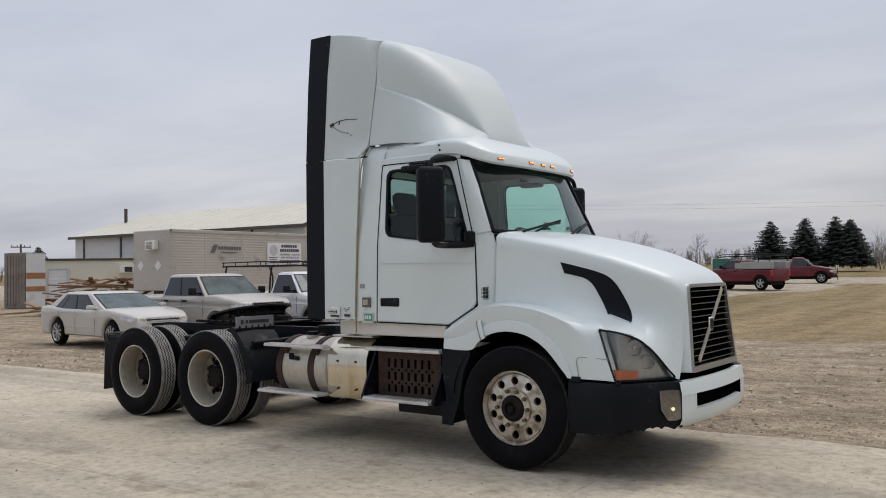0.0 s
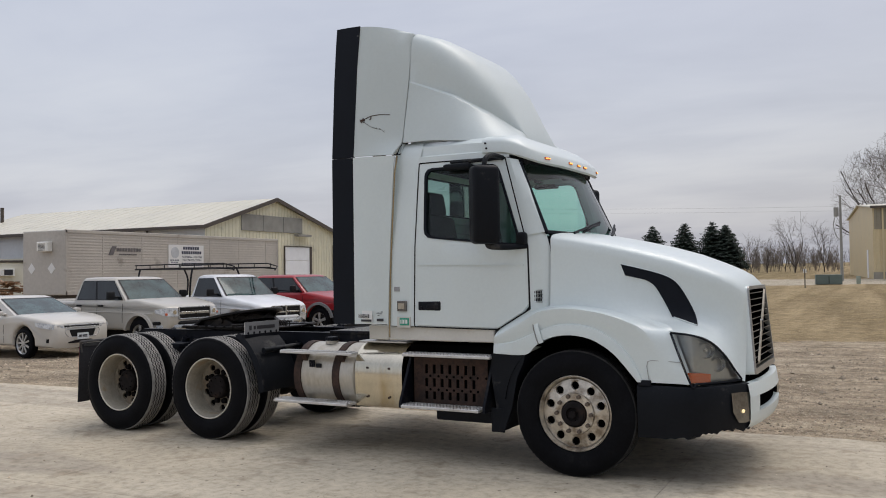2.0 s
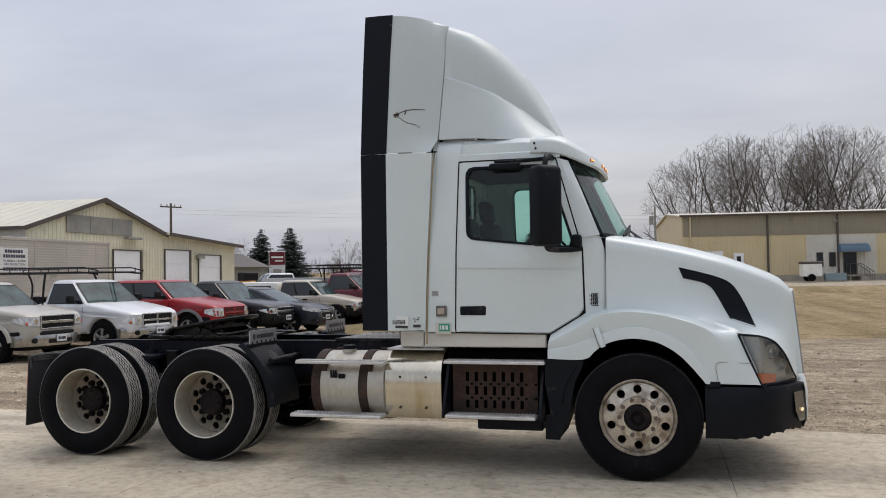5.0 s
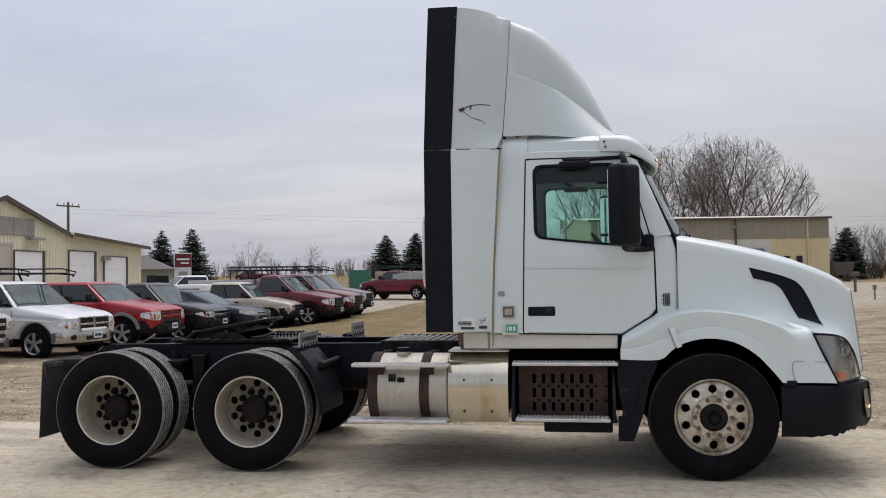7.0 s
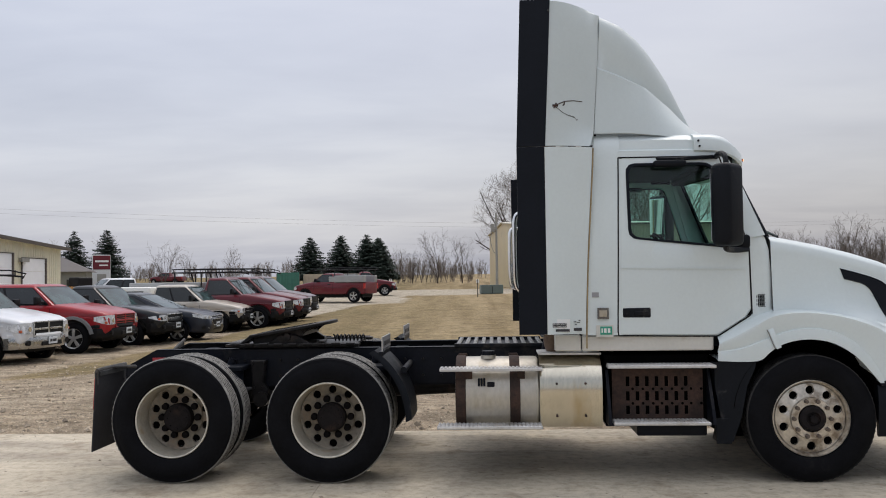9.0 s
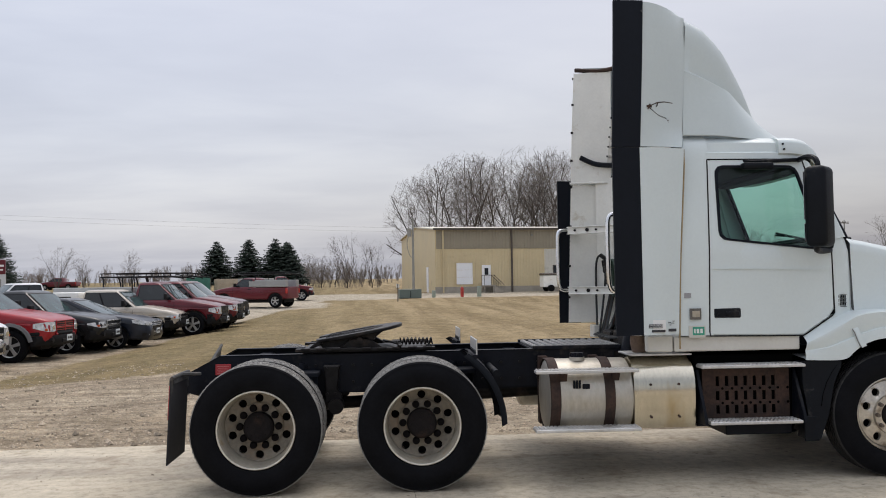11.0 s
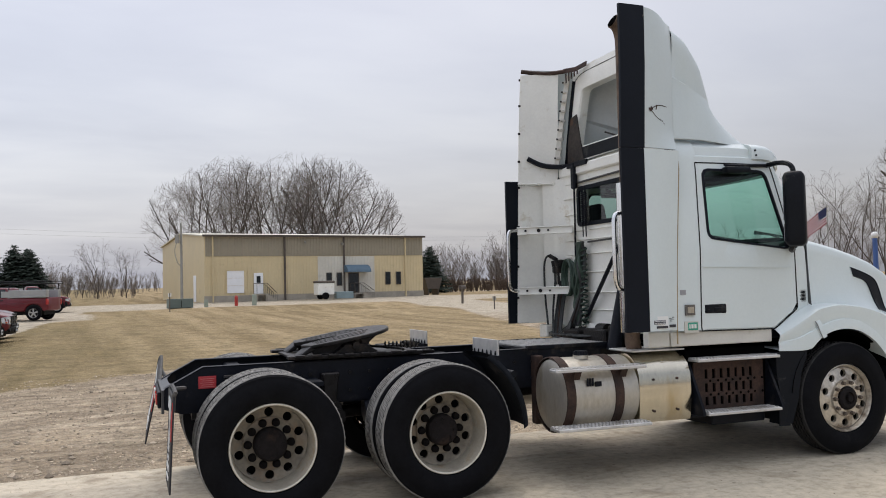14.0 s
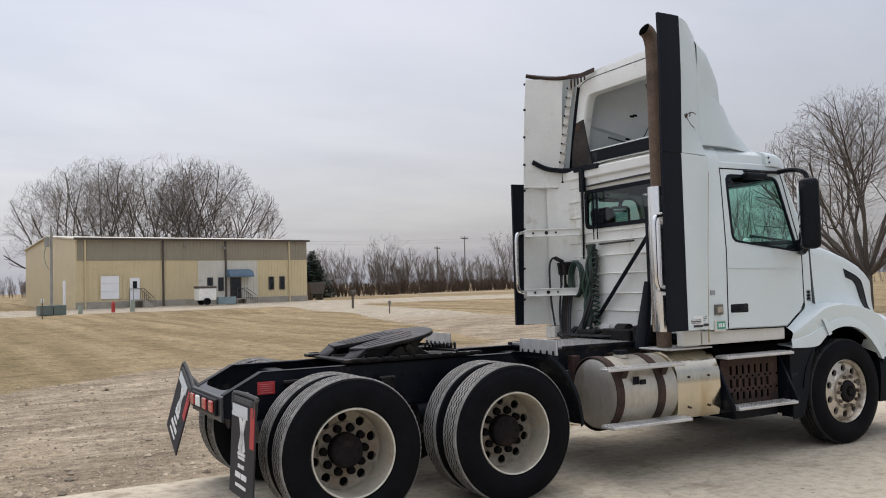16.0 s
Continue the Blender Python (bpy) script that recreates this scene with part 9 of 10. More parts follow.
# cream office shed, container and lumber
shed = thing("office_shed", "long cream site shed with roll-up door and air conditioner", "shed", m=pose(-45.6, 21.8, 0, 0, 0, 55))
b = bmesh.new()
bx(b, 0, 9.5, 0, 4, 0.3, 2.62, 0.02)
part("shed_wall", b, mat("cream_shed_panel", (0.76, 0.73, 0.60), 0.55, var=0.04, scale=0.7), shed)
b = bmesh.new()
bx(b, -0.05, 9.6, -0.10, 4.1, 2.62, 2.74, 0.01)
bx(b, 0.1, 9.4, 0.1, 3.9, 0.0, 0.3)
part("shed_roof", b, BROWN, shed)
overhead_door(shed, pose(0.80, -0.06, 0.32, 0, 0, -90), 1.0, 1.75, 8, 0, WHITESIDE)
b = bmesh.new()
bx(b, 4.3, 5.15, -0.35, 0.0, 1.83, 2.25, 0.02)
ac = part("air_conditioner", b, WHITE_OLD, shed)
b = bmesh.new()
bx(b, 4.6, 5.05, -0.36, -0.34, 1.88, 2.20)
part("vent_slot", b, DECAL_K, ac)


def container(label, m, L, w, h, mt, ribs=0.28, group=""):
    c = thing("shipping_container", label, "container", group, m)
    b = bmesh.new()
    bx(b, 0, L, 0, w, 0, h, 0.01)
    bd = part("container_box", b, mt, c)
    x = 0.2
    while x < L - 0.2:
        for yy in (-0.03, w):
            b = bmesh.new()
            bx(b, x, x + ribs * 0.5, yy, yy + 0.03, 0.15, h - 0.15, 0.008)
            part("corrugation", b, mt, bd)
        x += ribs
    for y in (0.3, w / 2 - 0.1, w / 2 + 0.1, w - 0.3):
        b = bmesh.new()
        cyl(b, (-0.03, y, 0.1), (-0.03, y, h - 0.1), 0.02, 6)
        cyl(b, (L + 0.03, y, 0.1), (L + 0.03, y, h - 0.1), 0.02, 6)
        part("locking_bar", b, GREYBOARD, bd)
    return c


rc = container("rusty grey storage container with a pale side and orange bands", pose(-44.35, 18.75, -0.1, 0, 0, 2), 2.0, 1.2, 3.1, RUSTC)
b = bmesh.new()
bx(b, 2.06, 2.075, 0.03, 1.17, 0.05, 3.05)
sp_ = part("side_sheet", b, WHITESIDE, rc)
for z0, z1 in ((1.65, 1.98), (0.95, 1.22)):
    b = bmesh.new()
    bx(b, 2.075, 2.085, 0.03, 1.17, z0, z1)
    part("orange_band", b, ORANGEST, sp_)
container("green shipping container beyond the service truck", pose(-18.8, 65.6, 0.65, 0, 0, 12), 1.9, 5.5, 1.75, GREENC)
container("tan storage container beside the green one", pose(-16.8, 67.2, 0.65, 0, 0, 8), 5.0, 4, 1.6, TANC)
rl = random.Random(12)
for gi_, (cx, cy, n) in enumerate(((-34.2, 17.4, 34), (-33.4, 18.7, 36), (-32.6, 19.9, 30), (-33.2, 14.7, 8))):
    pile = thing("lumber_pile", "untidy pile of rough boards and pallets", "lumber", "lumber piles", pose(cx, cy, 0, 0, 0, 20 * gi_ + 35))
    for k in range(n):
        lv = k // 6
        ln = rl.uniform(1.6, 3.6)
        b = bmesh.new()
        bx(b, -ln / 2, ln / 2, -0.1, 0.1, -0.03, 0.03)
        o = part("board", b, LUMBER, pile)
        o.matrix_basis = pose(rl.uniform(-0.5, 0.5), rl.uniform(-1.0, 1.0), 0.08 + 0.26 * lv + rl.uniform(0, 0.05), rl.uniform(-6, 6), rl.uniform(-8, 8), rl.uniform(-25, 25) + (90 if lv % 2 else 0))

# warehouse beyond the lawn
WH = pose(2.3, 68.6, 0.70, 0, 0, 6.3)
wh = thing("warehouse", "long mustard-yellow steel warehouse with grey-tan upper band", "building", m=WH)
WL, WD, WE, WP = 20.9, 19.0, 5.70, 6.45
b = bmesh.new()
prism(b, [(0, -0.6), (WD, -0.6), (WD, WE), (WD / 2, WP), (0, WE)], 0, WL, axis="x")
wb_ = part("wall", b, YELLOWST, wh)
b = bmesh.new()
ribs_wall(b, 0.0, WL, 0.55, lambda u: 3.95, 0.30, lambda u, v, d: (u, -d, v), 0.02, [(1.9, 3.45, 0.7, 2.75), (4.3, 5.0, 0.7, 2.45), (13.3, 14.1, 0.3, 2.3), (11.0, 11.5, 1.2, 2.4), (12.0, 12.5, 1.2, 2.4), (16.9, 17.4, 1.2, 2.4), (18.0, 18.5, 1.2, 2.4), (10.2, 15.8, 0.5, 3.95)])
part("siding_ribs", b, YELLOWST, wb_)["kind"] = "stuff"
b = bmesh.new()
bx(b, 0.1, WL, -0.035, -0.004, 3.95, WE - 0.05)
ribs_wall(b, 0.1, WL, 3.95, lambda u: WE - 0.05, 0.30, lambda u, v, d: (u, -0.036 - d, v), 0.02)
part("upper_band", b, BANDST, wb_, "grey-tan upper sheet band")
b = bmesh.new()
bx(b, 10.2, 15.8, -0.03, -0.004, 0.55, 3.9)
ribs_wall(b, 10.2, 15.8, 0.55, lambda u: 3.9, 0.30, lambda u, v, d: (u, -0.031 - d, v), 0.02)
part("pale_patch", b, PALEST, wb_)["kind"] = "stuff"
b = bmesh.new()
bx(b, -0.03, WL + 0.03, -0.05, -0.003, -0.6, 0.55)
part("foundation", b, FOUND, wb_)
b = bmesh.new()
prism(b, [(-0.25, WE - 0.03), (WD / 2, WP + 0.02), (WD + 0.25, WE - 0.03), (WD + 0.25, WE + 0.07), (WD / 2, WP + 0.12), (-0.25, WE + 0.07)], -0.2, WL + 0.2, axis="x")
part("roof", b, CREAMROOF, wh)
b = bmesh.new()
bx(b, -0.2, WL + 0.2, -0.32, -0.22, WE - 0.06, WE + 0.12)
part("gutter", b, BROWN, wh)
for u, mt, w in ((0.65, YELLOWST, 0.12), (7.0, BROWN, 0.16), (12.65, BROWN, 0.16), (18.95, YELLOWST, 0.12)):
    b = bmesh.new()
    bx(b, u, u + w, -0.16, -0.04, 0.0, WE, 0.01)
    part("downspout", b, mt, wh)
overhead_door(wh, pose(2.65, -0.07, 0.75, 0, 0, -90), 1.5, 1.95, 3, 0, YELLOWST)
def hinged(u0, u1, z0, z1, mt):
    b = bmesh.new()
    bx(b, u0, u1, -0.09, -0.03, z0, z1, 0.01)
    d = part("entrance_door", b, mt, wh)
    b = bmesh.new()
    bx(b, u0 - 0.08, u0, -0.10, -0.02, z0, z1 + 0.08)
    bx(b, u1, u1 + 0.08, -0.10, -0.02, z0, z1 + 0.08)
    bx(b, u0, u1, -0.10, -0.02, z1, z1 + 0.08)
    part("door_frame", b, WHITEDOOR if mt is WHITEDOOR else BROWN, d)
    return d
d = hinged(4.35, 5.0, 0.65, 2.4, WHITEDOOR)
b = bmesh.new()
bx(b, 4.5, 4.85, -0.10, -0.09, 1.6, 2.2)
part("door_light", b, CARGLASS, d)
hinged(13.2, 14.1, 0.5, 2.3, CARGLASS)
for u in (11.05, 12.05, 16.95, 18.05):
    b = bmesh.new()
    bx(b, u, u + 0.42, -0.07, -0.03, 1.25, 2.35, 0.01)
    w = part("window", b, CARGLASS, wh)
    b = bmesh.new()
    for x0, x1, z0, z1 in ((u - 0.06, u, 1.2, 2.4), (u + 0.42, u + 0.48, 1.2, 2.4), (u, u + 0.42, 2.35, 2.41), (u, u + 0.42, 1.19, 1.25)):
        bx(b, x0, x1, -0.09, -0.03, z0, z1)
    part("window_frame", b, BROWN, w)
b = bmesh.new()
rows = []
for u in (12.7, 15.0):
    rows.append([(u, -0.03 - 1.1 * math.sin(a), 2.40 + 0.70 * math.cos(a)) for a in np.linspace(0, math.pi / 2, 9)])
grid(b, rows)
for r in rows:
    b.faces.new([b.verts.new(p) for p in r] + [b.verts.new((r[0][0], -0.03, 2.40))])
part("awning", b, AWN, wh, "blue-grey rounded fabric awning")


def stairs(u, w, z, n, run):
    s = new("entrance_steps")
    s.parent = wh
    for k in range(n):
        b = bmesh.new()
        bx(b, u + k * run, u + (k + 1) * run, -1.2, -0.2, -0.6, z - k * z / n, 0.005)
        part("step", b, FOUND, s)
    for y in (-1.2, -0.2):
        b = bmesh.new()
        tube(b, [(u - 0.9, y, z + 0.9), (u, y, z + 0.9), (u + n * run, y, 0.7)], 0.025, 6, 1)
        tube(b, [(u - 0.9, y, z), (u - 0.9, y, z + 0.9)], 0.02, 6, 1)
        for k in range(6):
            q = k / 5
            tube(b, [(u + n * run * q, y, z * (1 - q)), (u + n * run * q, y, z + 0.9 - (z + 0.2) * q)], 0.014, 5, 1)
        part("stair_rail", b, BROWN, s)
    b = bmesh.new()
    bx(b, u - 0.95, u, -1.2, -0.2, z - 0.1, z, 0.01)
    for x in (u - 0.9, u - 0.1):
        bx(b, x, x + 0.08, -1.15, -1.07, -0.5, z - 0.1)
    part("landing", b, FOUND, s)


stairs(5.1, 1.0, 0.65, 4, 0.22)
stairs(14.2, 1.0, 0.5, 4, 0.25)
b = bmesh.new()
cyl(b, (12.55, -0.12, 5.05), (12.55, -0.3, 5.0), 0.13, 12)
cyl(b, (9.0, -0.05, 5.2), (9.0, -0.2, 5.15), 0.1, 12)
part("wall_lamp", b, GREYBOARD, wh)
b = bmesh.new()
bx(b, -0.05, -0.004, 3.2, 4.1, 0.0, 2.4, 0.01)
part("side_door", b, WHITEDOOR, wh)

# small things in front of the warehouse
def at_ground(x, y, turn=0):
    return pose(x, y, ground_z(x, y), 0, 0, turn)


tx = thing("transformer_box", "low grey-green utility transformer box on the lawn", "utility box", m=at_ground(-0.6, 58.5, 6))
b = bmesh.new()
prism(b, [(-0.55, 0), (0.55, 0), (0.55, 0.58), (0.40, 0.68), (-0.55, 0.68)], -0.85, 0.85, 0.02, axis="x")
part("cabinet", b, mat("grey_green_enamel", (0.12, 0.155, 0.14), 0.5, var=0.08), tx)
b = bmesh.new()
bx(b, -0.02, 0.02, -0.57, -0.55, 0.05, 0.55)
part("door_seam", b, SEAM, tx)
hy = thing("fire_hydrant", "red fire hydrant with pale cap", "hydrant", m=at_ground(3.6, 59.5))
b = bmesh.new()
cyl(b, (0, 0, 0), (0, 0, 0.65), 0.13, 14)
cyl(b, (0, -0.2, 0.42), (0, 0.2, 0.42), 0.07, 10)
cyl(b, (0, 0, 0.65), (0, 0, 0.8), 0.14, 14, 0.05)
part("barrel", b, mat("hydrant_red", (0.42, 0.04, 0.03), 0.5), hy)
for x, y, h, r in ((1.3, 58.8, 0.55, 0.14), (5.0, 59.8, 0.85, 0.16)):
    pd = thing("utility_pedestal", "pale green utility pedestal on the verge", "utility box", "pedestals", at_ground(x, y))
    b = bmesh.new()
    bx(b, -r, r, -r, r, 0, h, 0.03, seg=2)
    part("cover", b, mat("pale_green_plastic", (0.30, 0.34, 0.28), 0.6) if "pale_green_plastic" not in bpy.data.materials else bpy.data.materials["pale_green_plastic"], pd)
for x, y, h in ((-1.75, 52.6, 1.25), (-8.9, 64.5, 1.15), (15.2, 38.3, 0.75)):
    ps = thing("marker_post", "thin dark post with pale top", "post", "marker posts", at_ground(x, y))
    b = bmesh.new()
    cyl(b, (0, 0, 0), (0, 0, h), 0.035, 8)
    part("stake", b, POLEW, ps)
    b = bmesh.new()
    bx(b, -0.10, 0.10, -0.02, 0.02, h - 0.25, h, 0.005)
    part("tag", b, DECAL_W if x < 10 else GREYBOARD, ps)
mb = thing("mailbox", "dark roadside mailbox on a post", "mailbox", m=at_ground(18.0, 49.5, 30))
b = bmesh.new()
bx(b, -0.06, 0.06, -0.06, 0.06, 0, 1.0)
part("post", b, POLEW, mb)
b = bmesh.new()
prism(b, [(-0.14, 1.0), (0.14, 1.0), (0.14, 1.2), (0.08, 1.3), (-0.08, 1.3), (-0.14, 1.2)], -0.28, 0.28, 0.01, axis="x")
part("box", b, BROWN, mb)
ck = thing("smoker_trailer", "small white utility trailer with dark lid", "trailer", m=pose(12.3, 67.0, 0.72, 0, 0, 5))
b = bmesh.new()
bx(b, -0.75, 0.75, -0.6, 0.6, 0.40, 1.42, 0.04)
part("box", b, WHITE_OLD, ck)
b = bmesh.new()
bx(b, -0.8, 0.8, -0.65, 0.65, 1.42, 1.62, 0.06)
part("lid", b, BROWN, ck)
for s in (-1, 1):
    b = bmesh.new()
    cyl(b, (-0.1, s * 0.6, 0.3), (-0.1, s * 0.8, 0.3), 0.3, 18)
    part("wheel", b, TYRE, ck)
b = bmesh.new()
tube(b, [(0.75, 0, 0.45), (1.7, 0, 0.40)], 0.04, 6, 1)
part("drawbar", b, BROWN, ck)
bn_ = thing("planter_table", "pale blue-grey cabinet beside the entrance", "cabinet", m=pose(14.2, 67.4, 0.74, 0, 0, 5))
b = bmesh.new()
bx(b, -0.8, 0.8, -0.3, 0.3, 0.0, 0.62, 0.02)
part("cabinet", b, mat("pale_teal_paint", (0.20, 0.27, 0.29), 0.6), bn_)
dp = thing("dump_cart", "dark steel hopper cart beside the warehouse", "cart", m=at_ground(24.6, 73.0, 10))
b = bmesh.new()
prism(b, [(-0.7, 0.6), (0.7, 0.6), (1.0, 1.7), (-1.0, 1.7)], -0.7, 0.7, 0.02)
part("hopper", b, BROWN, dp)
b = bmesh.new()
for x in (-0.6, 0.55):
    bx(b, x, x + 0.1, -0.6, 0.6, 0, 0.62)
part("leg", b, BROWN, dp)

# sign, low building and machine beyond the parked row
ms = thing("monument_sign", "white roadside sign with a dark red panel", "sign", m=pose(-33.8, 65.0, 0.3, 0, 0, 30) @ Matrix.Scale(1.32, 4))
b = bmesh.new()
bx(b, -0.55, 0.55, -0.15, 0.15, 0, 2.9, 0.02)
part("sign_body", b, WHITESIDE, ms)
b = bmesh.new()
bx(b, -0.53, 0.53, -0.17, -0.15, 1.95, 2.85)
rp = part("red_panel", b, DEEPRED, ms)
b = bmesh.new()
bx(b, -0.40, 0.42, -0.18, -0.17, 2.42, 2.54)
bx(b, -0.15, 0.38, -0.18, -0.17, 2.18, 2.27)
part("lettering_bar", b, DECAL_W, rp)
b = bmesh.new()
bx(b, -0.28, 0.28, -0.16, -0.15, 1.1, 1.65)
part("emblem", b, GREYBOARD, ms)
sb = thing("low_house", "low grey-green house with brown hip roof", "house", m=pose(-33.5, 56.5, 0.1, 0, 0, 20))
b = bmesh.new()
bx(b, -5, 2.0, 0, 6, 0, 2.5)
part("wall", b, mat("grey_green_siding", (0.22, 0.22, 0.19), 0.7, var=0.08), sb)
b = bmesh.new()
rv = [b.verts.new(p) for p in ((-5.4, -0.4, 2.5), (2.4, -0.4, 2.5), (2.4, 6.4, 2.5), (-5.4, 6.4, 2.5), (-3, 3, 3.7), (0, 3, 3.7))]
for f in ((0, 1, 5, 4), (1, 2, 5), (2, 3, 4, 5), (3, 0, 4), (0, 3, 2, 1)):
    b.faces.new([rv[i] for i in f])
part("roof", b, BROWN, sb)
for x in (0.9, -1.2):
    b = bmesh.new()
    bx(b, x - 0.3, x + 0.3, -0.03, 0.0, 0.8, 1.9)
    part("window", b, CARGLASS, sb)
ld = thing("skid_loader", "orange and black compact loader beside the shop", "loader", m=pose(-26.0, 44.0, 0.05, 0, 0, -30))
b = bmesh.new()
bx(b, -1.2, 1.0, -0.6, 0.6, 0.45, 1.45, 0.10)
part("body", b, mat("loader_orange", (0.45, 0.20, 0.03), 0.5), ld)
b = bmesh.new()
bx(b, -0.7, 0.3, -0.5, 0.5, 1.15, 2.0, 0.05)
part("cab", b, CARTRIM, ld)
for x in (-0.8, 0.3):
    for s in (-1, 1):
        b = bmesh.new()
        cyl(b, (x, s * 0.6, 0.4), (x, s * 0.85, 0.4), 0.4, 18)
        part("wheel", b, TYRE, ld)
b = bmesh.new()
bx(b, 0.7, 1.4, -0.85, 0.85, 0.15, 0.75, 0.05)
part("bucket", b, BROWN, ld)
pickup("far red pickup beyond the fields' edge", pose(-52.5, 130.0, 1.45, 0, 0, 175), DEEPRED, crew=True, group="")


def pole(x, y, h, turn, arms=1, label="weathered wooden utility pole with crossarm", mt=POLEW, r=0.16):
    p = thing("utility_pole", label, "utility pole", "utility poles", at_ground(x, y, turn))
    b = bmesh.new()
    cyl(b, (0, 0, -0.2), (0, 0, h), r, 12, r * 0.65)
    part("shaft", b, mt, p)
    for k in range(arms):
        z = h - 0.35 - 0.7 * k
        b = bmesh.new()
        bx(b, -1.1, 1.1, -0.06, 0.06, z - 0.06, z + 0.06)
        part("crossarm", b, POLEW, p)
        for s in (-1.0, -0.4, 0.4, 1.0):
            b = bmesh.new()
            cyl(b, (s, 0, z + 0.06), (s, 0, z + 0.26), 0.05, 8)
            part("insulator", b, GREYBOARD, p)
    return p


pole(-44.4, 64.5, 8.6, 60)
pole(61.6, 103.8, 8.2, 30, mt=GREYBOARD, r=0.12)
pole(75, 135, 8.0, 30)
pole(-92, 46.5, 5.4, 80)
pl_ = pole(0.1, 64.8, 6.6, 0, 0, "pale weathered pole with transformer wiring beside the warehouse", GREYBOARD, 0.12)
b = bmesh.new()
cyl(b, (-0.3, 0, 5.0), (-0.3, 0, 5.7), 0.18, 12)
tube(b, [(-0.15, 0, 5.6), (-0.5, 0, 4.5), (-0.35, 0, 3.6), (-0.12, 0, 3.2)], 0.03, 6, 4)
part("transformer", b, GREYBOARD, pl_)
for y0, z0 in ((8.3, 0), (7.9, 0.3)):
    wr = tagged(new("overhead_wire", bpy.data.meshes.new("overhead_wire")), "thin dark overhead wire between poles", "wire", "overhead wires")
    b = bmesh.new()
    p0, p1 = Vector((-44.4, 64.5, y0)), Vector((61.6, 103.8 + z0, y0 + 0.6))
    tube(b, [p0.lerp(p1, k / 20) - Vector((0, 0, 1.2 * 4 * (k / 20) * (1 - k / 20))) for k in range(21)], 0.006, 4, 1)
    b.to_mesh(wr.data)
    b.free()
    wr.data.materials.append(POLEW)

# flag on a yard pole, and a blue yard lamp
fp = thing("flagpole", "thin grey yard pole with a striped flag in a light wind", "flagpole", m=pose(33.45, 31.08, 0.3))
b = bmesh.new()
cyl(b, (0, 0, 0), (0, 0, 5.40), 0.035, 10, 0.022)
part("pole", b, GREYBOARD, fp)
FRED, FWHITE, FBLUE = mat("faded_red_cloth", (0.30, 0.025, 0.045), 0.8), mat("white_cloth", (0.62, 0.62, 0.64), 0.8), mat("navy_cloth", (0.022, 0.028, 0.085), 0.8)


def cloth(u, v):
    """Flag cloth: u along the fly, v down the hoist, in metres; it droops towards the free end."""
    return (-0.50 * u - 0.02, 0.58 * u + 0.05 * math.sin(5 * u + 2 * v), 5.35 - v - 0.42 * u - 0.12 * u * u)


for k in range(13):
    b = bmesh.new()
    u0 = 0.62 if k < 7 else 0.0
    rows = [[cloth(u, 0.95 * (k + j) / 13) for j in (0, 1)] for u in np.linspace(u0, 1.5, 14)]
    grid(b, rows)
    part("stripe", b, FWHITE if k % 2 else FRED, fp)
b = bmesh.new()
grid(b, [[cloth(u, v) for v in np.linspace(0, 0.95 * 7 / 13, 5)] for u in np.linspace(0, 0.62, 7)])
cn = part("canton", b, FBLUE, fp)
yl = thing("yard_lamp", "blue yard post with a white globe on top", "lamp", m=pose(34.98, 29.19, 0.3))
b = bmesh.new()
cyl(b, (0, 0, 0), (0, 0, 3.43), 0.15, 14, 0.13)
part("post", b, mat("blue_post_paint", (0.05, 0.11, 0.30), 0.5), yl)
b = bmesh.new()
bmesh.ops.create_uvsphere(b, u_segments=18, v_segments=12, radius=0.21, matrix=Matrix.Translation((0, 0, 3.58)))
part("globe", b, mat("white_globe", (0.70, 0.70, 0.68), 0.4), yl)
# ---- trees ----
BARK = mat("grey_brown_bark", (0.085, 0.070, 0.058), 0.95, var=0.25, scale=3, bump=0.4, bump_scale=12)
TWIG = mat("bare_grey_brown_twig", (0.170, 0.143, 0.122), 0.95, var=0.2, scale=2)
NEEDLE = mat("dark_spruce_needle", (0.022, 0.036, 0.024), 0.85, var=0.25, scale=2, island=0.45)
BRUSH = mat("dry_red_brown_brush", (0.125, 0.090, 0.066), 0.95, var=0.25, scale=0.6, island=0.3)


def limb(vs, fs, p, q, r0, r1, n):
    d = (q - p)
    if d.length < 1e-5:
        return
    d.normalize()
    u = d.orthogonal().normalized()
    w = d.cross(u)
    o = len(vs)
    for c, r in ((p, r0), (q, r1)):
        for k in range(n):
            a = 2 * math.pi * k / n
            vs.append(c + r * (math.cos(a) * u + math.sin(a) * w))
    for k in range(n):
        fs.append((o + k, o + (k + 1) % n, o + n + (k + 1) % n, o + n + k))


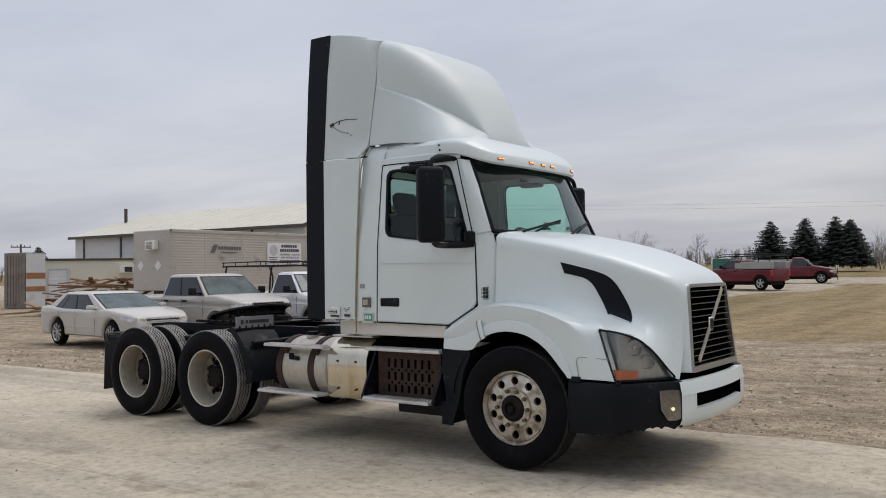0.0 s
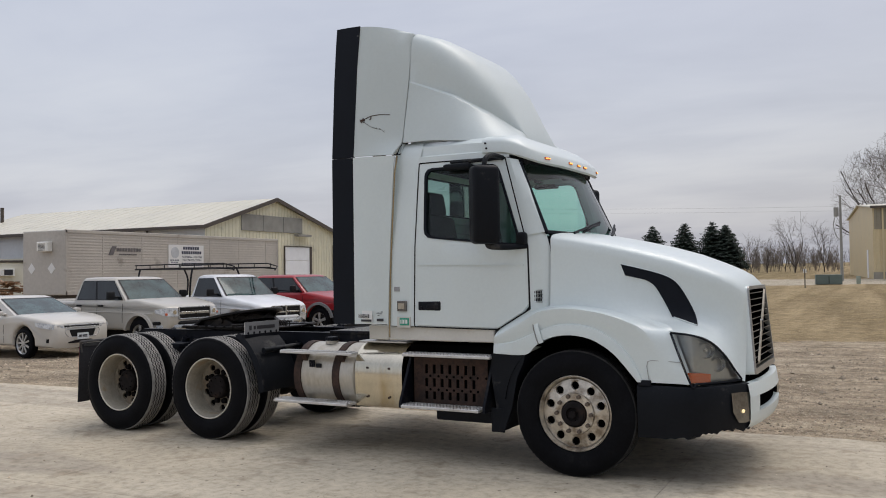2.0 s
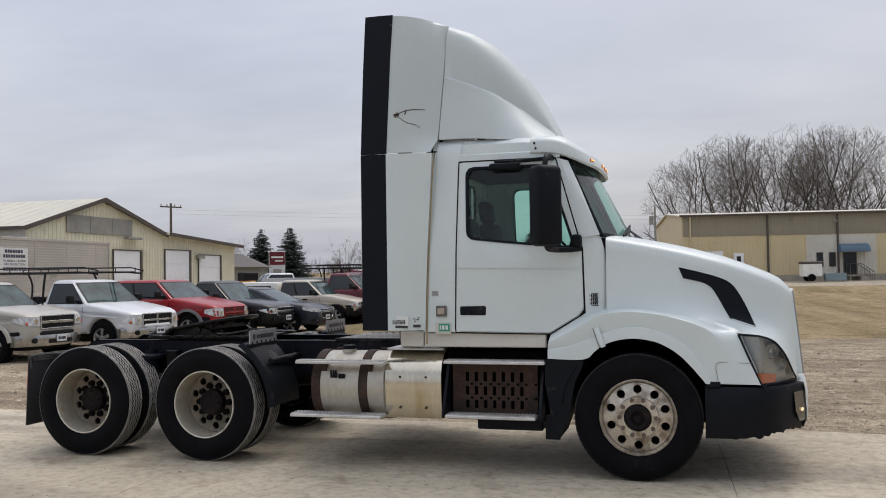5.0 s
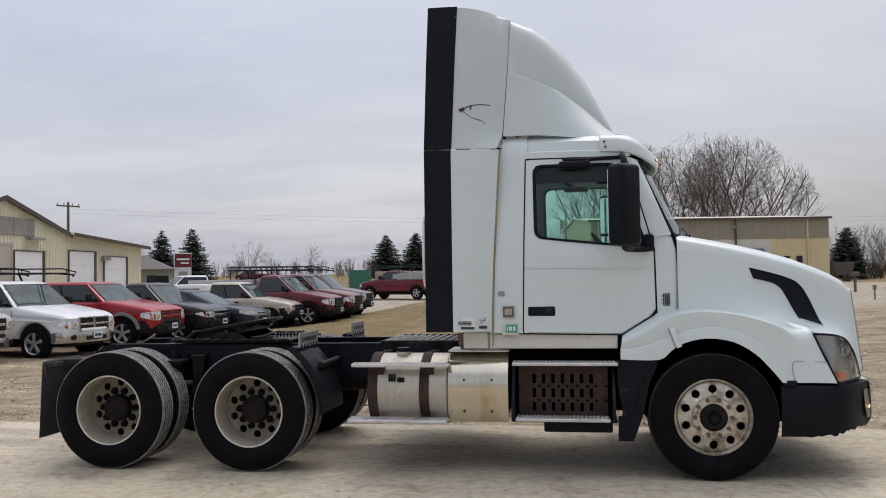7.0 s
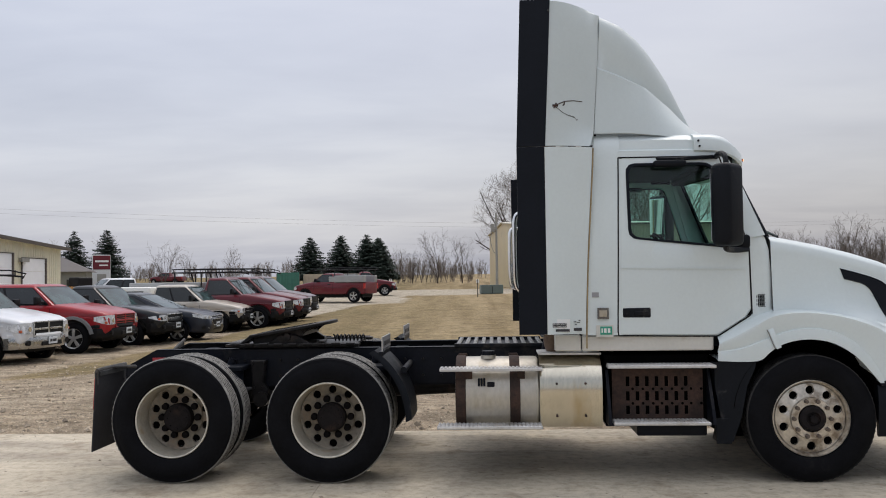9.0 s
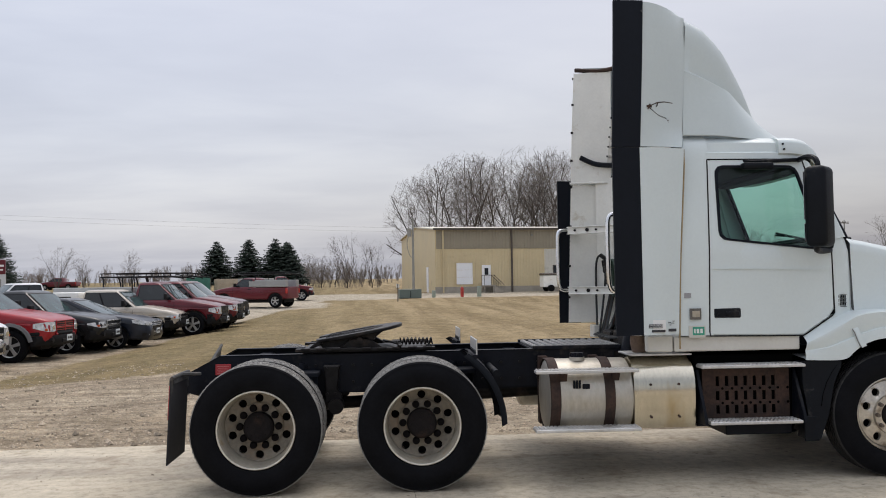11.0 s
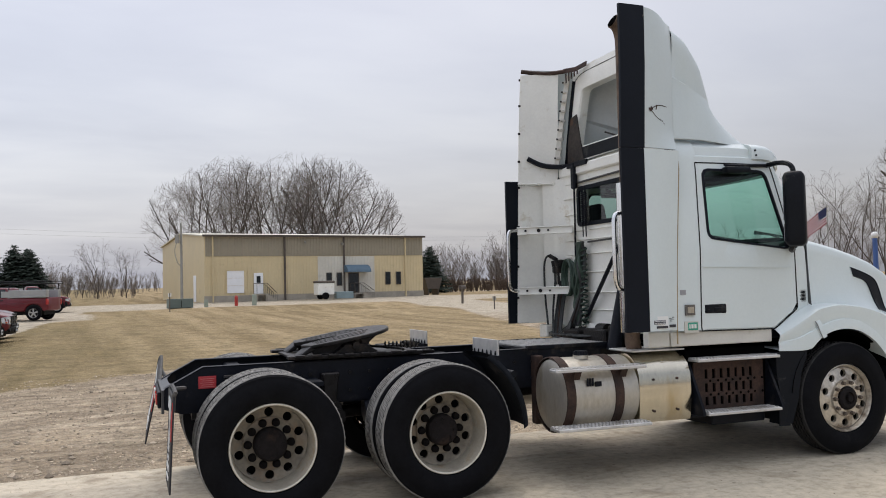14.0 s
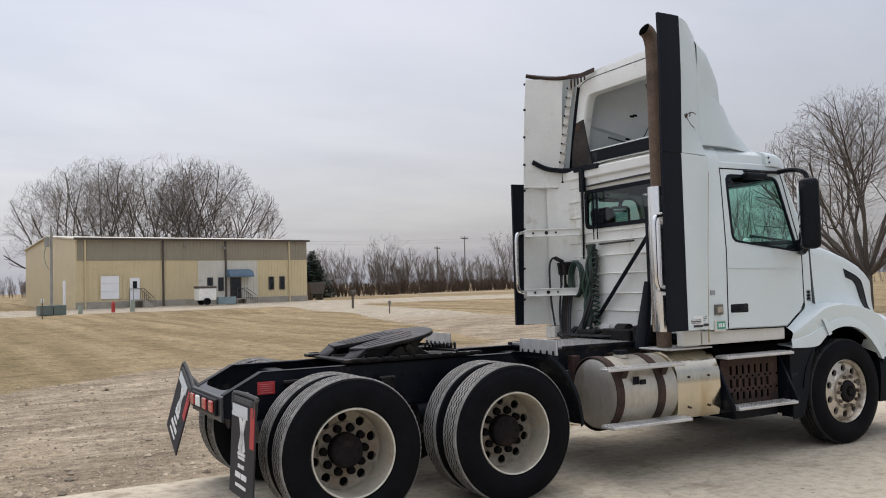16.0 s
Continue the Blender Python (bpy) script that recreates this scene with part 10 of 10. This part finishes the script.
def bare_tree_meshes(seed, h, stems, fan, fork, r0, twig, levels=4, dense=1.0, reach=1.0, dome=0.0):
    """A bare deciduous tree: stems fan out of a short trunk to a rounded crown; heavy wood and fine twigs are two meshes."""
    r = random.Random(seed)
    bv, bf, tv, tf = [], [], [], []

    def grow(p, d, ln, rad, lev):
        step = h * (0.055, 0.040, 0.030, 0.022)[lev - 1]
        n = max(2, int(ln / step))
        for k in range(n):
            q01 = k / n
            lift = 0.05 if lev == 1 else 0.03 if lev == 2 else 0.012
            d = (d + Vector((r.gauss(0, 1), r.gauss(0, 1), r.gauss(0, 0.7))) * (0.085, 0.09, 0.10, 0.11)[lev - 1] + Vector((0, 0, lift))).normalized()
            q = p + d * step
            if dome and (q.x ** 2 + q.y ** 2) / (dome * h) ** 2 + ((q.z - 0.42 * h) / (0.54 * h)) ** 2 > 1.0 + r.uniform(-0.05, 0.05):
                return
            ra, rb = (max(rad * (1 - 0.85 * v), twig) for v in (q01, (k + 1) / n))
            limb(bv if lev < 3 else tv, bf if lev < 3 else tf, p, q, ra, rb, (6, 4, 3, 3)[lev - 1])
            p = q
            if lev < levels and q01 > (0.28, 0.15, 0.1)[lev - 1] and r.random() < 0.92 * dense:
                for _ in range(2 if r.random() < (0.6, 0.5, 0.35)[lev - 1] * dense else 1):
                    side = Vector((r.gauss(0, 1), r.gauss(0, 1), r.gauss(0, 0.6)))
                    side = (side - d * side.dot(d)).normalized()
                    rest = ln * (1 - 0.75 * q01)
                    grow(p, (d * 0.74 + side * (0.66 if lev < 2 else 0.78)).normalized(), rest * reach * r.uniform(0.34, 0.58), ra * 0.52, lev + 1)

    trunk = h * fork
    limb(bv, bf, Vector((0, 0, -0.3)), Vector((0, 0, trunk * 0.5)), r0, r0 * 0.9, 10)
    limb(bv, bf, Vector((0, 0, trunk * 0.5)), Vector((0.03, 0, trunk)), r0 * 0.9, r0 * 0.85, 10)
    for k in range(stems):
        a = 2.4 * k + r.uniform(-0.4, 0.4)
        polar = radians(fan) * math.sqrt((k + 0.3) / stems) * r.uniform(0.85, 1.1)
        d = Vector((math.cos(a) * math.sin(polar), math.sin(a) * math.sin(polar), math.cos(polar)))
        grow(Vector((0.02, 0, trunk * 0.9)), d, (h - trunk) * (1.12 if dome else 1.0) * (1.0 - 0.22 * (polar / radians(70)) ** 2) * r.uniform(0.88, 1.02), r0 * 0.52, 1)
    out = []
    for nm, v, f, mt in (("trunk", bv, bf, BARK), ("crown", tv, tf, TWIG)):
        me = bpy.data.meshes.new(nm)
        me.from_pydata([tuple(q) for q in v], [], f)
        me.materials.append(mt)
        me.shade_smooth()
        out.append(me)
    return out


def tree_thing(meshes, m, label, group, scale=1.0):
    t_ = thing("tree", label, "tree", group, m @ Matrix.Scale(scale, 4))
    for me in meshes:
        o = new(me.name.split(".")[0], me)
        o.parent = t_
    return t_


COTTON = [bare_tree_meshes(s, 18.4, 11, 64, 0.05, 0.25, 0.0095, 4, 1.05, 1.25, 0.42) for s in (3, 9, 14)]
rt = random.Random(4)
for k, (x, y, s, a) in enumerate(((4.6, 94, 0.84, 0), (8.4, 96, 0.95, 80), (12.4, 94, 0.95, 200), (16.4, 97, 0.99, 40), (20.2, 95, 0.97, 140), (23.6, 96, 0.86, 310))):
    tree_thing(COTTON[k % 3], pose(x, y, 1.0, 0, 0, a), "large bare cottonwood with spreading limbs behind the warehouse", "cottonwoods behind the warehouse", s)
BIG = bare_tree_meshes(33, 9.8, 15, 66, 0.15, 0.17, 0.0036, 4, 1.2, 1.40, 0.46)
tree_thing(BIG, pose(30.2, 18.25, 0.1, 0, 0, 20), "large bare yard tree with thick dark trunk", "", 1.14)
SLIM = [bare_tree_meshes(s, 7.5, 5, 28, 0.10, 0.085, 0.009, 4, 0.75) for s in (51, 52, 53)]
for k, (x, y, s) in enumerate(((-6.1, 104, 1.0), (-2.9, 104, 0.85), (-9.5, 106, 0.62), (-11.5, 107, 0.7), (-7.9, 112, 0.6), (-42.7, 105, 0.62), (-40.2, 108, 0.66), (-52, 110, 0.95), (-47.5, 120, 0.9), (-37, 118, 0.8), (-56, 100, 0.85), (-68, 80, 1.0), (-62, 84, 0.9), (42, 92, 1.05), (46, 95, 0.9), (37, 96, 0.9), (66, 100, 1.2), (69, 96, 1.3))):
    tree_thing(SLIM[k % 3], pose(x, y, ground_z(x, y) - 0.1, 0, 0, 67 * k), "slender bare young tree at the field edge", "bare field-edge trees", s)

GROVE = [bare_tree_meshes(s, 8.8, 6, 34, 0.08, 0.10, 0.006, 4, 0.72) for s in (61, 62)]
for k, (x, y, s) in enumerate(((39.1, 38.2, 0.95), (44.6, 41.2, 1.0), (39.8, 34.5, 0.9), (45.3, 37.3, 1.05), (42.6, 32.9, 0.9), (50.6, 37.3, 1.05), (47, 30, 0.95))):
    tree_thing(GROVE[k % 2], pose(x, y, 0.2, 0, 0, 53 * k), "bare many-stemmed tree in the grove beside the yard", "bare grove trees", s)


def spruce_meshes(seed, h, w):
    r = random.Random(seed)
    tv, tf, v, f = [], [], [], []
    limb(tv, tf, Vector((0, 0, -0.2)), Vector((0, 0, h * 0.97)), h * 0.022, 0.02, 8)
    z = h * 0.07
    while z < h * 0.98:
        fr = (z - h * 0.07) / (h * 0.91)
        reach = w * (1 - fr) ** 0.75 + 0.10
        n = max(4, int(11 * (1 - fr) + 4))
        a0 = r.uniform(0, 6.28)
        for k in range(n):
            a = a0 + 2 * math.pi * k / n + r.uniform(-0.25, 0.25)
            L = reach * r.uniform(0.68, 1.12)
            d = Vector((math.cos(a), math.sin(a), 0))
            s = Vector((-math.sin(a), math.cos(a), 0))
            tip = Vector((0, 0, z + r.uniform(-0.12, 0.12))) + d * L + Vector((0, 0, (0.22 * fr - 0.10) * L + r.uniform(-0.1, 0.1)))
            limb(tv, tf, Vector((0, 0, z)), tip, 0.02, 0.006, 3)
            m_ = max(5, int(L * 14))
            for j in range(m_):
                q = (j + r.random()) / m_
                c = Vector((0, 0, z)).lerp(tip, 0.12 + 0.9 * q)
                ww = (0.18 + 0.50 * (1 - q) * min(1, L)) * r.uniform(0.6, 1.2)
                sg_ = -1 if j % 2 else 1
                o = len(v)
                e = c + s * sg_ * ww + d * r.uniform(0.02, 0.16) + Vector((0, 0, r.uniform(-0.22, 0.06)))
                v += [tuple(c + Vector((0, 0, 0.03))), tuple(e), tuple(c + d * r.uniform(0.10, 0.22) + Vector((0, 0, r.uniform(-0.10, 0.04))))]
                f.append((o, o + 1, o + 2))
        z += h * 0.021 * r.uniform(0.7, 1.3)
    out = []
    for nm, vv, ff, mt in (("trunk", [tuple(q) for q in tv], tf, BARK), ("crown", v, f, NEEDLE)):
        me = bpy.data.meshes.new(nm)
        me.from_pydata(vv, [], ff)
        me.materials.append(mt)
        out.append(me)
    return out


FIR = [spruce_meshes(71, 5.6, 2.9), spruce_meshes(72, 5.6, 2.6)]
TALL_FIR = [spruce_meshes(73, 7.3, 2.9), spruce_meshes(74, 7.1, 2.7)]
for k, (x, y, s) in enumerate(((-21.2, 95.4, 0.95), (-17.6, 96, 1.0), (-14.5, 96.4, 1.0), (-12.9, 96.0, 0.92), (-13.4, 99, 0.95), (-49.4, 93.9, 1.0), (-46.0, 95.4, 1.0), (28.3, 82.5, 0.95), (-108, 58, 1.0), (-104, 62, 0.8))):
    tree_thing((TALL_FIR if -55 < x < -40 else FIR)[k % 2], pose(x, y, ground_z(x, y) + (0.6 if -30 < x < -10 else 0), 0, 0, 50 * k), "dense dark green spruce at the field edge", "spruces", s)

# far brush and woods, too many to count
def thicket(name, spots, label, mt, seed, twig):
    r = random.Random(seed)
    v, f = [], []
    for x, y, h in spots:
        base = Vector((x, y, ground_z(x, y) - 0.2))
        for k in range(r.randint(3, 5)):
            a = r.uniform(0, 6.28)
            d = Vector((math.cos(a) * 0.22, math.sin(a) * 0.22, 1)).normalized()
            top = base + d * h * r.uniform(0.7, 1.0)
            limb(v, f, base, top, twig * 1.6, twig, 3)
            for j in range(11):
                q = r.uniform(0.2, 1.0)
                c = base.lerp(top, q)
                b2 = r.uniform(0, 6.28)
                e = c + Vector((math.cos(b2) * 0.30, math.sin(b2) * 0.30, 0.42)) * h * 0.34 * (1.15 - 0.6 * q) * r.uniform(0.5, 1.1)
                limb(v, f, c, e, twig * 1.4, twig, 3)
                for i2 in range(2):
                    c2 = c.lerp(e, r.uniform(0.4, 0.9))
                    b3 = r.uniform(0, 6.28)
                    limb(v, f, c2, c2 + Vector((math.cos(b3) * 0.22, math.sin(b3) * 0.22, 0.3)) * h * 0.3, twig, twig * 0.8, 3)
    me = bpy.data.meshes.new(name)
    me.from_pydata([tuple(q) for q in v], [], f)
    me.materials.append(mt)
    return tagged(new(name, me), label, "woods", kind="stuff")


rw_ = random.Random(77)
line = [(29, 87), (38, 90), (48, 95), (58, 101), (70, 104), (84, 100), (98, 90), (108, 74), (112, 55), (110, 36), (104, 18)]
spots = []
for (x0, y0), (x1, y1) in zip(line, line[1:]):
    for k in range(30):
        q = rw_.random()
        spots.append((x0 + (x1 - x0) * q + rw_.uniform(-2, 2), y0 + (y1 - y0) * q + rw_.uniform(-1, 5), rw_.uniform(3.2, 6.2) * (1.0 if x0 < 60 else 1.45)))
thicket("bare_thicket", spots, "tangled bare grey-brown thicket along the field", TWIG, 5, 0.012)
spots = [(rw_.uniform(28, 75), 0, rw_.uniform(1.2, 2.2)) for k in range(320)]
spots = [(x, lerp([p[0] for p in line[:5]], [p[1] for p in line[:5]], x) - rw_.uniform(1.5, 4), h) for x, _, h in spots]
thicket("dry_brush", spots, "knee-high dry red-brown brush before the thicket", BRUSH, 6, 0.016)
spots = [(rw_.uniform(-130, 30), rw_.uniform(150, 190), rw_.uniform(2.0, 4.5)) for k in range(420)] + [(rw_.uniform(-16, -1), rw_.uniform(106, 118), rw_.uniform(1.5, 4.5)) for k in range(36)]
thicket("far_woods", spots, "low bare woods on the far field edge", TWIG, 7, 0.011)
spots = [(rw_.uniform(-210, -60), rw_.uniform(60, 160), rw_.uniform(1.5, 3.5)) for k in range(200)]
thicket("far_scrub", spots, "low bare scrub beyond the yard", BRUSH, 8, 0.018)


# ---- pieces that can be told apart become parts of their own ----
def apart(ob):
    """Give every loose piece of a part's mesh an object of its own beside it."""
    me = ob.data
    owner = list(range(len(me.vertices)))

    def root(i):
        while owner[i] != i:
            owner[i] = owner[owner[i]]
            i = owner[i]
        return i

    for e in me.edges:
        a, c = root(e.vertices[0]), root(e.vertices[1])
        if a != c:
            owner[c] = a
    groups = {}
    for f in me.polygons:
        groups.setdefault(root(f.vertices[0]), []).append(f)
    if len(groups) < 2:
        return
    base = ob.name.split(".")[0]
    fresh = []
    for fs in groups.values():
        ids = sorted({i for f in fs for i in f.vertices})
        at = {i: k for k, i in enumerate(ids)}
        m = bpy.data.meshes.new(base)
        m.from_pydata([tuple(me.vertices[i].co) for i in ids], [], [[at[i] for i in f.vertices] for f in fs])
        for mt in me.materials:
            m.materials.append(mt)
        for p_, f in zip(m.polygons, fs):
            p_.material_index = f.material_index
        fresh.append(m)
    ob.data = fresh[0]
    finish(ob)
    for m in fresh[1:]:
        o = new(base, m)
        o.parent = ob.parent
        o.matrix_basis = ob.matrix_basis.copy()
        if "label" in ob:
            o["label"] = ob["label"]
        finish(o)


for ob in [o for o in scene.objects if o.type == "MESH" and o.parent is not None and o.name.split(".")[0] in ("leg", "crossmember", "tank_step_bracket", "cover_bolt", "landing_leg", "deck_plate", "trailer_wheel", "trailer_rib", "wall_lamp", "blank_sign_board", "sign_bar", "plate_bar", "wiper", "lettering_bar", "bolt_row", "notice_print", "paint_chips", "bumper_vent", "wall_rod", "cover_hole", "lining_bolt", "lining_seam", "extender_screws")]:
    apart(ob)
for ob in scene.objects:
    if ob.name.split(".")[0] == "upper_band":
        ob["kind"] = "stuff"
